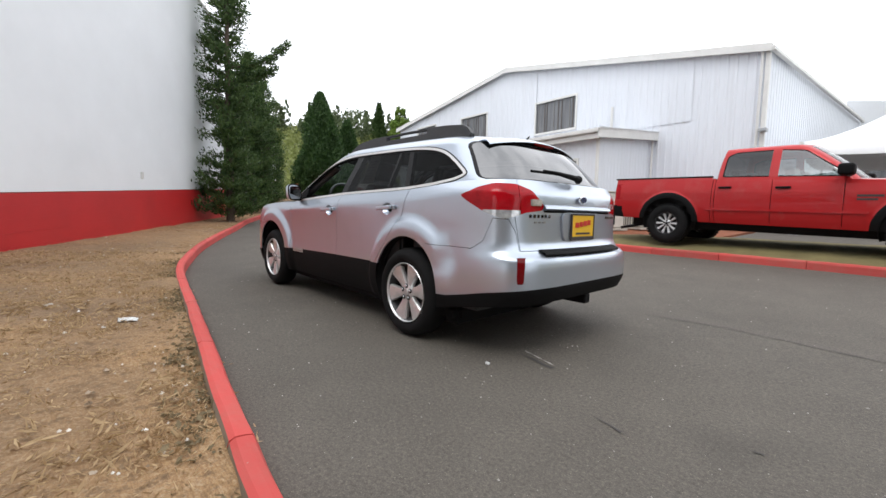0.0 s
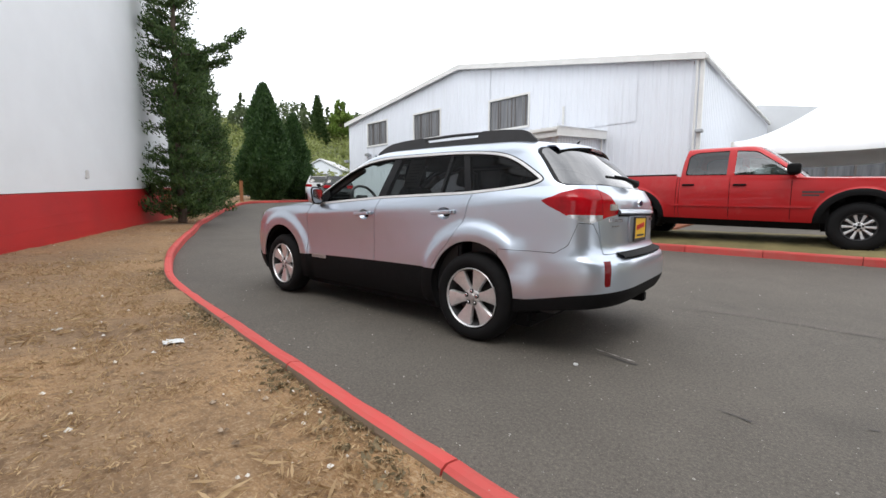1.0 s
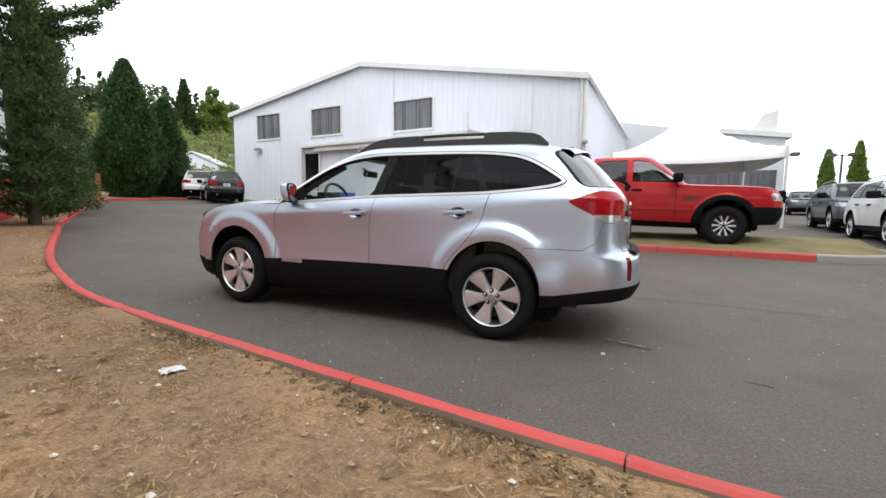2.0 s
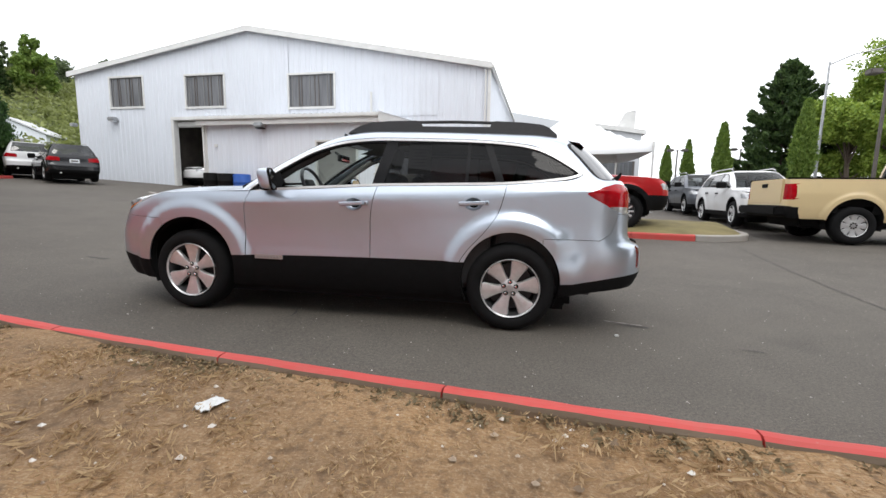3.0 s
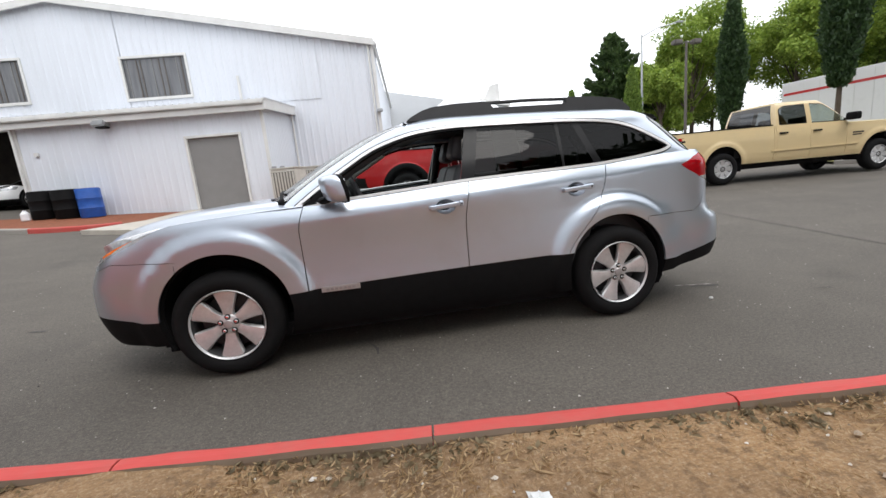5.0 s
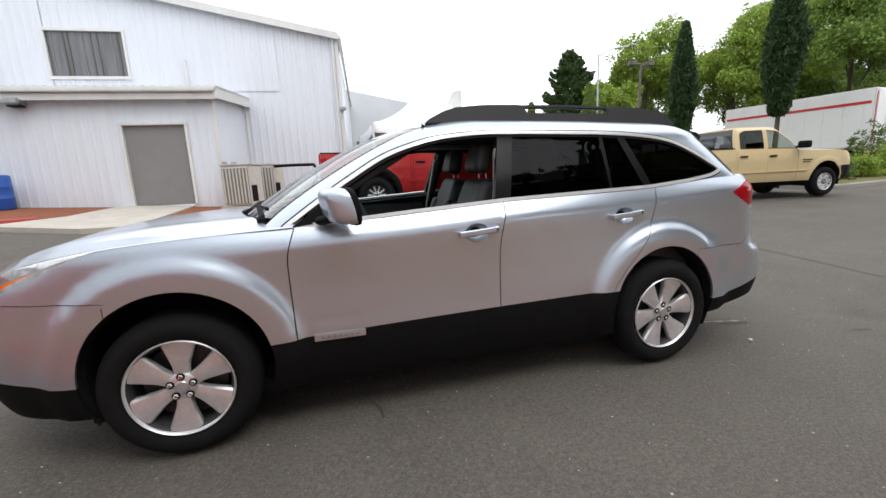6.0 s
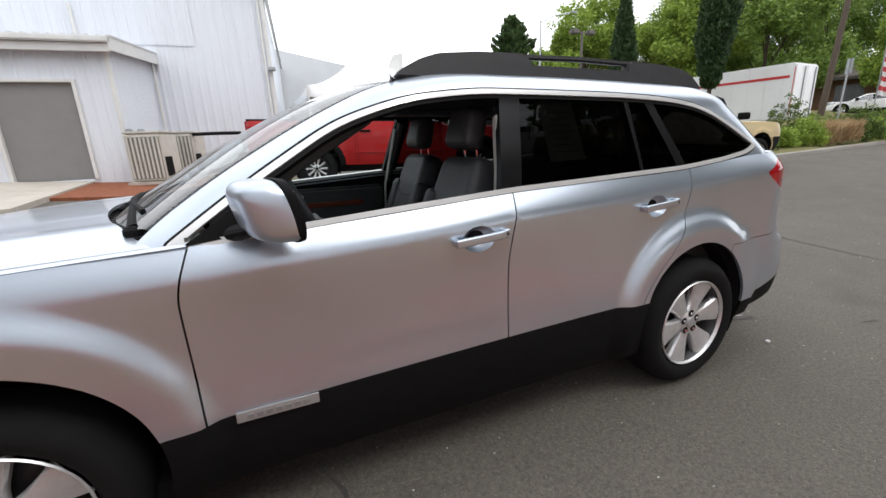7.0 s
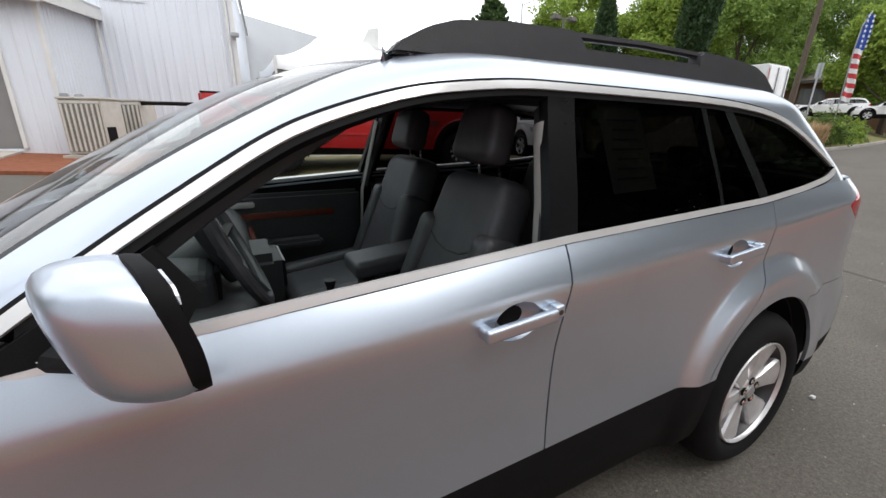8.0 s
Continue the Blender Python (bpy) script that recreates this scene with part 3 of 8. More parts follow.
def annex():
    s = thing("annex", "low white ribbed metal lean-to with a fascia gutter", "building")
    s.matrix_basis = shed_m
    V, U0, U1, ZT = -4.3, -11.6, -3.9, 3.86
    door = (-6.44, -4.74, 0.7, 3.12)
    for a, b, z0, z1 in ((U0, door[0], 0.3, ZT), (door[1], U1, 0.3, ZT), (door[0], door[1], door[3], ZT), (door[0], door[1], 0.3, door[2])):
        part("wall_panel", ribbed(bmesh.new(), a, b, z0, z1, V, 0.24, 0.014), SIDING, s)
    part("side_wall", ribbed(bmesh.new(), V, 0.0, 0.3, ZT + 0.5, U1, 0.24, 0.014, along="y"), SIDING, s)
    part("end_wall", ribbed(bmesh.new(), V, 0.0, 0.3, ZT + 0.5, U0, 0.24, 0.014, along="y", out=1), SIDING, s)
    part("corner_trim", new_box(0.1, 0.1, ZT - 0.3, U1, V, 0.3, 0.01), TRIM, s)
    part("corner_trim", new_box(0.1, 0.1, ZT - 0.3, U0, V, 0.3, 0.01), TRIM, s)
    part("downpipe", tube([(U0 - 0.05, V - 0.1, ZT), (U0 - 0.05, V - 0.1, 1.0)], 0.045), TRIM, s)
    part("downpipe", tube([(U1 + 0.12, -0.25, ZT + 0.5), (U1 + 0.12, -0.25, 0.6)], 0.045), TRIM, s)
    roof = prism([(V - 0.3, ZT + 0.3), (0.0, ZT + 0.75), (0.0, ZT + 0.66), (V - 0.3, ZT + 0.21)], U1 - U0 + 0.4, "x", U0 - 0.2)
    part("roof", roof, ROOF_METAL, s)
    for k in range(34):
        u = U0 - 0.1 + k * 0.243
        part("roof_rib", prism([(V - 0.31, ZT + 0.3), (0.0, ZT + 0.75), (0.0, ZT + 0.79), (V - 0.31, ZT + 0.345)], 0.05, "x", u), ROOF_METAL, s)
    fas = bmesh.new()
    box(fas, U1 - U0 + 0.5, 0.1, 0.15, (U0 + U1) / 2, V - 0.36, ZT + 0.15, 0.03)
    box(fas, U1 - U0 + 0.44, 0.06, 0.2, (U0 + U1) / 2, V - 0.27, ZT - 0.05, 0.01)
    part("fascia_gutter", fas, TRIM, s)
    sg = prism([(V - 0.38, ZT - 0.03), (0.0, ZT + 0.42), (0.0, ZT + 0.78), (V - 0.38, ZT + 0.32)], 0.05, "x", U1 + 0.2)
    part("side_fascia", sg, TRIM, s)
    d = part("service_door", new_box(door[1] - door[0] - 0.02, 0.05, door[3] - door[2], (door[0] + door[1]) / 2, V + 0.07, door[2], 0.005), GREY_DOOR, s, "plain grey steel double-width door")
    fr = bmesh.new()
    box(fr, 0.08, 0.14, door[3] - door[2] + 0.08, door[0] - 0.03, V, door[2], 0.008)
    box(fr, 0.08, 0.14, door[3] - door[2] + 0.08, door[1] + 0.03, V, door[2], 0.008)
    box(fr, door[1] - door[0], 0.14, 0.08, (door[0] + door[1]) / 2, V, door[3], 0.008)
    part("door_frame", fr, TRIM, s)
    lamp = part("wall_lamp", new_box(0.42, 0.36, 0.2, -8.85, V - 0.24, 3.68, 0.05), GALV, s, "grey metal wall pack lamp")
    part("lens", new_box(0.3, 0.28, 0.05, -8.8, V - 0.26, 3.635, 0.01), BLACK, lamp)
    part("conduit_box", new_box(0.12, 0.08, 0.12, -11.1, V - 0.05, 2.95, 0.01), TRIM, s)
    return s


annex()
# ---- bed with bark in front of the annex, with its kerb and the concrete slab
bed = [(-12.3, 10.2), (-10.8, 9.3), (-9.0, 8.6), (-7.6, 8.75), (-7.1, 9.2)]
bed_pts = smooth_line([(x, y, 0) for x, y in bed], 0.1)
bed_kerb = thing("bed_kerb", "low concrete kerb with worn red paint round a bark bed", "kerb", kind="structure")
b_side = 1 if side_of(bed_pts, 20).y > 0 else -1
bj = list(range(0, len(bed_pts) - 12, 12)) + [len(bed_pts) - 1]
for a, b in zip(bj, bj[1:]):
    kerb_stone(bed_pts, a, b, b_side, 0.15, 0.13, RED_KERB if bed_pts[b].x > -7.9 else GREY_KERB, bed_kerb)


def sheet(name, outline, lift, mat, label, category, n=26):
    """A patch of ground within an outline, laid on the land."""
    bm = bmesh.new()
    vs = [bm.verts.new((x, y, 0)) for x, y in outline]
    bm.faces.new(vs)
    for k in range(1, n):
        for ax in (0, 1):
            lo, hi = min(p[ax] for p in outline), max(p[ax] for p in outline)
            co = [0, 0, 0]
            no = [0, 0, 0]
            co[ax], no[ax] = lo + (hi - lo) * k / n, 1
            bmesh.ops.bisect_plane(bm, geom=bm.verts[:] + bm.edges[:] + bm.faces[:], plane_co=co, plane_no=no)
    for v in bm.verts:
        v.co.z = height(v.co.x, v.co.y) + lift
    rim = [e for e in bm.edges if e.is_boundary]
    ex = bmesh.ops.extrude_edge_only(bm, edges=rim)
    for g in ex["geom"]:
        if isinstance(g, bmesh.types.BMVert):
            g.co.z -= lift + 0.1
    bmesh.ops.recalc_face_normals(bm, faces=bm.faces)
    return tagged(new(name, mesh_from(name, bm, mat)), label, category, kind="structure")


sheet("mulch_bed", [(-12.2, 10.35), (-10.75, 9.45), (-9.0, 8.75), (-7.65, 8.88), (-6.6, 9.6), (-6.6, 11.9), (-12.4, 12.3)], 0.08, MULCH, "red-brown bark mulch along the annex wall", "mulch")
sheet("mulch_bed", [(-4.6, 9.0), (-1.0, 8.6), (0.4, 9.4), (0.6, 15.6), (-3.4, 16.0), (-3.6, 11.9), (-4.6, 11.9)], 0.07, MULCH, "red-brown bark mulch round the condensers", "mulch")
sheet("concrete_slab", [(-7.4, 7.8), (-5.4, 7.1), (-4.55, 7.4), (-4.55, 11.95), (-6.55, 12.0), (-6.7, 9.4)], 0.11, CONCRETE, "pale concrete slab leading to the grey door", "pavement", 10)

# ---- far building behind the shed, with a parapet fin
far = thing("showroom_building", "long pale flat-roofed building with a slanted fin", "building", 0, 0, 0)
bm = prism([(1.5, 0), (12.6, 0), (12.6, 6.5), (8.7, 7.05), (1.5, 8.4)], 9.0, "y", 33.0)
part("wall", bm, plain("pale_grey_stucco", (0.6, 0.62, 0.64), 0.7, var=0.06, scale=0.8), far)
part("roof_edge", prism([(8.6, 7.0), (12.9, 6.4), (12.9, 6.75), (8.6, 7.35)], 9.2, "y", 32.8), TRIM, far)
part("fin", prism([(10.5, 6.9), (12.1, 6.7), (12.1, 8.45), (11.3, 8.3)], 2.0, "y", 33.2), TRIM, far)
part("window_band", new_box(9.6, 0.1, 2.6, 7.4, 32.95, 1.6), WINDOW_FILM, far)
for k in range(8):
    part("mullion", new_box(0.12, 0.12, 2.6, 2.7 + 1.34 * k, 32.9, 1.6, 0.01), GREY_STEEL, far)


def tent():
    t = thing("canopy_tent", "white peaked event canopy on slim posts", "tent")
    x0, x1, y0, y1, ze, zp = 1.7, 7.7, 15.2, 21.2, 3.55, 5.5
    cx, cy = (x0 + x1) / 2, (y0 + y1) / 2
    bm = bmesh.new()
    n = 16
    rows = []
    for j in range(n + 1):
        row = []
        for i in range(n + 1):
            a, b = 2 * i / n - 1, 2 * j / n - 1
            r = max(abs(a), abs(b))
            z = ze + (zp - ze) * (1 - r) ** 1.75 + 0.35 * (1 - r) * r
            z -= 0.14 * (1 - min(abs(a), abs(b)) ** 2) * r ** 6
            row.append(bm.verts.new((cx + a * (x1 - x0) / 2, cy + b * (y1 - y0) / 2, z)))
        rows.append(row)
    for p, q in zip(rows, rows[1:]):
        for i in range(n):
            bm.faces.new((p[i], p[i + 1], q[i + 1], q[i]))
    rim = [e for e in bm.edges if e.is_boundary]
    ex = bmesh.ops.extrude_edge_only(bm, edges=rim)
    for g in ex["geom"]:
        if isinstance(g, bmesh.types.BMVert):
            g.co.z -= 0.42
    part("canopy", bm, TENT, t, smooth=True)
    for x in (x0, x1):
        for y in (y0, y1):
            z = height(x, y)
            part("post", tube([(x, y, z), (x, y, ze)], 0.05), TRIM, t)
            part("foot_plate", new_box(0.25, 0.25, 0.02, x, y, z, 0.004), GALV, t)
    return t


tent()

# ---------------------------------------------------------------- vehicles: shaping tools
def curve(pts):
    """A smooth function through (a, b) pairs, level beyond its ends."""
    xs, ys = np.array([p[0] for p in pts], float), np.array([p[1] for p in pts], float)
    h, d = np.diff(xs), np.diff(ys) / np.diff(xs)
    t = np.zeros(len(xs))
    t[0], t[-1] = d[0], d[-1]
    for i in range(1, len(xs) - 1):
        if d[i - 1] * d[i] > 0:
            w1, w2 = 2 * h[i] + h[i - 1], h[i] + 2 * h[i - 1]
            t[i] = (w1 + w2) / (w1 / d[i - 1] + w2 / d[i])
    gx = np.linspace(xs[0], xs[-1], 400)
    i = np.clip(np.searchsorted(xs, gx) - 1, 0, len(h) - 1)
    s = (gx - xs[i]) / h[i]
    gy = (1 + 2 * s) * (1 - s) ** 2 * ys[i] + s * (1 - s) ** 2 * h[i] * t[i] + s * s * (3 - 2 * s) * ys[i + 1] + s * s * (s - 1) * h[i] * t[i + 1]
    lo, step, gl = gx[0], gx[1] - gx[0], gy.tolist()

    def f(v):
        k = (v - lo) / step
        if k <= 0:
            return gl[0]
        if k >= 399:
            return gl[399]
        j = int(k)
        return gl[j] + (gl[j + 1] - gl[j]) * (k - j)
    return f


def inside(poly):
    """Signed distance to an outline, negative within."""
    segs = [(a, b) for a, b in zip(poly, poly[1:] + poly[:1])]
    x0, x1 = min(p[0] for p in poly) - 0.08, max(p[0] for p in poly) + 0.08
    y0, y1 = min(p[1] for p in poly) - 0.08, max(p[1] for p in poly) + 0.08

    def f(x, y):
        if not (x0 < x < x1 and y0 < y < y1):
            return 1.0
        best, within = 1e9, False
        for (ax, ay), (bx, by) in segs:
            ex, ey, wx, wy = bx - ax, by - ay, x - ax, y - ay
            k = max(0.0, min(1.0, (wx * ex + wy * ey) / (ex * ex + ey * ey)))
            dx, dy = wx - ex * k, wy - ey * k
            best = min(best, dx * dx + dy * dy)
            if (ay > y) != (by > y) and x < ex * (y - ay) / (ey or 1e-12) + ax:
                within = not within
        return -math.sqrt(best) if within else math.sqrt(best)
    return f


def rounded(poly, r=0.03, n=4):
    """The outline with its corners cut to curves."""
    out = []
    for i, p in enumerate(poly):
        a, p, b = Vector(poly[i - 1]), Vector(p), Vector(poly[(i + 1) % len(poly)])
        ra, rb = min(r, (a - p).length * 0.45), min(r, (b - p).length * 0.45)
        s, e = p + (a - p).normalized() * ra, p + (b - p).normalized() * rb
        for k in range(n + 1):
            t = k / n
            q = s * (1 - t) ** 2 + p * 2 * t * (1 - t) + e * t * t
            out.append((q.x, q.y))
    return out


def slit(bm, fn):
    """Cuts the mesh along fn(co) = 0; works on triangles."""
    many = [f for f in bm.faces if len(f.verts) > 3]
    if many:
        bmesh.ops.triangulate(bm, faces=many)
    val = {}
    for v in bm.verts:
        k = fn(v.co)
        val[v] = 0.0 if abs(k) < 6e-4 else k
    cut = set()
    for e in list(bm.edges):
        a, b = e.verts
        if val[a] * val[b] < 0:
            cut.update(e.link_faces)
            _, nv = bmesh.utils.edge_split(e, a, val[a] / (val[a] - val[b]))
            val[nv] = 0.0
    for f in cut:
        zs = [v for v in f.verts if val[v] == 0.0]
        if len(zs) == 2:
            try:
                bmesh.utils.face_split(f, zs[0], zs[1])
            except ValueError:
                pass


def lattice(rows):
    bm = bmesh.new()
    vs = [[bm.verts.new(p) for p in row] for row in rows]
    for a, b in zip(vs, vs[1:]):
        for k in range(len(a) - 1):
            bm.faces.new((a[k], a[k + 1], b[k + 1], b[k]))
    bmesh.ops.remove_doubles(bm, verts=bm.verts, dist=1e-5)
    bm.normal_update()
    return bm


def outward(bm, x, z):
    """Turns a left half so that its faces look outwards."""
    f = max(bm.faces, key=lambda q: q.calc_center_median().z if z else -q.calc_center_median().y)
    if (f.normal.z if z else -f.normal.y) < 0:
        bmesh.ops.reverse_faces(bm, faces=bm.faces)
    bm.normal_update()
    return bm


def cap(th, n):
    """A superelliptic quarter: how far out and how wide at an angle."""
    return max(0.0, math.cos(th)) ** (2 / n), max(0.0, math.sin(th)) ** (2 / n)


def hull(sp, cols, rows):
    """Left half of a lower body, nose to tail, from plan outlines stacked in height."""
    nf, nr, xa, xb = sp["nf"], sp["nr"], sp["xa"], sp["xb"]
    grid = []
    for j in range(rows + 1):
        v = j / rows
        v = v + 0.12 * math.sin(2 * math.pi * v) / (2 * math.pi)
        row = []
        for i in range(cols + 1):
            u = i / cols
            if u < 0.16:
                th = (u / 0.16) * math.pi / 2
                kx, ky = cap(th, nf)
                x0 = xa + (sp["nose"](0.6) - xa) * kx
            elif u > 0.84:
                th = ((1 - u) / 0.16) * math.pi / 2
                kx, ky = cap(th, nr)
                x0 = xb + (sp["tail"](0.7) - xb) * kx
            else:
                kx, ky, x0 = 0, 1, xa + (xb - xa) * (u - 0.16) / 0.68
            z = sp["low"](x0) + (sp["top"](x0) - sp["low"](x0)) * v
            x = xa + (sp["nose"](z) - xa) * kx if u < 0.16 else xb + (sp["tail"](z) - xb) * kx if u > 0.84 else x0
            y = (sp["side"](x, z) if "side" in sp else sp["wide"](z)) * ky
            for cx, cz, r in sp["arches"]:
                q = math.hypot(x - cx, z - cz) - r
                s = min(1.0, max(0.0, 1 - (q - sp.get("flat", 0.09)) / 0.085))
                y += sp["flare"] * s * s * (3 - 2 * s) * (1 if ky == 1 else ky ** 3)
            row.append((x, -y, z))
        grid.append(row)
    return outward(lattice(grid), 0, False)


def cabin(sp, cols, rows, dome=10):
    """Left half of a glasshouse and roof, from plan outlines stacked in height."""
    n1, n2 = sp.get("n_front", 2.5), sp.get("n_back", 2.4)
    grid = []
    levels = [(sp["z0"] + (sp["z1"] - sp["z0"]) * j / rows, 1.0) for j in range(rows + 1)]
    levels += [(sp["z1"] + sp["crown"] * (1 - (1 - k / dome) ** 2.0), 1 - k / dome) for k in range(1, dome + 1)]
    xm = sp["mid"]
    for z, sc in levels:
        zz = min(z, sp["z1"])
        w, f, b, df, db = sp["half"](zz), sp["front"](zz), sp["back"](zz), sp["df"], sp["db"]
        row = []
        for i in range(cols + 1):
            u = i / cols
            if u < 0.22:
                kx, ky = cap((u / 0.22) * math.pi / 2, n1)
                x, y = f + df * (1 - kx), w * ky
            elif u > 0.8:
                kx, ky = cap(((1 - u) / 0.2) * math.pi / 2, n2)
                x, y = b - db * (1 - kx), w * ky
            else:
                x, y = f + df + (b - db - f - df) * (u - 0.22) / 0.58, w
            lift = sp.get("sill", lambda a: 0.0)(x) * max(0.0, 1 - (z - sp["z0"]) / (sp["z1"] - sp["z0"])) if sc == 1 else 0
            row.append((xm + (x - xm) * sc, -y * sc, z + lift + (sp["bow"](xm + (x - xm) * sc) if "bow" in sp else 0) * min(1, max(0, (zz - sp["z0"]) / (sp["z1"] - sp["z0"])) ** 2)))
        grid.append(row)
    return outward(lattice(grid), 0, True)


def pieces(bm, sort):
    """Groups a mesh's faces by sort(centre); None is left out."""
    out = {}
    for f in bm.faces:
        k = sort(f.calc_center_median())
        if k:
            out.setdefault(k, []).append(f)
    return out


def panel(faces, mirror=0, thick=0.0):
    """A mesh of its own from faces of another. mirror: 0 as it lies, 1 the other side, 2 both joined."""
    bm, seen = bmesh.new(), {}

    def vert(v, s):
        k = (v, s)
        if k not in seen:
            seen[k] = bm.verts.new((v.co.x, v.co.y * s, v.co.z))
        return seen[k]
    for f in faces:
        vs = list(f.verts)
        if mirror in (0, 2):
            bm.faces.new([vert(v, 1) for v in vs])
        if mirror in (1, 2):
            bm.faces.new([vert(v, -1) for v in reversed(vs)])
    bmesh.ops.remove_doubles(bm, verts=bm.verts, dist=2e-4)
    bmesh.ops.dissolve_degenerate(bm, edges=bm.edges, dist=1e-4)
    if thick:
        bmesh.ops.solidify(bm, geom=bm.faces[:], thickness=thick)
    return bm


def shell_part(name, bm, mat, parent, label="", angle=35):
    ob = part(name, bm, mat, parent, label, smooth=True)
    ob.data.set_sharp_from_angle(angle=radians(angle))
    return ob


def pad(sx, sy, sz, r, m=None, bm=None):
    """A soft cushion: a box with well rounded edges."""
    bm = bm or bmesh.new()
    q = bmesh.ops.create_cube(bm, size=1)
    bmesh.ops.transform(bm, matrix=Matrix.Diagonal((sx, sy, sz, 1)), verts=q["verts"])
    es = list({e for v in q["verts"] for e in v.link_edges})
    g = bmesh.ops.bevel(bm, geom=es, offset=r, segments=5, affect="EDGES", profile=0.6)
    if m:
        bmesh.ops.transform(bm, matrix=m, verts=list({v for f in g["faces"] for v in f.verts} | {v for v in q["verts"] if v.is_valid}))
    return bm


SILVER = car_paint("silver_metallic_paint", (0.545, 0.605, 0.685), 0.86, 0.35, 0.8)
RED_PAINT = car_paint("red_truck_paint", (0.46, 0.005, 0.007), 0.25, 0.42)
TAN_PAINT = car_paint("cream_tan_paint", (0.72, 0.56, 0.31), 0.0, 0.35)
WHITE_PAINT = car_paint("white_paint", (0.8, 0.8, 0.8), 0.0, 0.3)
BLACK_PAINT = car_paint("black_paint", (0.012, 0.012, 0.014), 0.1, 0.25)
GREY_PAINT = car_paint("dark_grey_paint", (0.12, 0.13, 0.15), 0.5, 0.3)
ALLOY = plain("machined_alloy", (0.76, 0.76, 0.76), 0.36, 0.68, 0.1, 30)
ALLOY_DARK = plain("dark_alloy_pocket", (0.05, 0.05, 0.052), 0.45, 0.4, 0.2, 20)
CHROME = plain("bright_chrome", (0.8, 0.8, 0.8), 0.08, 1.0, 0.05, 10)
BRIGHT_TRIM = plain("brushed_bright_trim", (0.78, 0.78, 0.77), 0.3, 0.45, 0.05, 10)
LAMP_RED = plain("red_lamp_lens", (0.42, 0.006, 0.012), 0.12, 0.0, 0.5, 11, coat=0.12, spec=0.2)
LAMP_DEEP = plain("deep_red_lamp_core", (0.16, 0.004, 0.006), 0.15, var=0.3, coat=0.1, spec=0.2)
LAMP_CLEAR = plain("clear_lamp_lens", (0.6, 0.61, 0.62), 0.1, 0.4, 0.75, 14, coat=1.0)
AMBER = plain("amber_lamp_lens", (0.85, 0.17, 0.012), 0.12, var=0.2, coat=0.2, spec=0.25)
TINT = glass("privacy_glass", (0.09, 0.088, 0.09), 0.4, 1.5)
REAR_TINT = glass("rear_privacy_glass", (0.05, 0.05, 0.053), 1.0, 2.9)
SCREEN = glass("laminated_screen_glass", (0.78, 0.88, 0.84), 0.95, 1.7, 2)
TRUCK_CLEAR = glass("side_window_glass", (0.7, 0.76, 0.74), 0.95, 2.0, 2)
TRUCK_TINT = glass("tinted_side_glass", (0.16, 0.165, 0.17), 0.9, 1.8)
CLEAR = glass("clear_green_glass", (0.86, 0.92, 0.9), 0.7)
CABIN_DARK = plain("black_cabin_plastic", (0.028, 0.029, 0.031), 0.55, var=0.2, scale=25, bumpy=0.2, grain=300)
LEATHER = plain("black_leather", (0.062, 0.062, 0.068), 0.42, var=0.25, scale=20, bumpy=0.3, grain=220)
WOODGRAIN = plain("red_brown_wood_trim", (0.12, 0.025, 0.012), 0.2, var=0.4, scale=6, stretch=(0.4, 5, 5), coat=0.6)
SATIN = plain("satin_silver_plastic", (0.5, 0.5, 0.5), 0.35, 0.6, 0.1)
BELT = plain("grey_webbing", (0.34, 0.33, 0.31), 0.8, var=0.1)
GLOSS_BLACK = plain("gloss_black_trim", (0.01, 0.01, 0.011), 0.22, var=0.3, spec=0.2)
PAPER = plain("printed_paper", (0.7, 0.7, 0.66), 0.8, var=0.12, scale=12)
YELLOW = plain("yellow_plate", (0.85, 0.5, 0.02), 0.5, var=0.06)
INK = plain("dark_ink", (0.05, 0.04, 0.04), 0.6)
RED_INK = plain("red_ink", (0.6, 0.03, 0.02), 0.5)


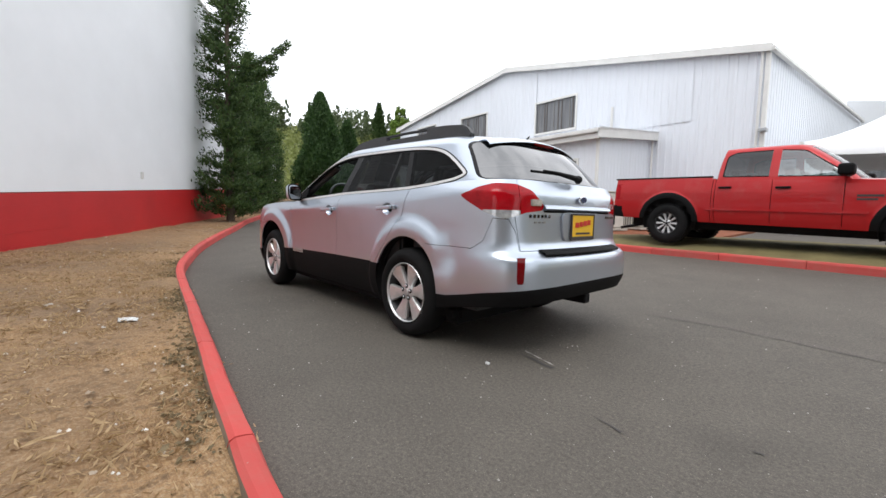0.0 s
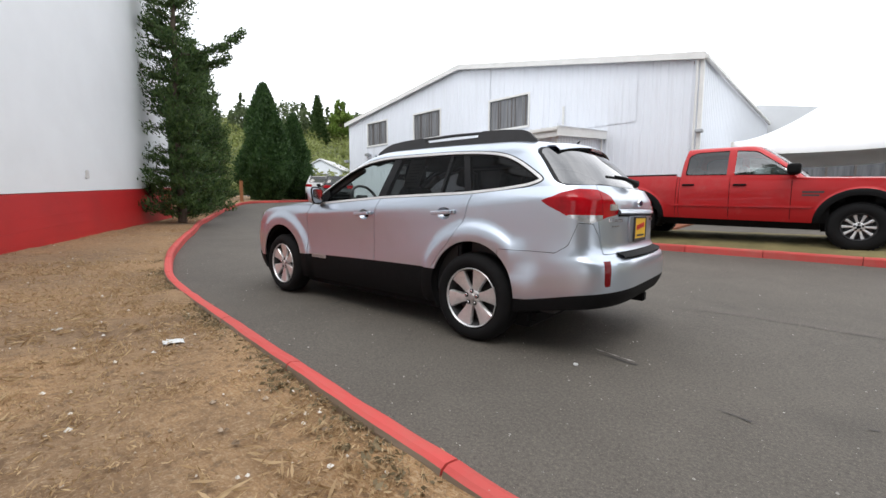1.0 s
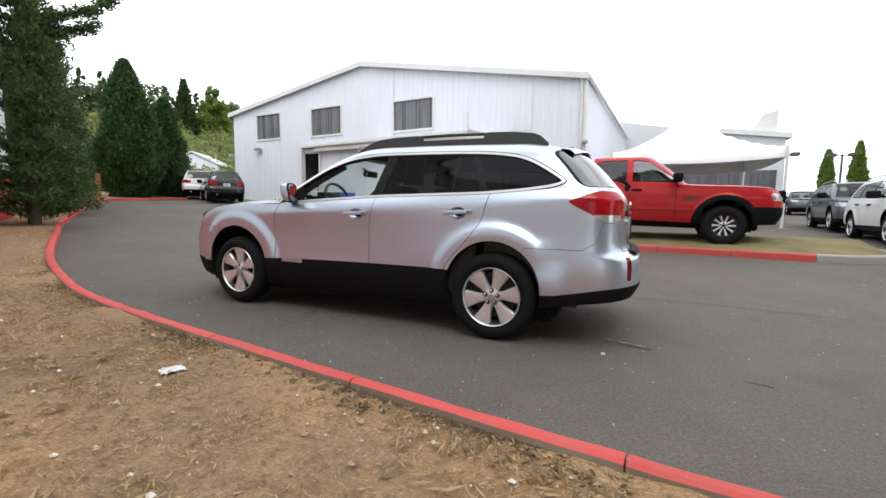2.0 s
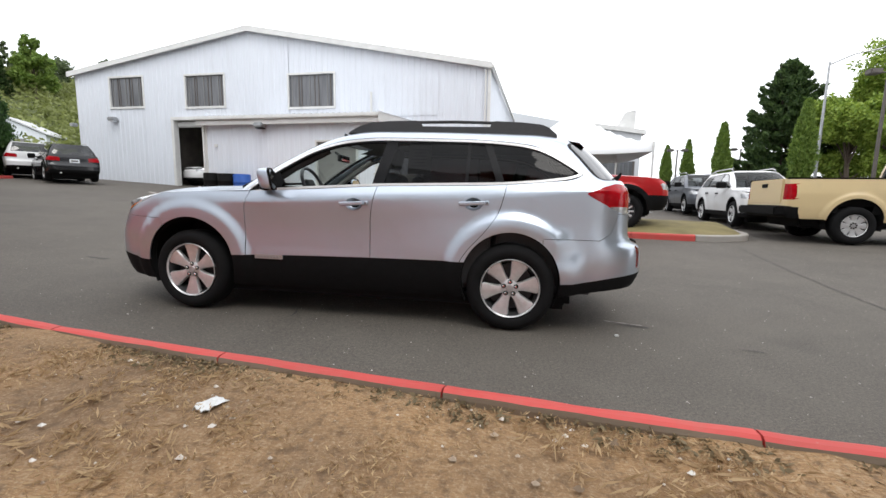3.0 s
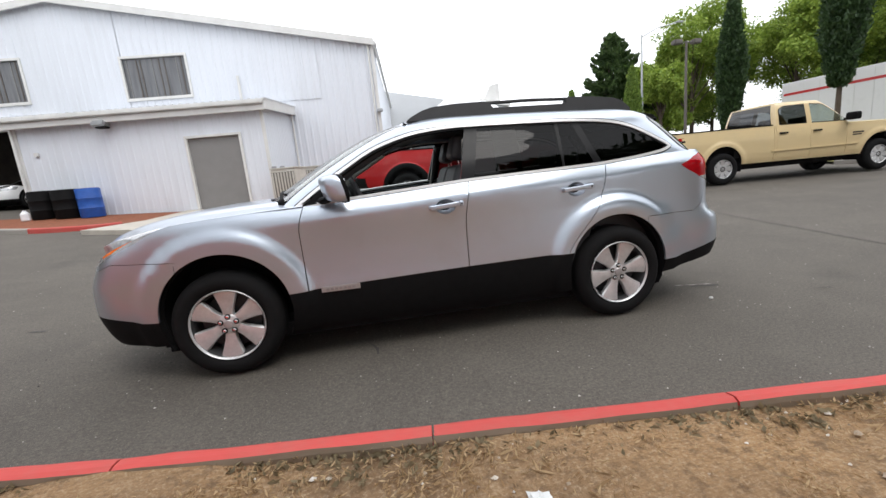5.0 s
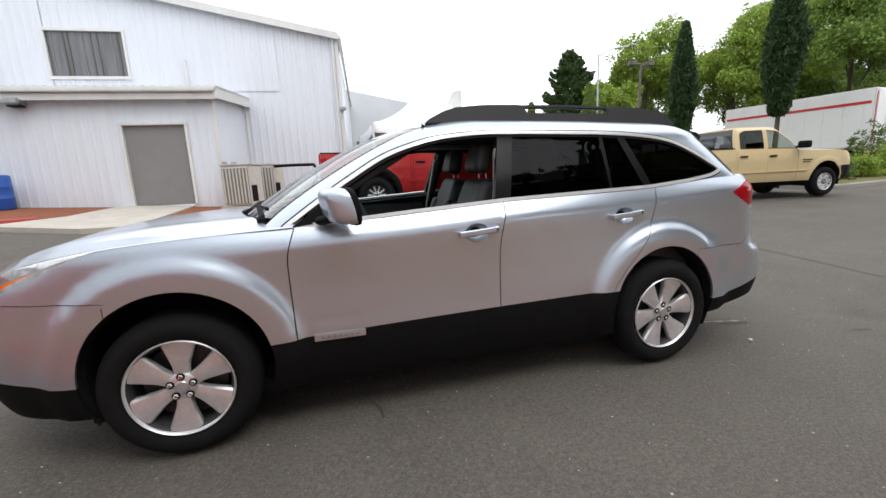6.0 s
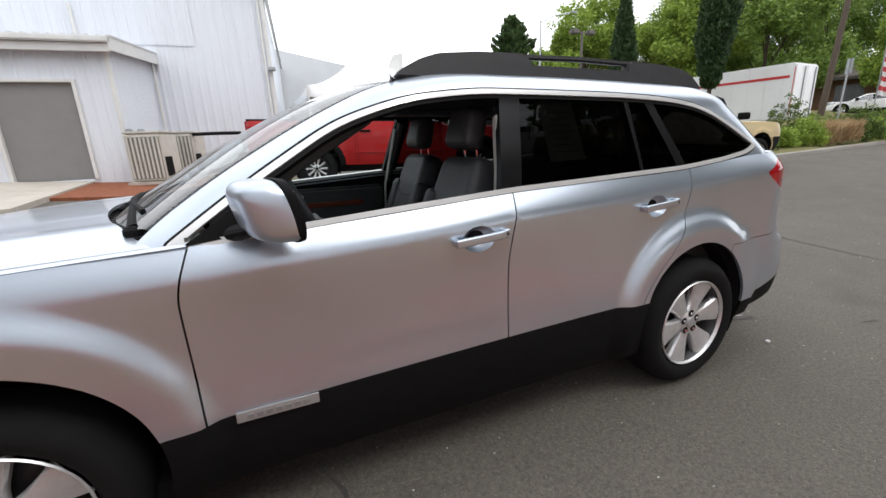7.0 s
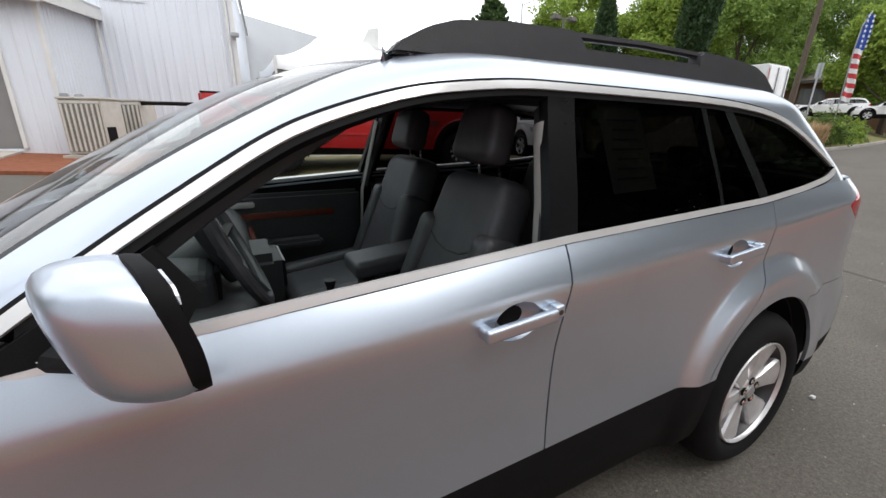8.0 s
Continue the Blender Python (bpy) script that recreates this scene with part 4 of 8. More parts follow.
def wheel(parent, x, y, z, r, width, style, out):
    """A wheel on its axle; out: -1 where its face looks towards -y."""
    w = new("wheel")
    w.parent, w.matrix_basis = parent, pose(x, y, z) @ (Matrix.Identity(4) if out < 0 else pose(0, 0, 0, 0, 0, 180))
    rim, h = style["rim"], width / 2
    s = style.get("shoulder", 0.03)
    t = lathe([(rim - 0.004, -h + 0.03), (rim + 0.012, -h + 0.008), (rim + (r - rim) * 0.5, -h - 0.004), (r - s, -h + 0.012), (r - 0.01, -h + 0.035), (r, -h + 0.06), (r, h - 0.06), (r - 0.01, h - 0.035), (r - s, h - 0.01), (rim, h - 0.02)], 56, "y", ends=False)
    tyre = shell_part("tyre", t, RUBBER, w, angle=50)
    if style.get("tread"):
        lug = mesh_from("tread_lug", new_box(r * 0.085, h * 0.62, 0.016, 0, 0, -0.003), RUBBER)
        for k in range(40):
            a = 2 * math.pi * k / 40
            for side in (-1, 1):
                ob = new("tread_lug", lug)
                ob.parent, ob.matrix_basis = tyre, Matrix.Rotation(a + 0.04 * side, 4, "Y") @ Matrix.Translation((0, side * h * 0.62, r - 0.004))
    face = -h + style.get("dish", 0.035)
    shell_part("rim_lip", lathe([(rim, -h + 0.012), (rim - 0.004, -h + 0.007), (rim - 0.008, -h + 0.01), (rim - 0.012, -h + 0.022)], 56, "y", ends=False), style.get("lip", ALLOY), w, angle=50)
    shell_part("rim_barrel", lathe([(rim - 0.012, -h + 0.022), (rim - 0.028, -h + 0.05), (rim - 0.03, -h + 0.1), (rim - 0.05, h - 0.04), (0.06, h - 0.04)], 56, "y", ends=False), style.get("barrel", ALLOY_DARK), w, angle=50)
    shell_part("brake_disc", lathe([(0.02, 0.0), (rim * 0.78, 0.0), (rim * 0.78, 0.015), (0.02, 0.02)], 32, "y"), ALLOY_DARK, w)
    n, sr = style["spokes"], rim - 0.012
    hw = curve([(0.03, style["w0"]), (sr * 0.42, style.get("wm", style["w0"] * 1.15)), (sr * 0.6, style["w1"]), (sr * 0.9, style["w2"]), (sr, style["w2"] * 1.12)])
    for k in range(n):
        a = 2 * math.pi * k / n + style.get("turn", 0)
        rows = []
        for i in range(13):
            p = 0.03 + (sr - 0.03) * i / 12
            q1, y0 = hw(p), face - style.get("cone", 0.02) * (p / sr - 0.5)
            across = [(-1.0, 0.034), (-1.0, 0.012), (-0.86, 0.001), (-0.45, -0.0015), (0.0, -0.0025), (0.45, -0.0015), (0.86, 0.001), (1.0, 0.012), (1.0, 0.034)]
            rows.append([(p * math.cos(a) - q1 * q * math.sin(a), y0 + d, p * math.sin(a) + q1 * q * math.cos(a)) for q, d in across])
        b = lattice(rows)
        bmesh.ops.recalc_face_normals(b, faces=b.faces)
        shell_part("spoke", b, style.get("mat", ALLOY), w, angle=28)
    shell_part("hub_disc", lathe([(0.02, face + 0.03), (style.get("hub", 0.075), face + 0.03), (style.get("hub", 0.075), face + 0.004), (style.get("hub", 0.075) - 0.008, face - 0.002), (0.02, face - 0.004)], 32, "y"), style.get("mat", ALLOY), w)
    shell_part("centre_cap", lathe([(0.005, face + 0.01), (0.03, face + 0.01), (0.03, face - 0.008), (0.026, face - 0.012), (0.005, face - 0.013)], 24, "y"), style.get("cap", SATIN), w)
    for k in range(style.get("nuts", 5)):
        a = 2 * math.pi * (k + 0.25) / style.get("nuts", 5)
        part("lug_nut", lathe([(0.013, face + 0.01), (0.013, face - 0.01), (0.007, face - 0.013)], 6, "y", m=Matrix.Translation((style.get("nut_r", 0.054) * math.cos(a), 0, style.get("nut_r", 0.054) * math.sin(a)))), style.get("nut_mat", ALLOY_DARK), w)
        # black ring on the hub face, coloured as the shade round a sunken nut
        part("nut_shade_ring", lathe([(0.002, face - 0.002), (0.018, face - 0.003), (0.0185, face - 0.0055), (0.0145, face - 0.0045)], 14, "y", m=Matrix.Translation((style.get("nut_r", 0.054) * math.cos(a), 0, style.get("nut_r", 0.054) * math.sin(a)))), BLACK, w)
    return w


# ---------------------------------------------------------------- the silver wagon
WAGON = {
    "nf": 3.3, "nr": 4.4, "xa": -1.6, "xb": 1.72, "flare": 0.032, "flat": 0.085,
    "nose": curve([(0.2, -2.2), (0.34, -2.28), (0.5, -2.32), (0.62, -2.31), (0.72, -2.27), (0.85, -2.19), (0.95, -2.05), (1.05, -1.9)]),
    "tail": curve([(0.25, 2.3), (0.4, 2.39), (0.5, 2.43), (0.61, 2.43), (0.685, 2.415), (0.725, 2.35), (0.8, 2.316), (1.0, 2.31), (1.05, 2.308), (1.1, 2.302), (1.2, 2.25)]),
    "wide": curve([(0.2, 0.8), (0.3, 0.845), (0.42, 0.868), (0.55, 0.876), (0.7, 0.886), (0.88, 0.889), (0.95, 0.887), (0.985, 0.879), (1.01, 0.865), (1.045, 0.844), (1.08, 0.825), (1.13, 0.812), (1.22, 0.775)]),
    "low": curve([(-2.35, 0.28), (-1.75, 0.25), (-0.9, 0.235), (0.9, 0.245), (1.74, 0.3), (2.1, 0.36), (2.4, 0.4)]),
    "top": curve([(-2.33, 0.74), (-2.22, 0.8), (-2.05, 0.895), (-1.8, 0.97), (-1.5, 1.01), (-1.1, 1.033), (-0.79, 1.045), (-0.28, 1.07), (0.29, 1.107), (1.26, 1.139), (1.57, 1.165), (1.8, 1.185), (2.4, 1.2)]),
    "arches": [(-1.355, 0.41, 0.397), (1.362, 0.4, 0.382)],
}
WAGON_CABIN = {
    "z0": 1.0, "z1": 1.572, "crown": 0.034, "mid": 0.75, "df": 0.46, "db": 0.4, "n_front": 2.5, "n_back": 2.6,
    "half": curve([(1.0, 0.84), (1.08, 0.824), (1.2, 0.783), (1.35, 0.718), (1.45, 0.675), (1.51, 0.652), (1.54, 0.628), (1.56, 0.602), (1.572, 0.565)]),
    "front": curve([(1.0, -1.22), (1.1, -1.09), (1.27, -0.83), (1.43, -0.54), (1.5, -0.38), (1.572, -0.16)]),
    "back": curve([(1.0, 2.3), (1.2, 2.25), (1.3, 2.175), (1.4, 2.09), (1.46, 2.03), (1.51, 1.97), (1.572, 1.83)]),
    "bow": lambda x: -0.03 * max(0.0, (x - 0.6) / 1.3) ** 1.5 - 0.01 * max(0.0, (0.3 - x)) ** 2,
}


def ease(v):
    v = min(1.0, max(0.0, v))
    return v * v * (3 - 2 * v)


DOOR_WIDE = curve([(0.2, 0.8), (0.3, 0.845), (0.42, 0.868), (0.5, 0.872), (0.6, 0.866), (0.72, 0.864), (0.84, 0.869), (0.94, 0.877), (1.0, 0.88), (1.2, 0.88)])
REAR_WIDE = curve([(0.2, 0.8), (0.3, 0.845), (0.42, 0.864), (0.55, 0.866), (0.7, 0.858), (0.88, 0.848), (1.0, 0.846), (1.2, 0.844)])


def wagon_side(x, z):
    """Half-width of the flank without the flares: a shoulder follows the belt line, and the upper body draws in towards the tail."""
    cx, cz, r = WAGON["arches"][1]
    k = ease((x + 0.1) / 1.4) * ease((math.hypot(x - cx, z - cz) - r - 0.03) / 0.14)
    low = DOOR_WIDE(z) * (1 - k) + REAR_WIDE(z) * k
    belt = WAGON["top"](x)
    up = min(1.0, max(0.0, 1 - (belt - z) / 0.088))
    y = low - (low - WAGON_CABIN["half"](belt) - 0.003) * up ** 1.25
    f = ease((x + 1.25) / 0.45)
    return WAGON["wide"](z) * (1 - f) + y * f


WAGON["side"] = wagon_side


def nose_edge(xs):
    """Half-width and height of the body's upper edge at a place along the nose."""
    for i in range(301):
        k = i / 300
        z = WAGON["top"](WAGON["xa"] + (WAGON["nose"](0.6) - WAGON["xa"]) * k)
        if WAGON["xa"] + (WAGON["nose"](z) - WAGON["xa"]) * k <= xs:
            break
    return WAGON["wide"](z) * (1 - k ** WAGON["nf"]) ** (1 / WAGON["nf"]), z


def wagon():
    car = thing("station_wagon", "silver estate car, black roof rails, driver window down", "car", 0, 0.045, 0.0167, ry=0.7)
    fb = dict(thick=0.014)
    # ---- lower body
    bm = hull(WAGON, 190, 46)
    (fx, fz, fr), (rx, rz, rr) = WAGON["arches"]

    def q_of(c):
        return c.x + max(0.0, 0.83 - abs(c.y)) * (1 if c.x > 0 else -1)

    def lseam(c):
        return q_of(c) - 2.425 + (c.z - 1.1) * 0.16
    fine = [f for f in bm.faces if (f.calc_center_median().x > 1.8 and f.calc_center_median().z > 0.74) or (f.calc_center_median().x < -1.55 and f.calc_center_median().z > 0.72)]
    bmesh.ops.subdivide_edges(bm, edges=list({e for f in fine for e in f.edges}), cuts=1, use_grid_fill=True)
    arch_f = lambda c: math.hypot(c.x - fx, c.z - fz) - fr
    arch_r = lambda c: math.hypot(c.x - rx, c.z - rz) - rr
    seam_f = curve([(0.3, -0.83), (0.54, -0.85), (0.87, -0.86), (1.1, -0.8)])
    seam_b = curve([(0.3, 0.235), (0.82, 0.235), (1.13, 0.285)])
    seam_r = curve([(0.3, 0.9), (0.54, 0.97), (0.62, 1.02), (0.77, 1.15), (0.94, 1.26), (1.16, 1.315)])
    black = curve([(-2.35, 0.47), (-2.1, 0.46), (-1.75, 0.42), (-1.6, 0.44), (-1.0, 0.497), (1.0, 0.535), (1.2, 0.5), (1.74, 0.4), (2.2, 0.475), (2.45, 0.51)])
    lamp = inside(rounded([(1.9, 1.093), (2.05, 1.145), (2.2, 1.172), (2.4, 1.168), (2.55, 1.13), (2.685, 1.03), (2.66, 1.0), (2.5, 0.985), (2.37, 0.955), (2.28, 0.94), (2.1, 0.985), (1.95, 1.06)], 0.02))
    lclear = inside([(1.9, 0.9), (2.1, 0.998), (2.44, 0.998), (2.47, 0.9)])
    head = inside([(-1.66, 1.0), (-1.72, 0.962), (-1.8, 0.922), (-1.92, 0.872), (-2.02, 0.835), (-2.2, 0.79), (-2.45, 0.765), (-2.62, 0.775), (-2.62, 1.1), (-1.66, 1.1)])
    amber = inside(rounded([(-2.12, 0.832), (-1.98, 0.866), (-1.81, 0.94), (-1.785, 0.966), (-1.93, 0.948), (-2.1, 0.89)], 0.015))
    bump_r = inside([(1.6, 0.742), (2.02, 0.742), (2.11, 0.8), (2.19, 0.945), (2.33, 0.94), (2.4, 0.86), (2.44, 0.738), (3.6, 0.738), (3.6, 0.1), (1.6, 0.1)])
    bump_f = inside([(-1.6, 0.785), (-1.98, 0.8), (-2.16, 0.76), (-2.5, 0.77), (-2.6, 0.72), (-3.4, 0.72), (-3.4, 0.1), (-1.6, 0.1)])
    gate = inside([(2.41, 1.3), (2.39, 0.95), (2.45, 0.738), (3.6, 0.738), (3.6, 1.3)])
    refl = inside([(2.41, 0.535), (2.475, 0.535), (2.485, 0.7), (2.41, 0.7)])
    cut_list = [
        arch_f, arch_r,
        lambda c: (c.z - black(c.x)),
        lambda c: lamp(q_of(c), c.z), lambda c: lseam(c) - 0.003 if c.x > 1.9 and c.z > 0.93 else 1, lambda c: lseam(c) + 0.003 if c.x > 1.9 and c.z > 0.93 else 1, lambda c: lclear(q_of(c), c.z), lambda c: head(q_of(c), c.z) if c.x < 0 else 1, lambda c: amber(q_of(c), c.z) if c.x < 0 else 1,
        lambda c: bump_r(q_of(c), c.z) - 0.002 if c.x > 1.4 else 1, lambda c: bump_r(q_of(c), c.z) + 0.002 if c.x > 1.4 else 1,
        lambda c: bump_f(q_of(c), c.z) - 0.002 if c.x < -1.4 else 1, lambda c: bump_f(q_of(c), c.z) + 0.002 if c.x < -1.4 else 1,
        lambda c: gate(q_of(c), c.z) - 0.0025 if c.x > 1.8 else 1, lambda c: gate(q_of(c), c.z) + 0.0025 if c.x > 1.8 else 1,
        lambda c: refl(q_of(c), c.z) if c.x > 1.8 else 1,
    ]
    for seam in (seam_f, seam_b, seam_r):
        for o in (-0.0028, 0.0028):
            cut_list.append(lambda c, s=seam, o=o: c.x - s(c.z) + o if abs(c.x) < 1.5 else 1)
    for hx, hz in HANDLES:
        cut_list.append(lambda c, hx=hx, hz=hz: (math.hypot((c.x - hx) / 0.07, (c.z - hz) / 0.05) - 1) * 0.05)
    for fn in cut_list:
        slit(bm, fn)

    def sort(c):
        x, z, q = c.x, c.z, q_of(c)
        if any(math.hypot((x - hx) / 0.07, (z - hz) / 0.05) < 1 for hx, hz in HANDLES):
            return None
        if arch_f(c) < 0 or arch_r(c) < 0:
            return None
        if z < black(x):
            if x < -1.4:
                return "front_lip"
            if x > 1.4:
                return "rear_skirt"
            return "side_cladding"
        k = lamp(q, z)
        if x > 1.6 and k < 0:
            if abs(lseam(c)) < 0.003:
                return None
            if lclear(q, z) < 0:
                return "lamp_clear"
            return "lamp_red" if lseam(c) < 0 else "gate_lamp"
        k = head(q, z)
        if x < -1.6 and k < 0:
            return "head_amber" if amber(q, z) < 0 else "head_clear"
        if x > 1.4:
            if refl(q, z) < 0:
                return "reflector"
            k = bump_r(q, z)
            if abs(k) < 0.002:
                return None
            if k < 0:
                return "rear_bumper"
            k = gate(q, z)
            if x > 1.8:
                if abs(k) < 0.0025:
                    return None
                if k < 0:
                    return "tailgate"
        if x < -1.4:
            k = bump_f(q, z)
            if abs(k) < 0.002:
                return None
            if k < 0:
                return "front_bumper"
        for seam in (seam_f, seam_b, seam_r):
            if abs(x) < 1.5 and abs(x - seam(z)) < 0.0028:
                return None
        return "front_wing" if x < seam_f(z) else "front_door" if x < seam_b(z) else "rear_door" if x < seam_r(z) else "rear_quarter"
    got = pieces(bm, sort)
    bm.faces.ensure_lookup_table()
    n0 = bm.faces[len(bm.faces) // 3].normal
    sign = 1 if n0.y < 0 else -1
    made = {}
    look_of = {"lamp_red": LAMP_RED, "lamp_clear": LAMP_CLEAR, "gate_lamp": LAMP_RED, "reflector": LAMP_DEEP, "side_cladding": BLACK, "front_lip": BLACK, "rear_skirt": BLACK, "head_amber": AMBER, "head_clear": LAMP_CLEAR}
    names = {"lamp_red": "tail_lamp", "lamp_clear": "signal_lens", "head_clear": "headlamp", "head_amber": "indicator_lens"}
    words = {"side_cladding": "matt black lower cladding", "lamp_red": "glossy red tail lamp", "head_amber": "amber indicator lens", "reflector": "dark red reflector"}
    for k, fs in got.items():
        whole = k in ("rear_bumper", "front_bumper", "tailgate", "rear_skirt", "front_lip")
        for mirror in ((2,) if whole else (0, 1)):
            ob = shell_part(names.get(k, k), panel(fs, mirror, 0.014), look_of.get(k, SILVER), car, words.get(k, ""))
            made[k, mirror] = ob
    bm.free()
    # ---- dark inner tub behind the gaps
    tub = dict(WAGON)
    tub["side"] = lambda x, z: wagon_side(x, z) - 0.035
    tub["nose"] = lambda z: WAGON["nose"](z) + 0.05
    tub["tail"] = lambda z: WAGON["tail"](z) - 0.05
    tub["top"] = lambda x: WAGON["top"](x) - 0.02
    tub["flare"] = 0.0
    bm = hull(tub, 70, 12)
    for fn in (arch_f, arch_r):
        slit(bm, lambda c, fn=fn: fn(c) + 0.005)
    fs = [f for f in bm.faces if arch_f(f.calc_center_median()) > -0.005 and arch_r(f.calc_center_median()) > -0.005]
    shell_part("inner_tub", panel(fs, 2), DARK, car)
    bm.free()
    part("underbody", new_box(3.7, 1.56, 0.16, 0.0, 0, 0.165, 0.05), DARK, car)
    for cx, cz, r in WAGON["arches"]:
        for s in (-1, 1):
            b = bmesh.new()
            ring = []
            for k in range(25):
                a = radians(-28 + 236 * k / 24)
                ring.append([b.verts.new((cx + (r + 0.004) * math.cos(a), s * y, cz + (r + 0.004) * math.sin(a))) for y in (0.5, 0.878)])
            for p, q in zip(ring, ring[1:]):
                b.faces.new((p[0], p[1], q[1], q[0]))
            b.faces.new([p[0] for p in ring])
            shell_part("arch_liner", b, DARK, car)
    # ---- bonnet
    rows = []
    crown = curve([(-2.2, 0.06), (-1.9, 0.065), (-1.5, 0.06), (-1.0, 0.055)])
    for i in range(41):
        t = i / 40
        row = []
        for j in range(17):
            s = j / 16
            xe = -2.18 + 1.0 * t
            xs = xe + 0.14 * (s ** 2.2) * (1 - t) + 0.02
            xs += 0.25 * (s ** 2) * t
            ye = min(WAGON["wide"](min(WAGON["top"](xs), 1.0)) - 0.075, 0.8)
            if xs < -1.6:
                kk = min(1.0, max(0.0, (xs + 1.6) / (-2.27 + 1.6)))
                ye = min(ye, WAGON["wide"](0.8) * (1 - kk ** 3.3) ** (1 / 3.3) - 0.05)
            y = ye * s
            z = WAGON["top"](xs) + 0.004 + crown(xs) * (1 - s ** 2.6) + 0.012 * math.exp(-((s - 0.72) / 0.08) ** 2)
            row.append((xs, -y, z))
        rows.append(row)
    b = lattice(rows)
    b.normal_update()
    b.faces.ensure_lookup_table()
    sg = 1 if b.faces[200].normal.z > 0 else -1
    fs = list(b.faces)
    shell_part("bonnet", panel(fs, 2, 0.012 * sg), SILVER, car)
    b.free()
    # wing tops, between the side of the bonnet and the body's upper edge
    for s in (-1, 1):
        rows = []
        for i in range(41):
            t = i / 40
            xe = -2.18 + 1.0 * t
            xs = xe + 0.14 * (1 - t) + 0.02 + 0.34 * t
            ye = min(WAGON["wide"](min(WAGON["top"](xs), 1.0)) - 0.075, 0.8)
            yo, zo = WAGON["wide"](WAGON["top"](xs)), WAGON["top"](xs)
            if xs < -1.6:
                kk = min(1.0, max(0.0, (xs + 1.6) / (-2.27 + 1.6)))
                ye = min(ye, WAGON["wide"](0.8) * (1 - kk ** 3.3) ** (1 / 3.3) - 0.05)
                yo, zo = nose_edge(xs)
            row = []
            for j in range(6):
                u = j / 5
                row.append((xs, s * (ye + 0.005 + (yo - ye - 0.006) * u), WAGON["top"](xs) + 0.002 + (zo - WAGON["top"](xs)) * u ** 1.6 + 0.006 * math.sin(math.pi * u)))
            rows.append(row)
        cut = next(k for k, row in enumerate(rows) if row[0][0] > -1.69)
        shell_part("headlamp_top", lattice(rows[:cut + 1]), LAMP_CLEAR, car)
        shell_part("wing_top", lattice(rows[cut:]), SILVER, car)
    # ---- glasshouse
    bm = cabin(WAGON_CABIN, 210, 44)
    arc = curve([(-0.9, 1.028), (-0.75, 1.135), (-0.56, 1.26), (-0.3, 1.403), (0.0, 1.481), (0.29, 1.503), (0.89, 1.498), (1.16, 1.489), (1.42, 1.465), (1.56, 1.432), (1.69, 1.37), (1.86, 1.262)])
    dlo = inside(rounded([(-0.9, 1.028), (-0.28, 1.072), (0.29, 1.108), (1.26, 1.14), (1.57, 1.166), (1.79, 1.196), (1.885, 1.232)] + [(x, arc(x)) for x in np.linspace(1.86, -0.82, 46).tolist()], 0.05))
    b1 = curve([(1.05, 0.215), (1.5, 0.32)])
    b2 = curve([(1.05, 0.31), (1.5, 0.415)])
    d1 = curve([(1.05, 0.985), (1.5, 0.99)])
    d2 = curve([(1.05, 1.0), (1.5, 1.02)])
    c1 = curve([(1.05, 1.27), (1.5, 1.11)])
    c2 = curve([(1.05, 1.335), (1.5, 1.165)])
    screen = inside(rounded([(0.0, 0.99), (0.0, 1.07), (0.0, 1.505), (0.56, 1.48), (0.795, 1.03)], 0.03))
    back_g = inside(rounded([(-0.77, 1.195), (-0.63, 1.49), (0.63, 1.49), (0.77, 1.195)], 0.05))

    def screen_f(c):
        return max(c.x + 0.05, abs(c.y) - (0.752 - (c.z - 1.03) * 0.4), c.z - 1.54) if c.x < 0.3 else 1

    def back_f(c):
        return max(-(c.x - 1.5), back_g(c.y, c.z)) if c.x > 1.5 else 1
    for fn in (lambda c: dlo(c.x, c.z) - 0.008, lambda c: dlo(c.x, c.z), lambda c: dlo(c.x, c.z) + 0.019, lambda c: dlo(c.x, c.z) + 0.034,
               lambda c: c.x - b1(c.z), lambda c: c.x - b2(c.z), lambda c: c.x - d1(c.z), lambda c: c.x - d2(c.z), lambda c: c.x - c1(c.z), lambda c: c.x - c2(c.z),
               screen_f, lambda c: screen_f(c) + 0.012, lambda c: c.z - 1.085 if c.x < -0.5 else 1, back_f, lambda c: back_f(c) + 0.01, lambda c: c.x - 0.286 if c.z > 1.47 else 1,
               lambda c: c.z - WAGON["top"](c.x) + 0.012):
        slit(bm, fn)

    def sort2(c):
        x, z = c.x, c.z
        k = screen_f(c)
        if k < 0 and z < 1.085:
            return None
        if k < -0.012:
            return "windscreen"
        if k < 0:
            return "screen_band"
        k = back_f(c)
        if k < -0.01:
            return "rear_glass"
        if k < 0:
            return "rear_glass_band"
        k = dlo(x, z)
        if k < -0.034 or (k < -0.019 and z < WAGON["top"](x) + 0.05):
            if x < b1(z):
                return "front_window"
            if x < b2(z):
                return "pillar_b"
            if x < d1(z):
                return "rear_window"
            if x < d2(z):
                return "pillar_d"
            if x < c1(z):
                return "small_window"
            if x < c2(z):
                return "pillar_c"
            return "quarter_window"
        if k < -0.019:
            return "window_seal"
        if k < 0:
            return "chrome_strip"
        if z < WAGON["top"](x) - 0.012:
            return None
        return "outer_seal" if k < 0.008 else "roof_shell"
    got = pieces(bm, sort2)
    n0 = next(f for f in bm.faces if f.calc_center_median().z > 1.53).normal
    sign = 1 if n0.z > 0 else -1
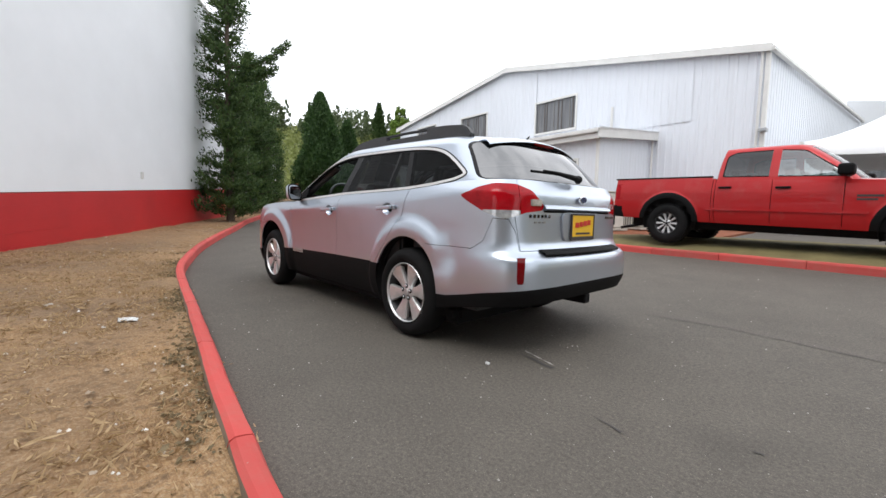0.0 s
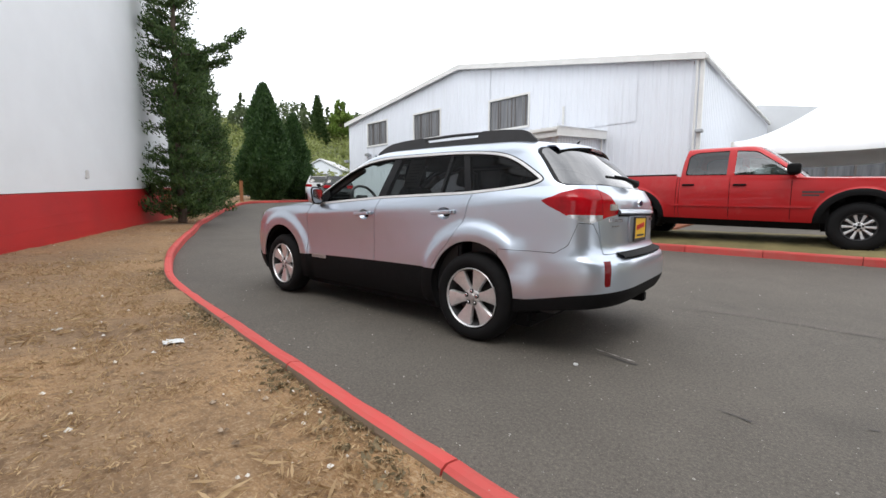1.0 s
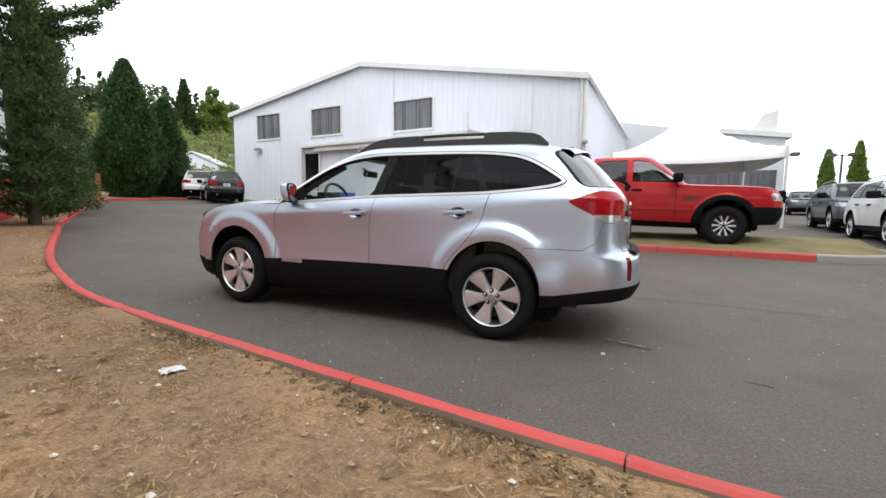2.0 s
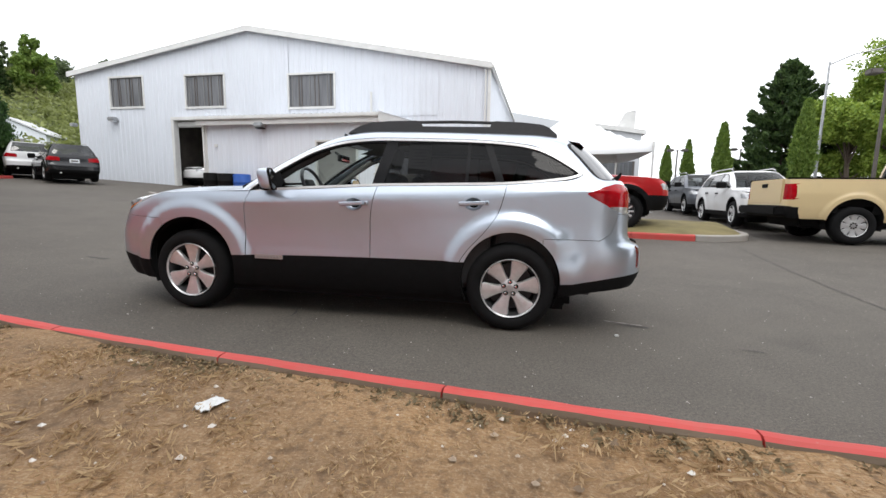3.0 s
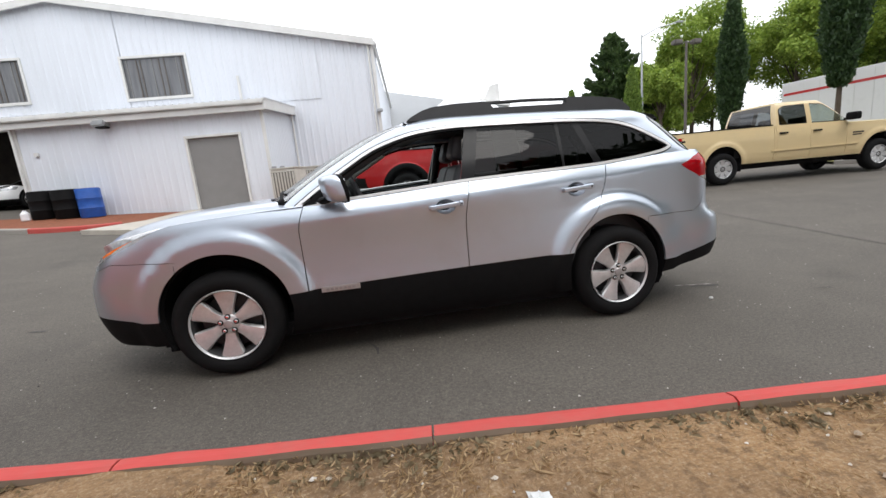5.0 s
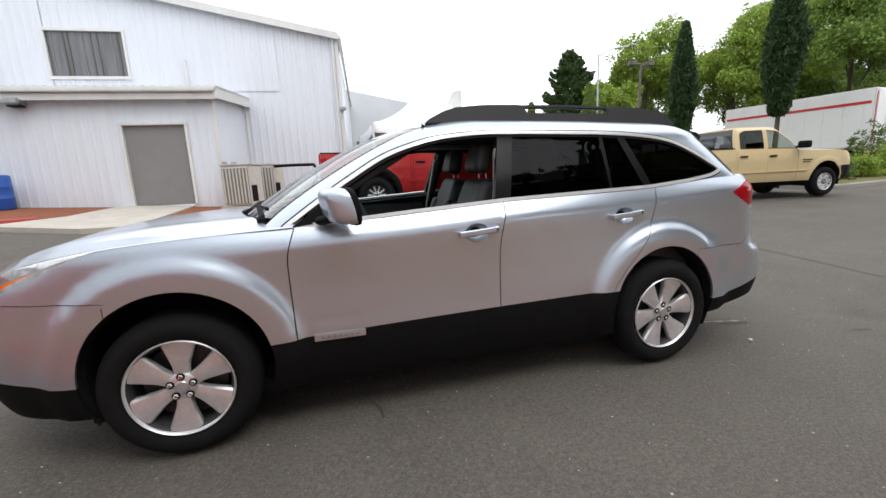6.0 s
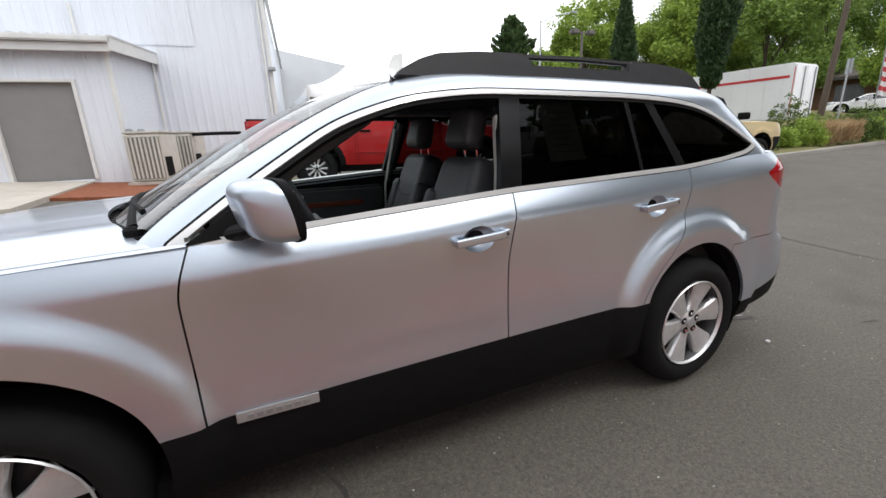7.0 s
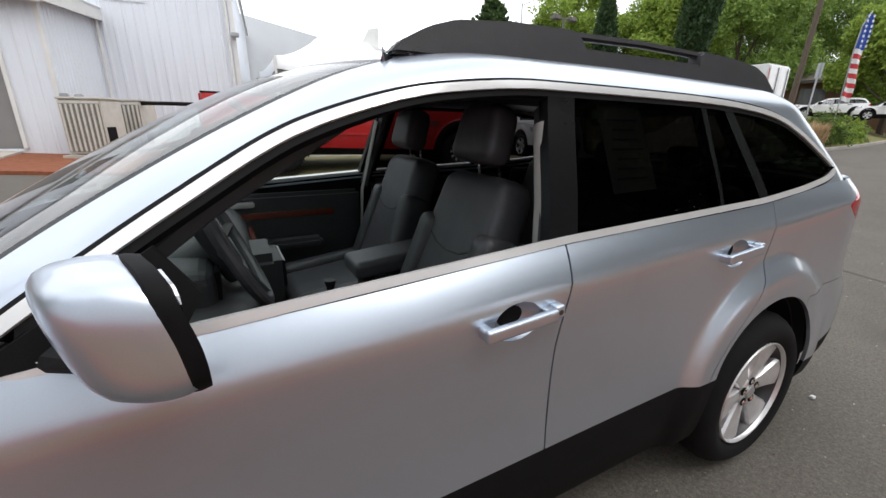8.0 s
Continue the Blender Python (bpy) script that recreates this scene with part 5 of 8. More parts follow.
    spec = {"windscreen": SCREEN, "screen_band": GLOSS_BLACK, "rear_glass": REAR_TINT, "rear_glass_band": GLOSS_BLACK, "front_window": CLEAR, "rear_window": TINT, "small_window": TINT, "quarter_window": TINT, "pillar_b": GLOSS_BLACK, "pillar_d": GLOSS_BLACK, "pillar_c": GLOSS_BLACK, "window_seal": BLACK, "outer_seal": BLACK, "chrome_strip": BRIGHT_TRIM, "roof_shell": SILVER}
    glassy = ("windscreen", "rear_glass", "front_window", "rear_window", "small_window", "quarter_window")
    for k, fs in got.items():
        whole = k in ("windscreen", "screen_band", "rear_glass", "rear_glass_band", "roof_shell")
        for mirror in ((2,) if whole else (0, 1)):
            if k == "front_window" and mirror == 0:
                continue
            b = panel(fs, mirror, 0.0 if k in glassy else 0.035 if k in ("roof_shell", "pillar_b", "pillar_c", "pillar_d") else 0.02)
            if k == "chrome_strip":
                bmesh.ops.translate(b, verts=b.verts, vec=(0, -0.006 if mirror == 0 else 0.006, 0.002))
            shell_part("pillar_trim" if k.startswith("pillar") else k, b, spec[k], car, {"rear_window": "dark privacy glass"}.get(k, ""))
    bm.free()
    wagon_fittings(car)
    wagon_cabin(car)
    return car


def side_y(x, z):
    """Half-width of the wagon's flank, flares included."""
    y = wagon_side(x, z)
    for cx, cz, r in WAGON["arches"]:
        q = math.hypot(x - cx, z - cz) - r
        s = min(1.0, max(0.0, 1 - (q - 0.085) / 0.085))
        y += WAGON["flare"] * s * s * (3 - 2 * s)
    return y


def tail_x(y, z):
    """Where the tail's skin stands at a place across it."""
    n = WAGON["nr"]
    return WAGON["xb"] + (WAGON["tail"](z) - WAGON["xb"]) * (1 - min(1.0, abs(y) / wagon_side(2.2, z)) ** n) ** (1 / n)


HANDLES = [(0.1, 0.957), (1.06, 0.987)]


def wagon_fittings(car):
    style = {"rim": 0.232, "spokes": 6, "w0": 0.03, "wm": 0.036, "w1": 0.047, "w2": 0.069, "turn": radians(28), "cone": 0.018, "dish": 0.034, "hub": 0.066, "nut_mat": CHROME, "nut_r": 0.05}
    for x, turn in ((-1.37, 28), (1.37, 10)):
        for s in (-1, 1):
            wheel(car, x, s * 0.79, 0.345, 0.345, 0.222, dict(style, turn=radians(turn)), s)
    # handles: a bowl in the door and a grip across it
    for s in (-1, 1):
        for hx, hz in HANDLES:
            h = new("door_handle")
            h.parent = car
            y0 = s * side_y(hx, hz)
            rows = []
            for i in range(9):
                r = i / 8
                ring = [(hx + 0.07 * r * math.cos(a * math.pi / 12), hz + 0.05 * r * math.sin(a * math.pi / 12)) for a in range(25)]
                rows.append([(px, s * (side_y(px, pz) - 0.045 * (1 - r ** 2.6)), pz) for px, pz in ring])
            shell_part("handle_cup", lattice(rows), SILVER, h)
            shell_part("grip", pad(0.2, 0.02, 0.031, 0.008, pose(hx - 0.01, y0 + s * 0.03, hz + 0.006, 0, -4, 0)), SILVER, h)
            for dx, dz in ((-0.098, 0.0), (0.078, 0.011)):
                shell_part("grip_foot", pad(0.026, 0.04, 0.026, 0.008, pose(hx + dx, y0 + s * 0.008, hz + dz, 0, -4, 0)), SILVER, h)
            shell_part("lock_cap", pad(0.03, 0.03, 0.034, 0.009, pose(hx + 0.106, y0 + s * 0.012, hz + 0.013, 0, -4, 0)), SILVER, h)
            part("key_slot", lathe([(0.002, 0.0), (0.007, 0.0), (0.007, 0.003)], 12, "y", m=Matrix.Translation((hx + 0.106, y0 + s * 0.0275, hz + 0.013))), INK, h)
    # door mirrors
    for s in (-1, 1):
        m = new("door_mirror")
        m.parent = car
        b = bmesh.new()
        bmesh.ops.create_uvsphere(b, u_segments=40, v_segments=24, radius=1)
        for v in b.verts:
            x, y, z = v.co
            e = 3.6
            k = (abs(x) ** e + abs(y) ** e + abs(z) ** e) ** (-1 / e)
            x, y, z = x * k, y * k, z * k
            z = max(z, -0.84)
            taper = 1 - 0.1 * max(0, -x)
            flat = min(x, 0.7)
            y *= s
            v.co = (-0.604 + flat * 0.07 - 0.02 * z + 0.03 * y, s * (0.945 + y * 0.082 * taper), 1.138 + z * 0.088 * taper - 0.006 * y)
        shell_part("housing", b, SILVER, m, angle=30)
        rim = lathe([(0.96, 0.0), (1.025, 0.004), (1.03, 0.012), (1.0, 0.026), (0.93, 0.024), (0.9, 0.012)], 40, "x")
        for v in rim.verts:
            c, d = v.co.y, v.co.z
            k = (abs(c) ** 3.3 + abs(d) ** 3.3) ** (-1 / 3.3) * math.hypot(c, d)
            v.co = (-0.572 + v.co.x - 0.019 * d + 0.03 * c, s * (0.945 + c * k * 0.0815), 1.138 + d * k * 0.0875)
        shell_part("housing_rim", rim, BLACK, m)
        g = prism(rounded([(0.878, 1.072), (1.01, 1.072), (1.01, 1.2), (0.88, 1.2)], 0.03), 0.004, "x", -0.552)
        for v in g.verts:
            v.co.x += 0.28 * (v.co.y - 0.94)
        if s > 0:
            part("mirror_glass", g, CHROME, m)
        else:
            bmesh.ops.scale(g, vec=(1, -1, 1), verts=g.verts)
            bmesh.ops.reverse_faces(g, faces=g.faces)
            part("mirror_glass", g, CHROME, m)
        shell_part("mirror_arm", tube([(-0.68, s * 0.84, 1.07), (-0.64, s * 0.9, 1.085), (-0.6, s * 0.95, 1.11)], [0.05, 0.04, 0.045], 12, flat=0.5), BLACK, m)
        b = prism([(-0.83, 1.045), (-0.55, 1.07), (-0.52, 1.12), (-0.58, 1.2)], 0.02, "y", 0)
        for v in b.verts:
            v.co.y = s * (WAGON_CABIN["half"](v.co.z) + (0.006 if v.co.y > 0.01 else -0.01))
        part("sail_panel", b, BLACK, m)
    # roof rails
    for s in (-1, 1):
        r = new("roof_rail")
        r.parent = car
        front = [(-0.08, 1.54), (-0.05, 1.57), (0.04, 1.616), (0.12, 1.64), (0.3, 1.656), (0.53, 1.66), (0.555, 1.65), (0.585, 1.608), (0.585, 1.55)]
        back = [(1.15, 1.55), (1.15, 1.607), (1.165, 1.648), (1.19, 1.658), (1.4, 1.65), (1.57, 1.632), (1.63, 1.608), (1.7, 1.545), (1.69, 1.51)]
        base = [(-0.04, 1.54), (0.0, 1.57), (0.3, 1.598), (0.58, 1.61), (1.16, 1.608), (1.5, 1.585), (1.69, 1.535), (1.67, 1.5), (0.8, 1.535)]
        bar = [(0.5, 1.634), (0.86, 1.64), (1.22, 1.632), (1.22, 1.655), (0.86, 1.664), (0.5, 1.658)]
        for nm, poly, d in (("front_foot", front, 0.05), ("rear_foot", back, 0.05), ("base_strip", base, 0.06), ("cross_bar", bar, 0.03)):
            b = prism(poly, d, "y", -d / 2, bev=0.008)
            for v in b.verts:
                v.co.y = s * (0.525 - v.co.y * 1.0) - s * 0.22 * (v.co.z - 1.52)
                v.co.z += 0.014
            bmesh.ops.recalc_face_normals(b, faces=b.faces)
            shell_part(nm, b, RAIL_PLASTIC, r, "matt black plastic" if nm == "front_foot" else "", 40)
    # tailgate spoiler, wiper, emblem, plate, step pad, hitch
    sp = new("roof_spoiler")
    sp.parent = car
    rows, under = [], []
    for k in range(33):
        y = -0.57 + 1.14 * k / 32
        f = (abs(y) / 0.57) ** 2
        z = 1.562 - 0.06 * f
        rows.append([(1.8, y, z + 0.006), (1.89 - 0.02 * f, y, z - 0.006), (1.972 - 0.07 * f, y, z - 0.034), (1.978 - 0.07 * f, y, z - 0.042)])
        under.append([(1.977 - 0.07 * f, y, z - 0.043), (1.966 - 0.07 * f, y, z - 0.056), (1.92 - 0.06 * f, y, z - 0.056)])
    shell_part("spoiler_top", lattice(rows), SILVER, sp)
    shell_part("spoiler_face", lattice(under), GLOSS_BLACK, sp, "gloss black underside")
    b = new_box(0.02, 0.26, 0.024, 1.966, 0, 1.497, 0.006)
    part("brake_lamp", b, LAMP_DEEP, sp, "dark red high brake lamp")
    w = new("rear_wiper")
    w.parent = car
    shell_part("wiper_arm", tube([(2.29, -0.02, 1.232), (2.3, -0.08, 1.24), (2.275, -0.28, 1.262), (2.25, -0.4, 1.27)], [0.024, 0.02, 0.012, 0.008], 10), BLACK, w)
    shell_part("wiper_blade", tube([(2.285, -0.1, 1.25), (2.26, -0.3, 1.258), (2.22, -0.5, 1.262)], 0.009, 8), BLACK, w)
    shell_part("wiper_hub", lathe([(0.03, 0), (0.03, 0.02), (0.02, 0.035)], 16, "x", m=Matrix.Translation((2.275, -0.01, 1.235))), BLACK, w)
    b = lathe([(0.05, 0.0), (0.048, 0.008), (0.04, 0.012)], 32, "x", m=Matrix.Translation((2.335, 0, 1.095)) @ Matrix.Diagonal((1, 1, 0.56, 1)))
    em = shell_part("oval_emblem", b, CHROME, car)
    part("emblem_field", lathe([(0.041, 0.0), (0.039, 0.0145)], 32, "x", m=Matrix.Translation((2.335, 0, 1.095)) @ Matrix.Diagonal((1, 1, 0.54, 1))), plain("emblem_blue", (0.06, 0.08, 0.16), 0.2, 0.6), em)
    rec = new("plate_recess")
    rec.parent = car
    b = prism(rounded([(-0.25, 0.8), (0.25, 0.8), (0.27, 1.0), (-0.27, 1.0)], 0.05), 0.016, "x", 2.327, bev=0.006)
    part("recess_frame", b, SILVER, rec)
    pl = part("dealer_plate", new_box(0.008, 0.305, 0.16, 2.349, 0, 0.825, 0.003), YELLOW, rec, "yellow dealer plate in a dark frame")
    fr = bmesh.new()
    for sy, sz, y, z in ((0.325, 0.012, 0, 0.982), (0.325, 0.024, 0, 0.806), (0.012, 0.17, -0.157, 0.82), (0.012, 0.17, 0.157, 0.82)):
        box(fr, 0.014, sy, sz, 2.35, y, z, 0.002)
    part("plate_frame", fr, INK, pl)
    for k, (y, ww) in enumerate(((-0.085, 0.05), (-0.03, 0.045), (0.025, 0.05), (0.08, 0.045))):
        part("red_bar", new_box(0.003, ww, 0.036, 2.355, y, 0.895 + 0.006 * k, 0.001), RED_INK, pl)
    part("caption_bar", new_box(0.003, 0.2, 0.014, 2.355, 0, 0.845, 0.001), INK, pl)
    bar = []
    for k in range(25):
        y = -0.46 + 0.92 * k / 24
        g = tail_x(y, 1.02)
        bar.append([(g, y, 1.04), (g + 0.018, y, 1.032), (g + 0.024, y, 1.014), (g + 0.012, y, 1.004), (g - 0.004, y, 1.002)])
    gar = shell_part("tailgate_garnish", lattice(bar), SILVER, car)
    # black tube that draws the shadow line beneath the garnish
    shell_part("garnish_shadow_strip", tube([(tail_x(y, 1.0), y, 0.997) for y in np.linspace(-0.45, 0.45, 13)], 0.009, 6), BLACK, gar)
    for y0, count, step, high, z, mat in ((-0.58, 6, 0.036, 0.022, 0.952, CHROME), (-0.53, 3, 0.04, 0.012, 0.917, GALV), (0.42, 5, 0.036, 0.02, 0.952, GREY_STEEL)):
        for k in range(count):
            y = y0 + step * k
            part("badge_bar", new_box(0.008, step * 0.72, high, tail_x(y, z) + 0.002, y, z, 0.002), mat, car)
    for s in (-1, 1):
        turn = math.degrees(math.atan2(tail_x(0.48, 1.03) - tail_x(0.57, 1.03), 0.09))
        m = Matrix.Translation((tail_x(0.525, 1.03) - 0.004, s * 0.525, 1.03)) @ Matrix.Rotation(radians(s * turn), 4, "Z")
        part("reversing_lens", new_box(0.02, 0.1, 0.042, 0, 0, 0, 0.004, m), LAMP_CLEAR, car, "clear ribbed lens in the red lamp")
    em.matrix_basis = rec.matrix_basis = Matrix.Translation((-0.016, 0.01, -0.008))
    pad_rows = []
    for k in range(25):
        y = -0.52 + 1.04 * k / 24
        c = 0.1 * (abs(y) / 0.75) ** 3
        pad_rows.append([(2.345 - c, y, 0.742), (2.352 - c, y, 0.746), (2.405 - c, y, 0.728), (2.414 - c, y, 0.717), (2.41 - c, y, 0.706)])
    shell_part("bumper_step_pad", lattice(pad_rows), BLACK, car)
    hit = bmesh.new()
    box(hit, 0.24, 0.075, 0.075, 2.28, 0.02, 0.33, 0.008)
    box(hit, 0.07, 0.9, 0.06, 2.12, 0, 0.31, 0.01)
    part("tow_hitch", hit, BLACK, car)
    for s in (-1, 1):
        pl = part("sill_plate", new_box(0.25, 0.008, 0.036, -0.645, s * (WAGON["wide"](0.49) + 0.005), 0.476, 0.002), SATIN, car, "brushed silver badge plate")
        for k in range(7):
            part("letter_bar", new_box(0.019, 0.004, 0.016, -0.73 + 0.028 * k, s * (WAGON["wide"](0.49) + 0.0105), 0.486, 0.001), GALV, pl)
    # cowl, wipers, grille
    sweep = lambda y: 0.2 * (abs(y) / 0.75) ** 2.2
    rows = []
    for k in range(33):
        y = -0.72 + 1.44 * k / 32
        c = sweep(y)
        rows.append([(-1.2 + c * 1.1, y, 1.075 - 0.03 * (y / 0.72) ** 2), (-1.165 + c * 1.05, y, 1.052), (-1.1 + c, y, 1.056), (-1.07 + c, y, 1.1)])
    cow = shell_part("cowl_panel", lattice(rows), BLACK, car)
    for k in range(26):
        y = -0.68 + 1.36 * k / 25
        part("cowl_slot", new_box(0.045, 0.02, 0.006, -1.13 + sweep(y), y, 1.055, 0.001), RAIL_PLASTIC, cow)
    for y0 in (-0.66, -0.04):
        wp = new("front_wiper")
        wp.parent = car
        arm = [(-1.12 + sweep(y0), y0, 1.075), (-1.09 + sweep(y0 + 0.12), y0 + 0.12, 1.11), (-1.065 + sweep(y0 + 0.4), y0 + 0.4, 1.13), (-1.05 + sweep(y0 + 0.52), y0 + 0.52, 1.14)]
        blade = [(-1.075 + sweep(y0 + 0.06), y0 + 0.06, 1.122), (-1.068 + sweep(y0 + 0.35), y0 + 0.35, 1.128), (-1.06 + sweep(y0 + 0.66), y0 + 0.66, 1.13)]
        shell_part("wiper_arm", tube(arm, [0.024, 0.016, 0.012, 0.008], 8), BLACK, wp)
        shell_part("wiper_blade", tube(smooth_line(blade, 0.05), 0.011, 6), BLACK, wp)
        shell_part("wiper_pivot", lathe([(0.004, 0.0), (0.028, 0.0), (0.028, 0.03), (0.018, 0.04), (0.004, 0.042)], 16, m=Matrix.Translation((-1.125 + sweep(y0), y0, 1.05))), BLACK, wp)
    g = part("grille", new_box(0.05, 0.9, 0.16, -2.26, 0, 0.6, 0.02), GLOSS_BLACK, car)
    for k in range(3):
        part("grille_bar", new_box(0.03, 0.86, 0.018, -2.285, 0, 0.625 + 0.045 * k, 0.004), CHROME, g)
    part("fog_lamp", new_box(0.02, 0.02, 0.02, -2.0, -0.6, 0.84), CHROME, car)
    shell_part("roof_aerial", tube([(1.72, 0, 1.53), (1.78, 0, 1.56), (1.83, 0, 1.6)], [0.02, 0.014, 0.004], 8), BLACK, car)


def tapered(bm, k, m):
    """Draws the top of a cushion in, then sets it in place."""
    top = max(v.co.z for v in bm.verts)
    for v in bm.verts:
        f = (v.co.z + top) / (2 * top)
        v.co.y *= 1 - k * f * f
        v.co.x += 0.02 * math.cos(v.co.y * 7) - 0.02
    bmesh.ops.transform(bm, matrix=m, verts=bm.verts)
    return bm


def seat(parent, x, y, name="front_seat"):
    s = new(name)
    s.parent, s.matrix_basis = parent, pose(x, y, 0.035)
    b = pad(0.52, 0.5, 0.15, 0.06, pose(0.02, 0, 0.56, 0, -7, 0))
    shell_part("cushion", b, LEATHER, s)
    for k in (-1, 1):
        shell_part("side_bolster", pad(0.5, 0.1, 0.14, 0.045, pose(0.02, k * 0.225, 0.6, 0, -7, 0)), LEATHER, s)
    shell_part("backrest", tapered(pad(0.15, 0.48, 0.64, 0.07), 0.26, pose(0.335, 0, 0.885, 0, 20, 0)), LEATHER, s)
    for k in (-1, 1):
        shell_part("back_bolster", pad(0.15, 0.1, 0.46, 0.048, pose(0.27, k * 0.2, 0.81, k * 4, 20, 0)), LEATHER, s)
    shell_part("headrest", tapered(pad(0.11, 0.24, 0.19, 0.05), 0.18, pose(0.405, 0, 1.325, 0, 14, 0)), LEATHER, s)
    for k in (-1, 1):
        part("headrest_post", tube([(0.435, k * 0.06, 1.13), (0.42, k * 0.06, 1.27)], 0.006), CHROME, s)
    part("seam_line", tube([(0.285, -0.17, 0.99), (0.272, -0.08, 0.955), (0.27, 0, 0.945), (0.272, 0.08, 0.955), (0.285, 0.17, 0.99)], 0.005, 6), CABIN_DARK, s)
    part("seat_base", new_box(0.45, 0.42, 0.2, 0.02, 0, 0.3, 0.02), CABIN_DARK, s)
    return s


def wagon_cabin(car):
    part("cabin_floor", new_box(2.9, 1.5, 0.05, 0.55, 0, 0.3, 0.01), CABIN_DARK, car)
    for s in (-1, 1):
        for nm, x0, x1 in (("door_trim", -0.82, 0.22), ("door_trim", 0.3, 1.2), ("boot_trim", 1.25, 1.8)):
            z1 = WAGON["top"]((x0 + x1) / 2) - 0.035
            d = part(nm, new_box(x1 - x0, 0.06, z1 - 0.34, (x0 + x1) / 2, s * (0.775 if nm == "door_trim" else 0.7), 0.33, 0.02), CABIN_DARK, car)
            if nm == "door_trim":
                part("wood_strip", new_box((x1 - x0) * 0.7, 0.012, 0.035, (x0 + x1) / 2, s * 0.743, z1 - 0.14, 0.004), WOODGRAIN, d)
                part("arm_rest", new_box((x1 - x0) * 0.55, 0.09, 0.05, (x0 + x1) / 2, s * 0.715, z1 - 0.3, 0.018), LEATHER, d)
                part("pull_handle", new_box(0.12, 0.02, 0.03, (x0 + x1) / 2 - 0.1, s * 0.74, z1 - 0.075, 0.006), SATIN, d)
    # headliner under the roof skin
    b = cabin(WAGON_CABIN, 60, 12)
    fs = [f for f in b.faces if f.calc_center_median().z > 1.47 and abs(f.calc_center_median().y) < 0.58 and -0.2 < f.calc_center_median().x < 1.85]
    h = panel(fs, 2)
    b.free()
    bmesh.ops.translate(h, verts=h.verts, vec=(0, 0, -0.055))
    shell_part("headliner", h, CABIN_DARK, car)
    dash = prism(rounded([(-1.0, 0.55), (-0.42, 0.55), (-0.36, 0.72), (-0.4, 0.93), (-0.48, 0.985), (-0.98, 1.02)], 0.05), 1.5, "y", -0.75)
    shell_part("dashboard", dash, CABIN_DARK, car)
    cl = part("instrument_hood", pad(0.22, 0.36, 0.14, 0.05, pose(-0.62, -0.38, 1.0)), CABIN_DARK, car)
    part("dial_face", new_box(0.01, 0.28, 0.09, -0.507, -0.38, 0.965, 0.003), GLOSS_BLACK, cl)
    part("centre_fascia", new_box(0.12, 0.26, 0.36, -0.38, 0, 0.6, 0.03), CABIN_DARK, car)
    part("radio_screen", new_box(0.012, 0.2, 0.1, -0.316, 0, 0.83, 0.004), GLOSS_BLACK, car)
    part("dash_wood_strip", new_box(0.02, 0.6, 0.04, -0.375, 0.42, 0.83, 0.006), WOODGRAIN, car)
    con = part("centre_console", new_box(1.0, 0.22, 0.26, 0.1, 0, 0.36, 0.03), CABIN_DARK, car)
    part("arm_rest_lid", pad(0.36, 0.19, 0.07, 0.028, pose(0.12, 0, 0.85, 0, -5, 0)), LEATHER, con)
    part("arm_rest_box", new_box(0.3, 0.17, 0.24, 0.14, 0, 0.6, 0.03), CABIN_DARK, con)
    shell_part("gear_lever", tube([(-0.12, 0, 0.62), (-0.14, 0, 0.74), (-0.14, 0, 0.79)], [0.012, 0.012, 0.024], 10), CABIN_DARK, con)
    # steering wheel
    st = new("steering_wheel")
    st.parent, st.matrix_basis = car, pose(-0.47, -0.38, 1.09, 0, 66, 0)
    ring = [(0.185 * math.cos(2 * math.pi * k / 40), 0.185 * math.sin(2 * math.pi * k / 40), 0) for k in range(41)]
    shell_part("rim", tube(ring, 0.0155, 10), LEATHER, st)
    shell_part("airbag_boss", pad(0.17, 0.15, 0.05, 0.024, pose(0, 0, -0.03)), CABIN_DARK, st)
    for a in (0, 90, 180, 270)[:3]:
        q = radians(a - 90)
        part("spoke", tube([(0.05 * math.cos(q), 0.05 * math.sin(q), -0.025), (0.18 * math.cos(q), 0.18 * math.sin(q), 0)], 0.014, 8), CABIN_DARK, st)
    shell_part("column", tube([(0, 0, -0.05), (0, 0, -0.3)], 0.045, 14), CABIN_DARK, st)
    seat(car, -0.09, -0.38)
    seat(car, -0.02, 0.38)
    rb = new("rear_bench")
    rb.parent = car
    shell_part("cushion", pad(0.5, 1.3, 0.16, 0.06, pose(1.0, 0, 0.56, 0, -6, 0)), LEATHER, rb)
    shell_part("backrest", pad(0.14, 1.3, 0.6, 0.055, pose(1.33, 0, 0.88, 0, 18, 0)), LEATHER, rb)
    for y in (-0.42, 0.0, 0.42):
        shell_part("headrest", pad(0.09, 0.25, 0.15, 0.04, pose(1.42, y, 1.24, 0, 10, 0)), LEATHER, rb)
    rv = new("rear_view_mirror")
    rv.parent = car
    shell_part("mirror_case", pad(0.04, 0.24, 0.07, 0.018, pose(-0.33, 0.0, 1.385)), CABIN_DARK, rv)
    part("mirror_face", new_box(0.004, 0.21, 0.05, -0.309, 0, 1.36, 0.002), CHROME, rv)
    part("mirror_stem", tube([(-0.34, 0, 1.4), (-0.42, 0, 1.45)], 0.012), CABIN_DARK, rv)
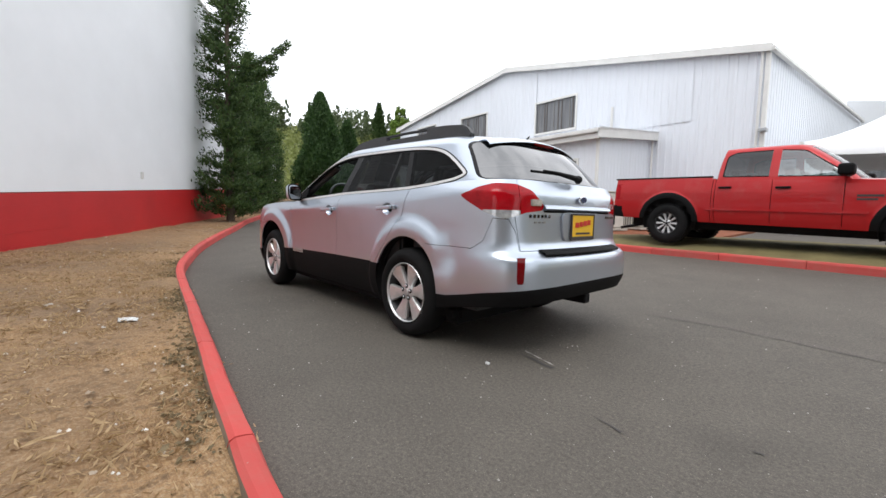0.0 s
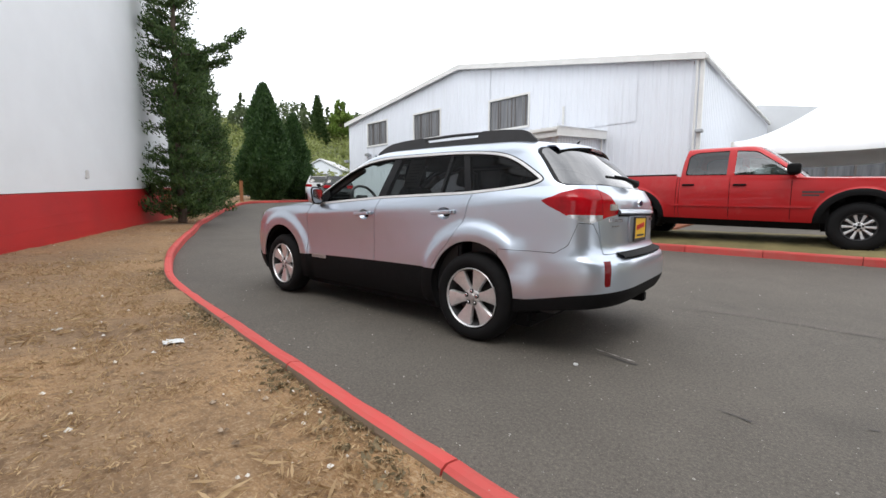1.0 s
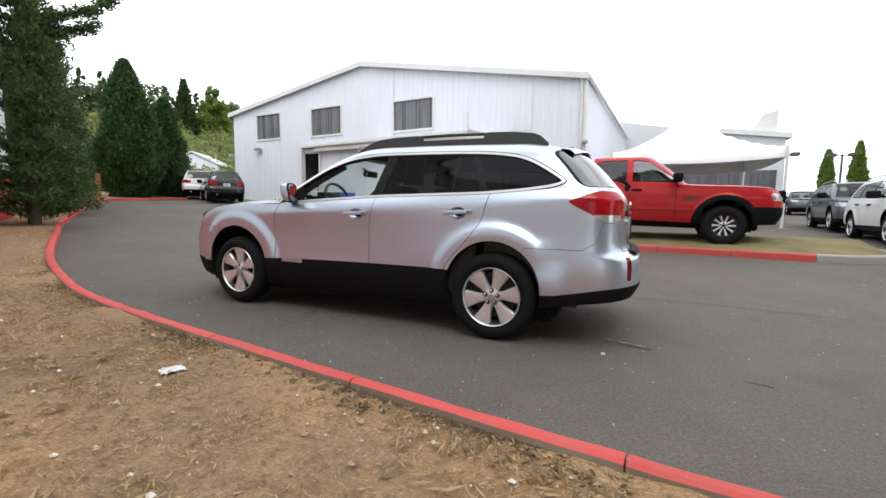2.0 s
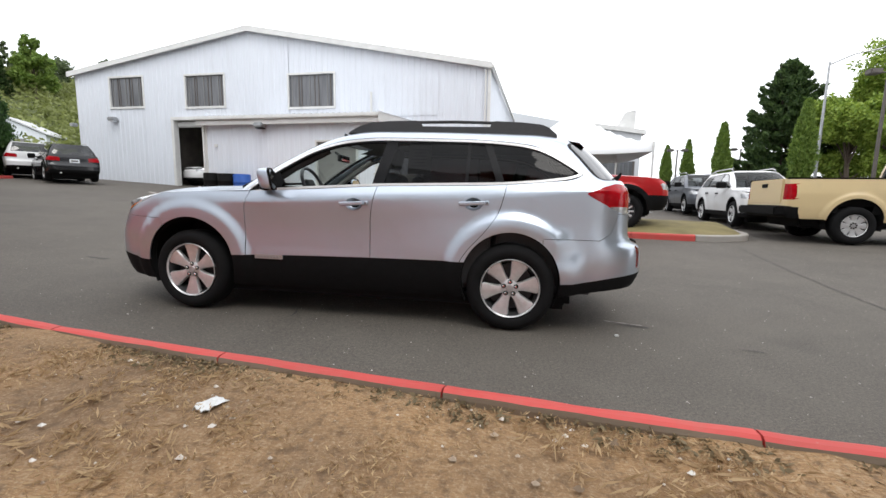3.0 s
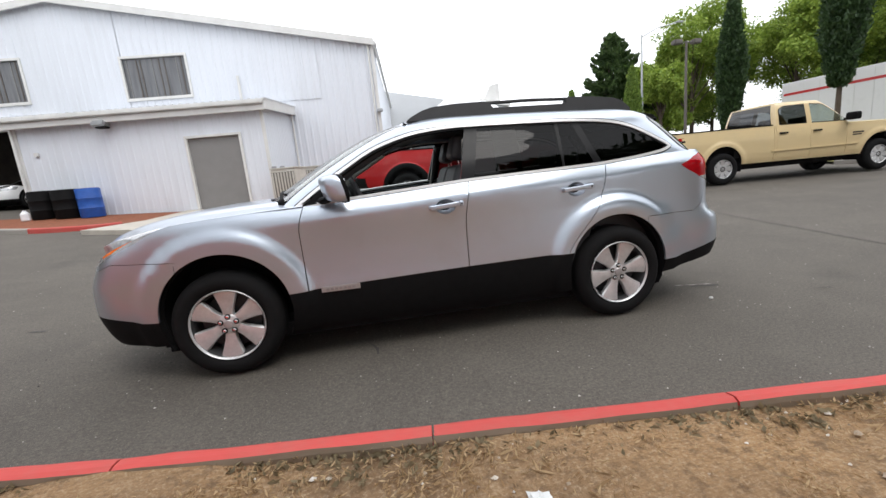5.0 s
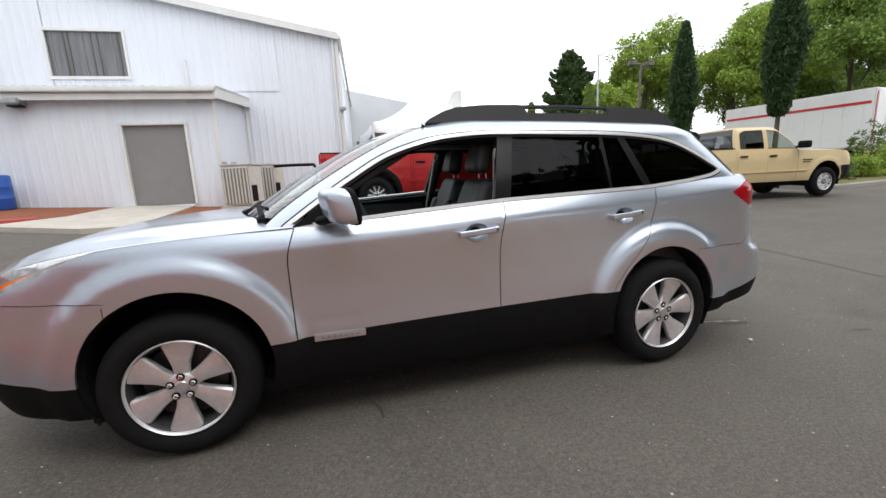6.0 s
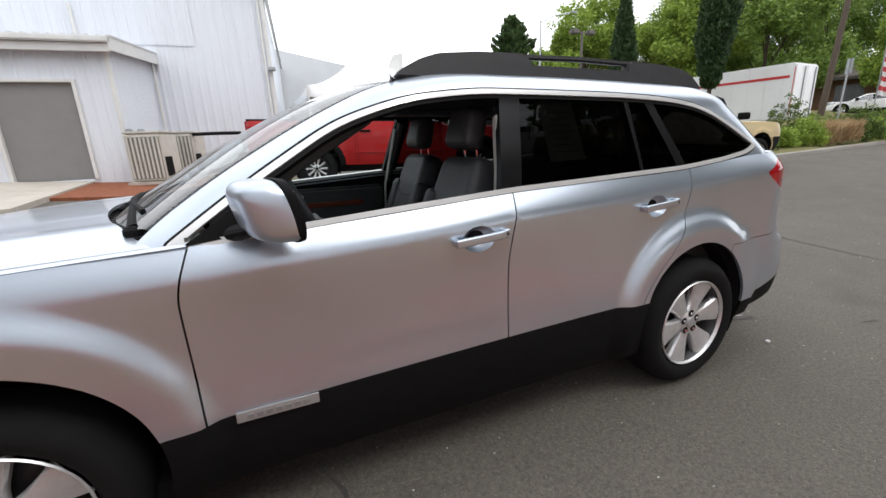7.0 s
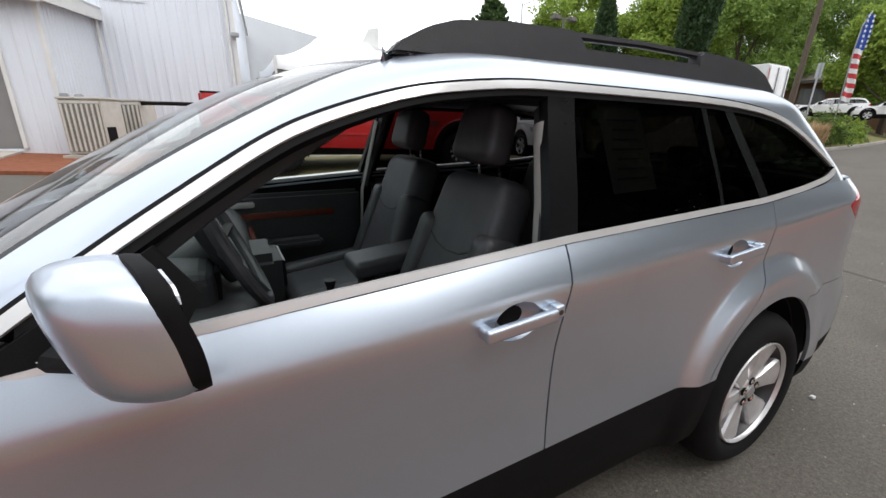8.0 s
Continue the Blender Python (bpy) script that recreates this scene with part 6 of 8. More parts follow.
    for s in (-1, 1):
        shell_part("seat_belt", tube([(0.3, s * 0.655, 1.4), (0.27, s * 0.72, 1.2), (0.24, s * 0.765, 1.02), (0.22, s * 0.76, 0.7)], 0.022, 8, flat=0.25), BELT, car)
        shell_part("pillar_lining", tube([(0.34, s * 0.63, 1.44), (0.3, s * 0.71, 1.25), (0.26, s * 0.775, 1.05)], 0.04, 8, flat=0.6), CABIN_DARK, car)
        shell_part("screen_pillar_lining", tube([(-0.78, s * 0.76, 1.05), (-0.5, s * 0.68, 1.25), (-0.22, s * 0.6, 1.41)], 0.035, 8), BELT if s > 0 else CABIN_DARK, car)
    b = bmesh.new()
    q = [b.verts.new(p) for p in ((0.51, -0.757, 1.212), (0.7, -0.756, 1.216), (0.69, -0.652, 1.462), (0.505, -0.652, 1.466))]
    b.faces.new(q)
    bmesh.ops.solidify(b, geom=b.faces[:], thickness=0.002)
    sh = part("window_sheet", b, PAPER, car, "white printed sales sheet behind glass")
    for k in range(7):
        z = 1.25 + 0.027 * k
        part("text_bar", new_box(0.13 - 0.02 * (k % 3), 0.002, 0.004, 0.6, -0.7605 + (z - 1.212) * 0.425, z), GALV, sh)


# ---------------------------------------------------------------- other vehicles
def vehicle(sp, paint, label, category, x, y, rz, name, cols=110, rows=20, ry=0.0):
    """A parked vehicle with its nose at local -x."""
    car = thing(name, label, category, x, y, height(x, y) + sp.get("raise", 0.0), rz, ry=ry)
    bm = hull(sp, cols, rows)
    arch = [lambda c, a=a: math.hypot(c.x - a[0], c.z - a[1]) - a[2] for a in sp["arches"]]
    for fn in arch:
        slit(bm, fn)
        slit(bm, lambda c, fn=fn: fn(c) - sp.get("lip_w", 0.02))
    slit(bm, lambda c: c.z - sp["black"](c.x))
    seams = [curve(s) for s in sp["seams"]]
    for s in seams:
        for o in (-0.005, 0.005):
            slit(bm, lambda c, s=s, o=o: c.x - s(c.z) + o)

    def q_of(c):
        return c.x + max(0.0, sp["corner"] - abs(c.y)) * (1 if c.x > 0 else -1)
    tl, hl = inside(sp["tail_lamp"]), inside(sp["head_lamp"])
    slit(bm, lambda c: tl(q_of(c), c.z) if c.x > 0 else 1)
    slit(bm, lambda c: hl(q_of(c), c.z) if c.x < 0 else 1)

    def sort(c):
        k = min(fn(c) for fn in arch)
        if k < 0:
            return None
        if k < sp.get("lip_w", 0.02):
            return "arch_lip_front" if c.x < 0 else "arch_lip_rear"
        if c.x > 0 and tl(q_of(c), c.z) < 0:
            return "tail_lamp"
        if c.x < 0 and hl(q_of(c), c.z) < 0:
            return "headlamp"
        if c.z < sp["black"](c.x):
            return "front_bumper" if c.x < sp["arches"][0][0] else "rear_bumper" if c.x > sp["arches"][1][0] else "rocker_panel"
        n = 0
        for s in seams:
            if abs(c.x - s(c.z)) < 0.005:
                return None
            n += c.x > s(c.z)
        return ("front_wing", "front_door", "rear_door", "rear_quarter", "load_bed", "tail_panel")[n]
    got = pieces(bm, sort)
    mats = {"tail_lamp": LAMP_RED, "headlamp": LAMP_CLEAR, "front_bumper": sp.get("bumper", BLACK), "rear_bumper": sp.get("bumper", BLACK), "rocker_panel": sp.get("rocker", BLACK), "arch_lip_front": sp.get("lip", BLACK), "arch_lip_rear": sp.get("lip", BLACK)}
    bm.normal_update()
    bm.faces.ensure_lookup_table()
    n0 = bm.faces[len(bm.faces) // 2].normal
    sg = 1 if n0.y < 0 else -1
    for k, fs in got.items():
        whole = k in ("front_bumper", "rear_bumper")
        for mirror in ((2,) if whole else (0, 1)):
            shell_part("arch_lip" if k.startswith("arch") else k, panel(fs, mirror, 0.02), mats.get(k, paint), car)
    bm.free()
    tub = dict(sp)
    tub["wide"] = lambda z: sp["wide"](z) - 0.05
    tub["nose"], tub["tail"], tub["flare"] = (lambda z: sp["nose"](z) + 0.06), (lambda z: sp["tail"](z) - 0.06), 0.0
    tub["top"] = lambda x: sp["top"](x) - 0.03
    bm = hull(tub, 40, 6)
    fs = [f for f in bm.faces if min(fn(f.calc_center_median()) for fn in arch) > -0.03]
    shell_part("inner_tub", panel(fs, 2), DARK, car)
    bm.free()
    part("chassis", new_box(sp["tail"](0.6) - sp["nose"](0.6) - 0.8, 1.45, 0.24, (sp["tail"](0.6) + sp["nose"](0.6)) / 2, 0, sp["low"](0) - 0.14, 0.03), DARK, car)
    # bonnet and any deck behind the cabin
    for nm, x0, x1 in sp["decks"]:
        rws = []
        for i in range(21):
            xx = x0 + (x1 - x0) * i / 20
            z = sp["top"](xx)
            w = sp["wide"](z)
            if xx < sp["xa"]:
                w *= max(0.02, 1 - min(1.0, (xx - sp["xa"]) / (sp["nose"](z) - sp["xa"])) ** sp["nf"]) ** (1 / sp["nf"])
            if xx > sp["xb"]:
                w *= max(0.02, 1 - min(1.0, (xx - sp["xb"]) / (sp["tail"](z) - sp["xb"])) ** sp["nr"]) ** (1 / sp["nr"])
            rws.append([(xx, w * s, z + sp["bulge"] * (1 - abs(s) ** 2.5)) for s in np.linspace(-1, 1, 17)])
        shell_part(nm, lattice(rws), paint, car)
    c = sp["cab"]
    bm = cabin(c, 120, 18, 6)
    dl = inside(rounded(sp["dlo"], 0.05))
    pil = [(curve(a), curve(b)) for a, b in sp["pillars"]]

    def scr(v):
        return max(abs(v.y) - (sp["scr_w"] - (v.z - c["z0"]) * sp["scr_t"]), v.z - c["z1"] + 0.02, c["z0"] + 0.08 - v.z)
    fns = [lambda v: dl(v.x, v.z)]
    for a, b in pil:
        fns += [lambda v, a=a: v.x - a(v.z), lambda v, b=b: v.x - b(v.z)]
    fns += [lambda v: scr(v) if v.x < c["mid"] else 1, lambda v: scr(v) if v.x > c["mid"] else 1, lambda v: dl(v.x, v.z) + 0.02]
    for fn in fns:
        slit(bm, fn)
    side_x0, side_x1 = min(p[0] for p in sp["dlo"]), max(p[0] for p in sp["dlo"])

    def sort2(v):
        if scr(v) < 0 and v.x < c["mid"] and abs(v.y) < sp["scr_w"] and dl(v.x, v.z) > 0 and v.x < c["front"](v.z) + c["df"] * 0.75:
            return "windscreen"
        if scr(v) < 0 and v.x > c["back"](min(v.z, c["z1"])) - c["db"] * 0.6 and v.z < c["z1"] - 0.02:
            return "rear_glass"
        k = dl(v.x, v.z)
        if k < 0:
            for i, (a, b) in enumerate(pil):
                if a(v.z) < v.x < b(v.z):
                    return "pillar"
            if k > -0.02:
                return "window_seal"
            return ("front_window", "rear_window", "quarter_window")[sum(v.x > b(v.z) for a, b in pil)]
        return "roof_shell"
    got = pieces(bm, sort2)
    for k, fs in got.items():
        whole = k in ("windscreen", "rear_glass", "roof_shell")
        g = CLEAR if k == "windscreen" else TRUCK_CLEAR if k == "front_window" else TRUCK_TINT
        for mirror in ((2,) if whole else (0, 1)):
            shell_part(k, panel(fs, mirror), paint if k == "roof_shell" else sp.get("pillar_mat", paint) if k == "pillar" else BLACK if k == "window_seal" else g, car)
    bm.free()
    part("cabin_lining", new_box(side_x1 - side_x0 - 0.3, 1.3, 0.1, (side_x0 + side_x1) / 2, 0, c["z0"] - 0.25, 0.02), CABIN_DARK, car)
    for yy in (-0.4, 0.4):
        for k in range(2):
            shell_part("seat_back", pad(0.14, 0.46, 0.62, 0.05, pose(side_x0 + 0.85 + 0.85 * k, yy, c["z0"] + 0.02, 0, 12, 0)), LEATHER, car)
    # wheels, handles, mirrors
    st = sp["wheel"]
    for ax, az, ar in sp["arches"]:
        for s in (-1, 1):
            wheel(car, ax, s * (sp["wide"](0.7) + sp["flare"] - st["w"] / 2 - 0.01), st["r"], st["r"], st["w"], st, s)
            b = bmesh.new()
            ring = []
            for k in range(19):
                a = radians(-20 + 220 * k / 18)
                ring.append([b.verts.new((ax + (ar + 0.004) * math.cos(a), s * yy, az + (ar + 0.004) * math.sin(a))) for yy in (0.5, sp["wide"](0.7) - 0.01)])
            for p, q in zip(ring, ring[1:]):
                b.faces.new((p[0], p[1], q[1], q[0]))
            b.faces.new([p[0] for p in ring])
            part("arch_liner", b, DARK, car)
    for s in (-1, 1):
        for hx, hz in sp["handles"]:
            part("door_handle", pad(0.22, 0.04, 0.04, 0.015, pose(hx, s * (sp["wide"](hz) + 0.02), hz)), sp.get("handle", BLACK), car)
        mx, mz = sp["mirror"]
        m = shell_part("door_mirror", pad(0.2, 0.26, 0.19, 0.06, pose(mx, s * (sp["wide"](mz - 0.1) + 0.16), mz)), sp.get("mirror_mat", BLACK), car)
        part("mirror_glass", new_box(0.006, 0.19, 0.15, mx + 0.081, s * (sp["wide"](mz - 0.1) + 0.16), mz - 0.075, 0.002), CHROME, m)
        part("mirror_arm", new_box(0.07, 0.16, 0.05, mx, s * (sp["wide"](mz - 0.1) + 0.01), mz - 0.08, 0.01), BLACK, m)
    return car


def pickup_spec(wb, wheel_style, lip, lip_w, bumper, rocker, raise_=0.0):
    fx, bx = -1.785, -1.785 + wb
    tail = bx + 1.27
    return {
        "nf": 4.5, "nr": 9.0, "xa": -2.05, "xb": tail - 0.25, "flare": 0.03, "flat": 0.06, "corner": 0.95, "raise": raise_,
        "nose": curve([(0.5, -2.76), (0.7, -2.84), (1.0, -2.82), (1.12, -2.76), (1.3, -2.58)]),
        "tail": curve([(0.5, tail - 0.05), (0.7, tail + 0.03), (0.8, tail), (1.4, tail - 0.03)]),
        "wide": curve([(0.45, 0.92), (0.6, 0.96), (0.8, 0.98), (1.05, 0.985), (1.15, 0.975), (1.3, 0.95), (1.4, 0.93)]),
        "low": curve([(-2.8, 0.48), (-2.2, 0.45), (-1.0, 0.46), (tail - 1.9, 0.48), (tail, 0.53)]),
        "top": curve([(-2.86, 1.1), (-2.6, 1.21), (-2.0, 1.25), (-1.2, 1.27), (-0.9, 1.285), (0.9, 1.32), (1.0, 1.33), (1.12, 1.37), (tail, 1.385)]),
        "arches": [(fx, 0.47, 0.5), (bx, 0.47, 0.5)],
        "black": curve([(-2.8, 0.83), (-2.25, 0.83), (-2.2, 0.5), (tail - 0.3, 0.52), (tail - 0.22, 0.76), (tail, 0.8)]),
        "seams": [[(0.4, -0.86), (1.4, -0.84)], [(0.4, 0.1), (1.4, 0.12)], [(0.4, 0.98), (0.8, 1.02), (1.4, 1.02)], [(0.4, 1.075), (1.4, 1.075)]],
        "tail_lamp": [(tail - 0.19, 0.93), (tail + 0.12, 0.93), (tail + 0.12, 1.27), (tail - 0.19, 1.27)],
        "head_lamp": [(-2.62, 0.97), (-2.54, 1.08), (-2.62, 1.12), (-3.1, 1.08), (-3.12, 0.95)],
        "decks": [("bonnet", -2.78, -0.7)], "bulge": 0.06,
        "dlo": [(-0.93, 1.33), (0.2, 1.36), (0.93, 1.37), (0.9, 1.78), (0.75, 1.85), (0.1, 1.86), (-0.28, 1.82)],
        "pillars": [([(1.2, 0.06), (1.9, 0.06)], [(1.2, 0.19), (1.9, 0.19)])],
        "scr_w": 0.85, "scr_t": 0.27,
        "cab": {"z0": 1.22, "z1": 1.92, "crown": 0.08, "mid": 0.3, "df": 0.3, "db": 0.1, "n_front": 3.0, "n_back": 5.0,
                "half": curve([(1.22, 0.945), (1.4, 0.915), (1.7, 0.84), (1.88, 0.78), (1.92, 0.74)]),
                "front": curve([(1.22, -1.2), (1.4, -1.0), (1.7, -0.66), (1.92, -0.36)]),
                "back": curve([(1.22, 1.06), (1.6, 1.03), (1.92, 0.97)])},
        "handles": [(-0.05, 1.16), (0.85, 1.17)], "mirror": (-0.86, 1.43), "wheel": wheel_style, "lip": lip, "lip_w": lip_w, "bumper": bumper, "rocker": rocker,
    }


def pickup_extras(car, sp, paint, tail):
    part("bed_floor", new_box(tail - 1.25, 1.7, 0.06, (tail + 1.1) / 2, 0, 0.8), DARK, car)
    for s in (-1, 1):
        part("bed_rail_cap", new_box(tail - 1.12, 0.09, 0.03, (tail + 1.08) / 2, s * 0.9, 1.375, 0.008), BLACK, car)
        part("bed_inner_wall", new_box(tail - 1.15, 0.03, 0.5, (tail + 1.08) / 2, s * 0.85, 0.85), DARK, car)
    part("bed_front_wall", new_box(0.05, 1.75, 0.5, 1.12, 0, 0.86), paint, car)
    part("tailgate", new_box(0.05, 1.55, 0.55, tail - 0.005, 0, 0.83, 0.015), paint, car)
    part("tailgate_handle", new_box(0.03, 0.25, 0.09, tail + 0.025, 0, 1.2, 0.01), BLACK, car)
    part("step_bumper", new_box(0.22, 1.85, 0.2, tail + 0.08, 0, 0.58, 0.03), BLACK, car)
    part("grille", new_box(0.08, 1.2, 0.3, -2.81, 0, 0.9, 0.03), BLACK, car)
    for k in range(2):
        part("grille_bar", new_box(0.04, 1.15 if k else 0.08, 0.06 if k else 0.28, -2.855, 0, 1.02 if k else 0.91, 0.01), BLACK, car)
    for s in (-1, 1):
        part("door_badge", new_box(0.3, 0.006, 0.035, -1.15, s * 0.988, 1.0, 0.001), INK, car)
        part("door_badge", new_box(0.24, 0.006, 0.03, -1.12, s * 0.988, 0.945, 0.001), INK, car)
        part("rocker_moulding", new_box(2.3, 0.03, 0.05, 0.0, s * 0.985, 0.72, 0.01), paint, car)


OFFROAD_WHEEL = {"rim": 0.235, "spokes": 10, "w0": 0.014, "w1": 0.018, "w2": 0.026, "r": 0.42, "w": 0.29, "mat": ALLOY, "lip": ALLOY_DARK, "cap": BLACK, "tread": True, "dish": 0.05, "hub": 0.08, "shoulder": 0.04}
STEELY = {"rim": 0.235, "spokes": 8, "w0": 0.04, "w1": 0.05, "w2": 0.07, "r": 0.4, "w": 0.27, "mat": ALLOY, "dish": 0.04, "hub": 0.1, "nuts": 8}
SUVW = {"rim": 0.24, "spokes": 5, "w0": 0.04, "w1": 0.045, "w2": 0.06, "r": 0.37, "w": 0.25, "mat": ALLOY, "dish": 0.03, "hub": 0.07}

wagon()

RED_SPEC = pickup_spec(3.68, OFFROAD_WHEEL, BLACK, 0.11, BLACK, RED_PAINT, 0.17)
near_f, near_r = Vector((4.32, 6.62, 0)), Vector((0.62, 6.92, 0))


def park(front, rear, half, wb_mid):
    """Centre and turn of a vehicle whose near wheels stand at two places, nose at local -x."""
    d = (front - rear).normalized()
    side = Vector((-d.y, d.x, 0))
    if side.y < 0:
        side = -side
    c = (front + rear) / 2 + side * half - d * wb_mid
    return c, math.degrees(math.atan2(-d.y, -d.x))


c, a = park(near_f, near_r, 0.88, 0.0)
red = vehicle(RED_SPEC, RED_PAINT, "bright red crew-cab pickup with black flares parked on grass", "pickup", c.x, c.y, a, "pickup_truck", 150, 26, -1.4)
pickup_extras(red, RED_SPEC, RED_PAINT, RED_SPEC["tail"](1.0))
for s in (-0.3, 0.3):
    part("bonnet_vent", new_box(0.3, 0.16, 0.03, -1.6, s, 1.295, 0.01), BLACK, red)
TAN_SPEC = pickup_spec(4.2, STEELY, TAN_PAINT, 0.025, BLACK, TAN_PAINT, 0.0)
c, a = park(Vector((12.82, 5.3, 0)), Vector((8.65, 5.84, 0)), 0.88, 0.0)
d = Vector((math.cos(radians(a)), math.sin(radians(a)), 0))
c = c + d * (1.785 - 2.1)
tan = vehicle(TAN_SPEC, TAN_PAINT, "cream tan crew-cab pickup with black step bumper", "pickup", c.x, c.y, a, "pickup_truck", cols=150, rows=26)
pickup_extras(tan, TAN_SPEC, TAN_PAINT, TAN_SPEC["tail"](1.0))


def suv_spec(h=1.72, length=4.8, belt=1.1, wheel_style=SUVW):
    n, t = -length / 2, length / 2
    return {
        "nf": 3.5, "nr": 5.0, "xa": n + 0.65, "xb": t - 0.4, "flare": 0.03, "flat": 0.07, "corner": 0.86,
        "nose": curve([(0.3, n + 0.08), (0.5, n), (0.8, n + 0.04), (1.0, n + 0.2), (1.1, n + 0.35)]),
        "tail": curve([(0.3, t - 0.1), (0.5, t), (0.7, t), (0.78, t - 0.07), (1.1, t - 0.1), (1.25, t - 0.14)]),
        "wide": curve([(0.25, 0.84), (0.4, 0.89), (0.7, 0.925), (0.9, 0.925), (1.02, 0.905), (1.12, 0.87), (1.25, 0.84)]),
        "low": curve([(n, 0.3), (0, 0.3), (t, 0.36)]),
        "top": curve([(n, 0.9), (n + 0.3, 1.0), (n + 1.1, belt - 0.04), (-0.6, belt), (0.6, belt + 0.03), (t, belt + 0.08)]),
        "arches": [(-1.42, 0.42, 0.42), (1.42, 0.42, 0.42)],
        "black": curve([(n, 0.42), (-1.9, 0.42), (-1.0, 0.44), (1.0, 0.44), (1.9, 0.42), (t, 0.5)]),
        "seams": [[(0.3, -0.95), (1.3, -0.9)], [(0.3, 0.15), (1.3, 0.2)], [(0.3, 1.0), (0.8, 1.15), (1.3, 1.25)]],
        "tail_lamp": [(t - 0.35, 0.9), (t + 0.28, 0.88), (t + 0.28, 1.05), (t - 0.15, 1.08)],
        "head_lamp": [(n + 0.45, 0.82), (n + 0.5, 0.95), (n - 0.3, 0.9), (n - 0.32, 0.78)],
        "decks": [("bonnet", n + 0.08, -0.85)], "bulge": 0.05,
        "dlo": [(-0.85, belt + 0.04), (0.2, belt + 0.07), (1.95, belt + 0.12), (1.8, h - 0.2), (1.5, h - 0.14), (0.2, h - 0.11), (-0.2, h - 0.16)],
        "pillars": [([(1.0, 0.16), (1.8, 0.16)], [(1.0, 0.26), (1.8, 0.26)]), ([(1.0, 1.2), (1.8, 1.1)], [(1.0, 1.32), (1.8, 1.2)])],
        "scr_w": 0.74, "scr_t": 0.3, "pillar_mat": BLACK,
        "cab": {"z0": belt - 0.04, "z1": h - 0.07, "crown": 0.07, "mid": 0.6, "df": 0.35, "db": 0.25, "n_front": 2.6, "n_back": 3.5,
                "half": curve([(belt - 0.04, 0.86), (belt + 0.2, 0.8), (h - 0.2, 0.7), (h - 0.07, 0.63)]),
                "front": curve([(belt - 0.04, -1.15), (belt + 0.2, -0.85), (h - 0.07, -0.3)]),
                "back": curve([(belt - 0.04, t - 0.1), (belt + 0.2, t - 0.2), (h - 0.07, t - 0.42)])},
        "handles": [(0.0, 0.98), (1.0, 1.0)], "mirror": (-0.68, belt + 0.12), "wheel": wheel_style, "lip": BLACK, "lip_w": 0.03,
    }


SUV = suv_spec()


def suv_extras(car, sp, paint, length=4.8):
    t = length / 2
    pl = part("plate_panel", new_box(0.02, 0.34, 0.16, t - 0.075, 0, 0.82, 0.004), WALL_WHITE, car)
    part("plate_bar", new_box(0.004, 0.24, 0.06, t - 0.062, 0, 0.87), INK, pl)
    for s in (-1, 1):
        part("roof_rail", tube([(-0.1, s * 0.56, 1.7), (0.1, s * 0.57, 1.76), (1.5, s * 0.57, 1.76), (1.75, s * 0.56, 1.7)], 0.018), SATIN, car)
    part("grille", new_box(0.05, 0.9, 0.22, -t + 0.06, 0, 0.72, 0.02), BLACK, car)
    part("exhaust_tip", tube([(t - 0.15, -0.5, 0.36), (t + 0.01, -0.5, 0.36)], 0.035, 12), ALLOY, car)


for paint, label, x, y, rz in (
    (WHITE_PAINT, "white off-road sport utility parked in a lot row", 9.05, 10.3, 81.4),
    (GREY_PAINT, "dark grey sport utility parked behind a white one", 9.75, 15.3, 82.0),
    (BLACK_PAINT, "black sport utility seen from behind near the shed", -19.9, 13.45, -30.5),
    (WHITE_PAINT, "white sport utility parked beside a black one", -23.8, 14.8, -33.0),
):
    v = vehicle(SUV, paint, label, "car", x, y, rz, "parked_suv")
    suv_extras(v, SUV, paint)
v = vehicle(suv_spec(1.5, 4.6, 0.98), RED_PAINT, "small red hatchback at the end of the drive", "car", -27.5, 14.6, -35, "parked_hatchback", cols=80, rows=14)
bay_at = shed_m @ Vector((-16.6, 2.7, 0))
v = vehicle(suv_spec(1.48, 4.6, 0.95), WHITE_PAINT, "white sedan parked inside the workshop bay", "car", bay_at.x, bay_at.y, 75, "workshop_car", cols=80, rows=14)
for paint, x, y, rz in ((GREY_PAINT, 13.2, 31, 80), (BLACK_PAINT, 16.2, 32, 80), (WHITE_PAINT, 19.5, 33, 82), (GREY_PAINT, 24.0, 27.0, 60), (WHITE_PAINT, 27.5, 25.0, 58), (BLACK_PAINT, 21.0, 29.0, 60)):
    v = vehicle(suv_spec(1.6, 4.7, 1.03), paint, "parked car in the far row of the lot", "car", x, y, rz, "lot_car", cols=60, rows=10)
    tagged(v, group="cars in the far row")
for paint, x, y, rz in ((WHITE_PAINT, 40.6, 13.7, -60), (WHITE_PAINT, 42.2, 10.6, -60)):
    v = vehicle(dict(suv_spec(1.5, 4.6, 0.98), **{"raise": 1.33}), paint, "white car before the low brown building", "car", x, y, rz, "street_car", cols=60, rows=10)
    tagged(v, group="cars before the brown building")


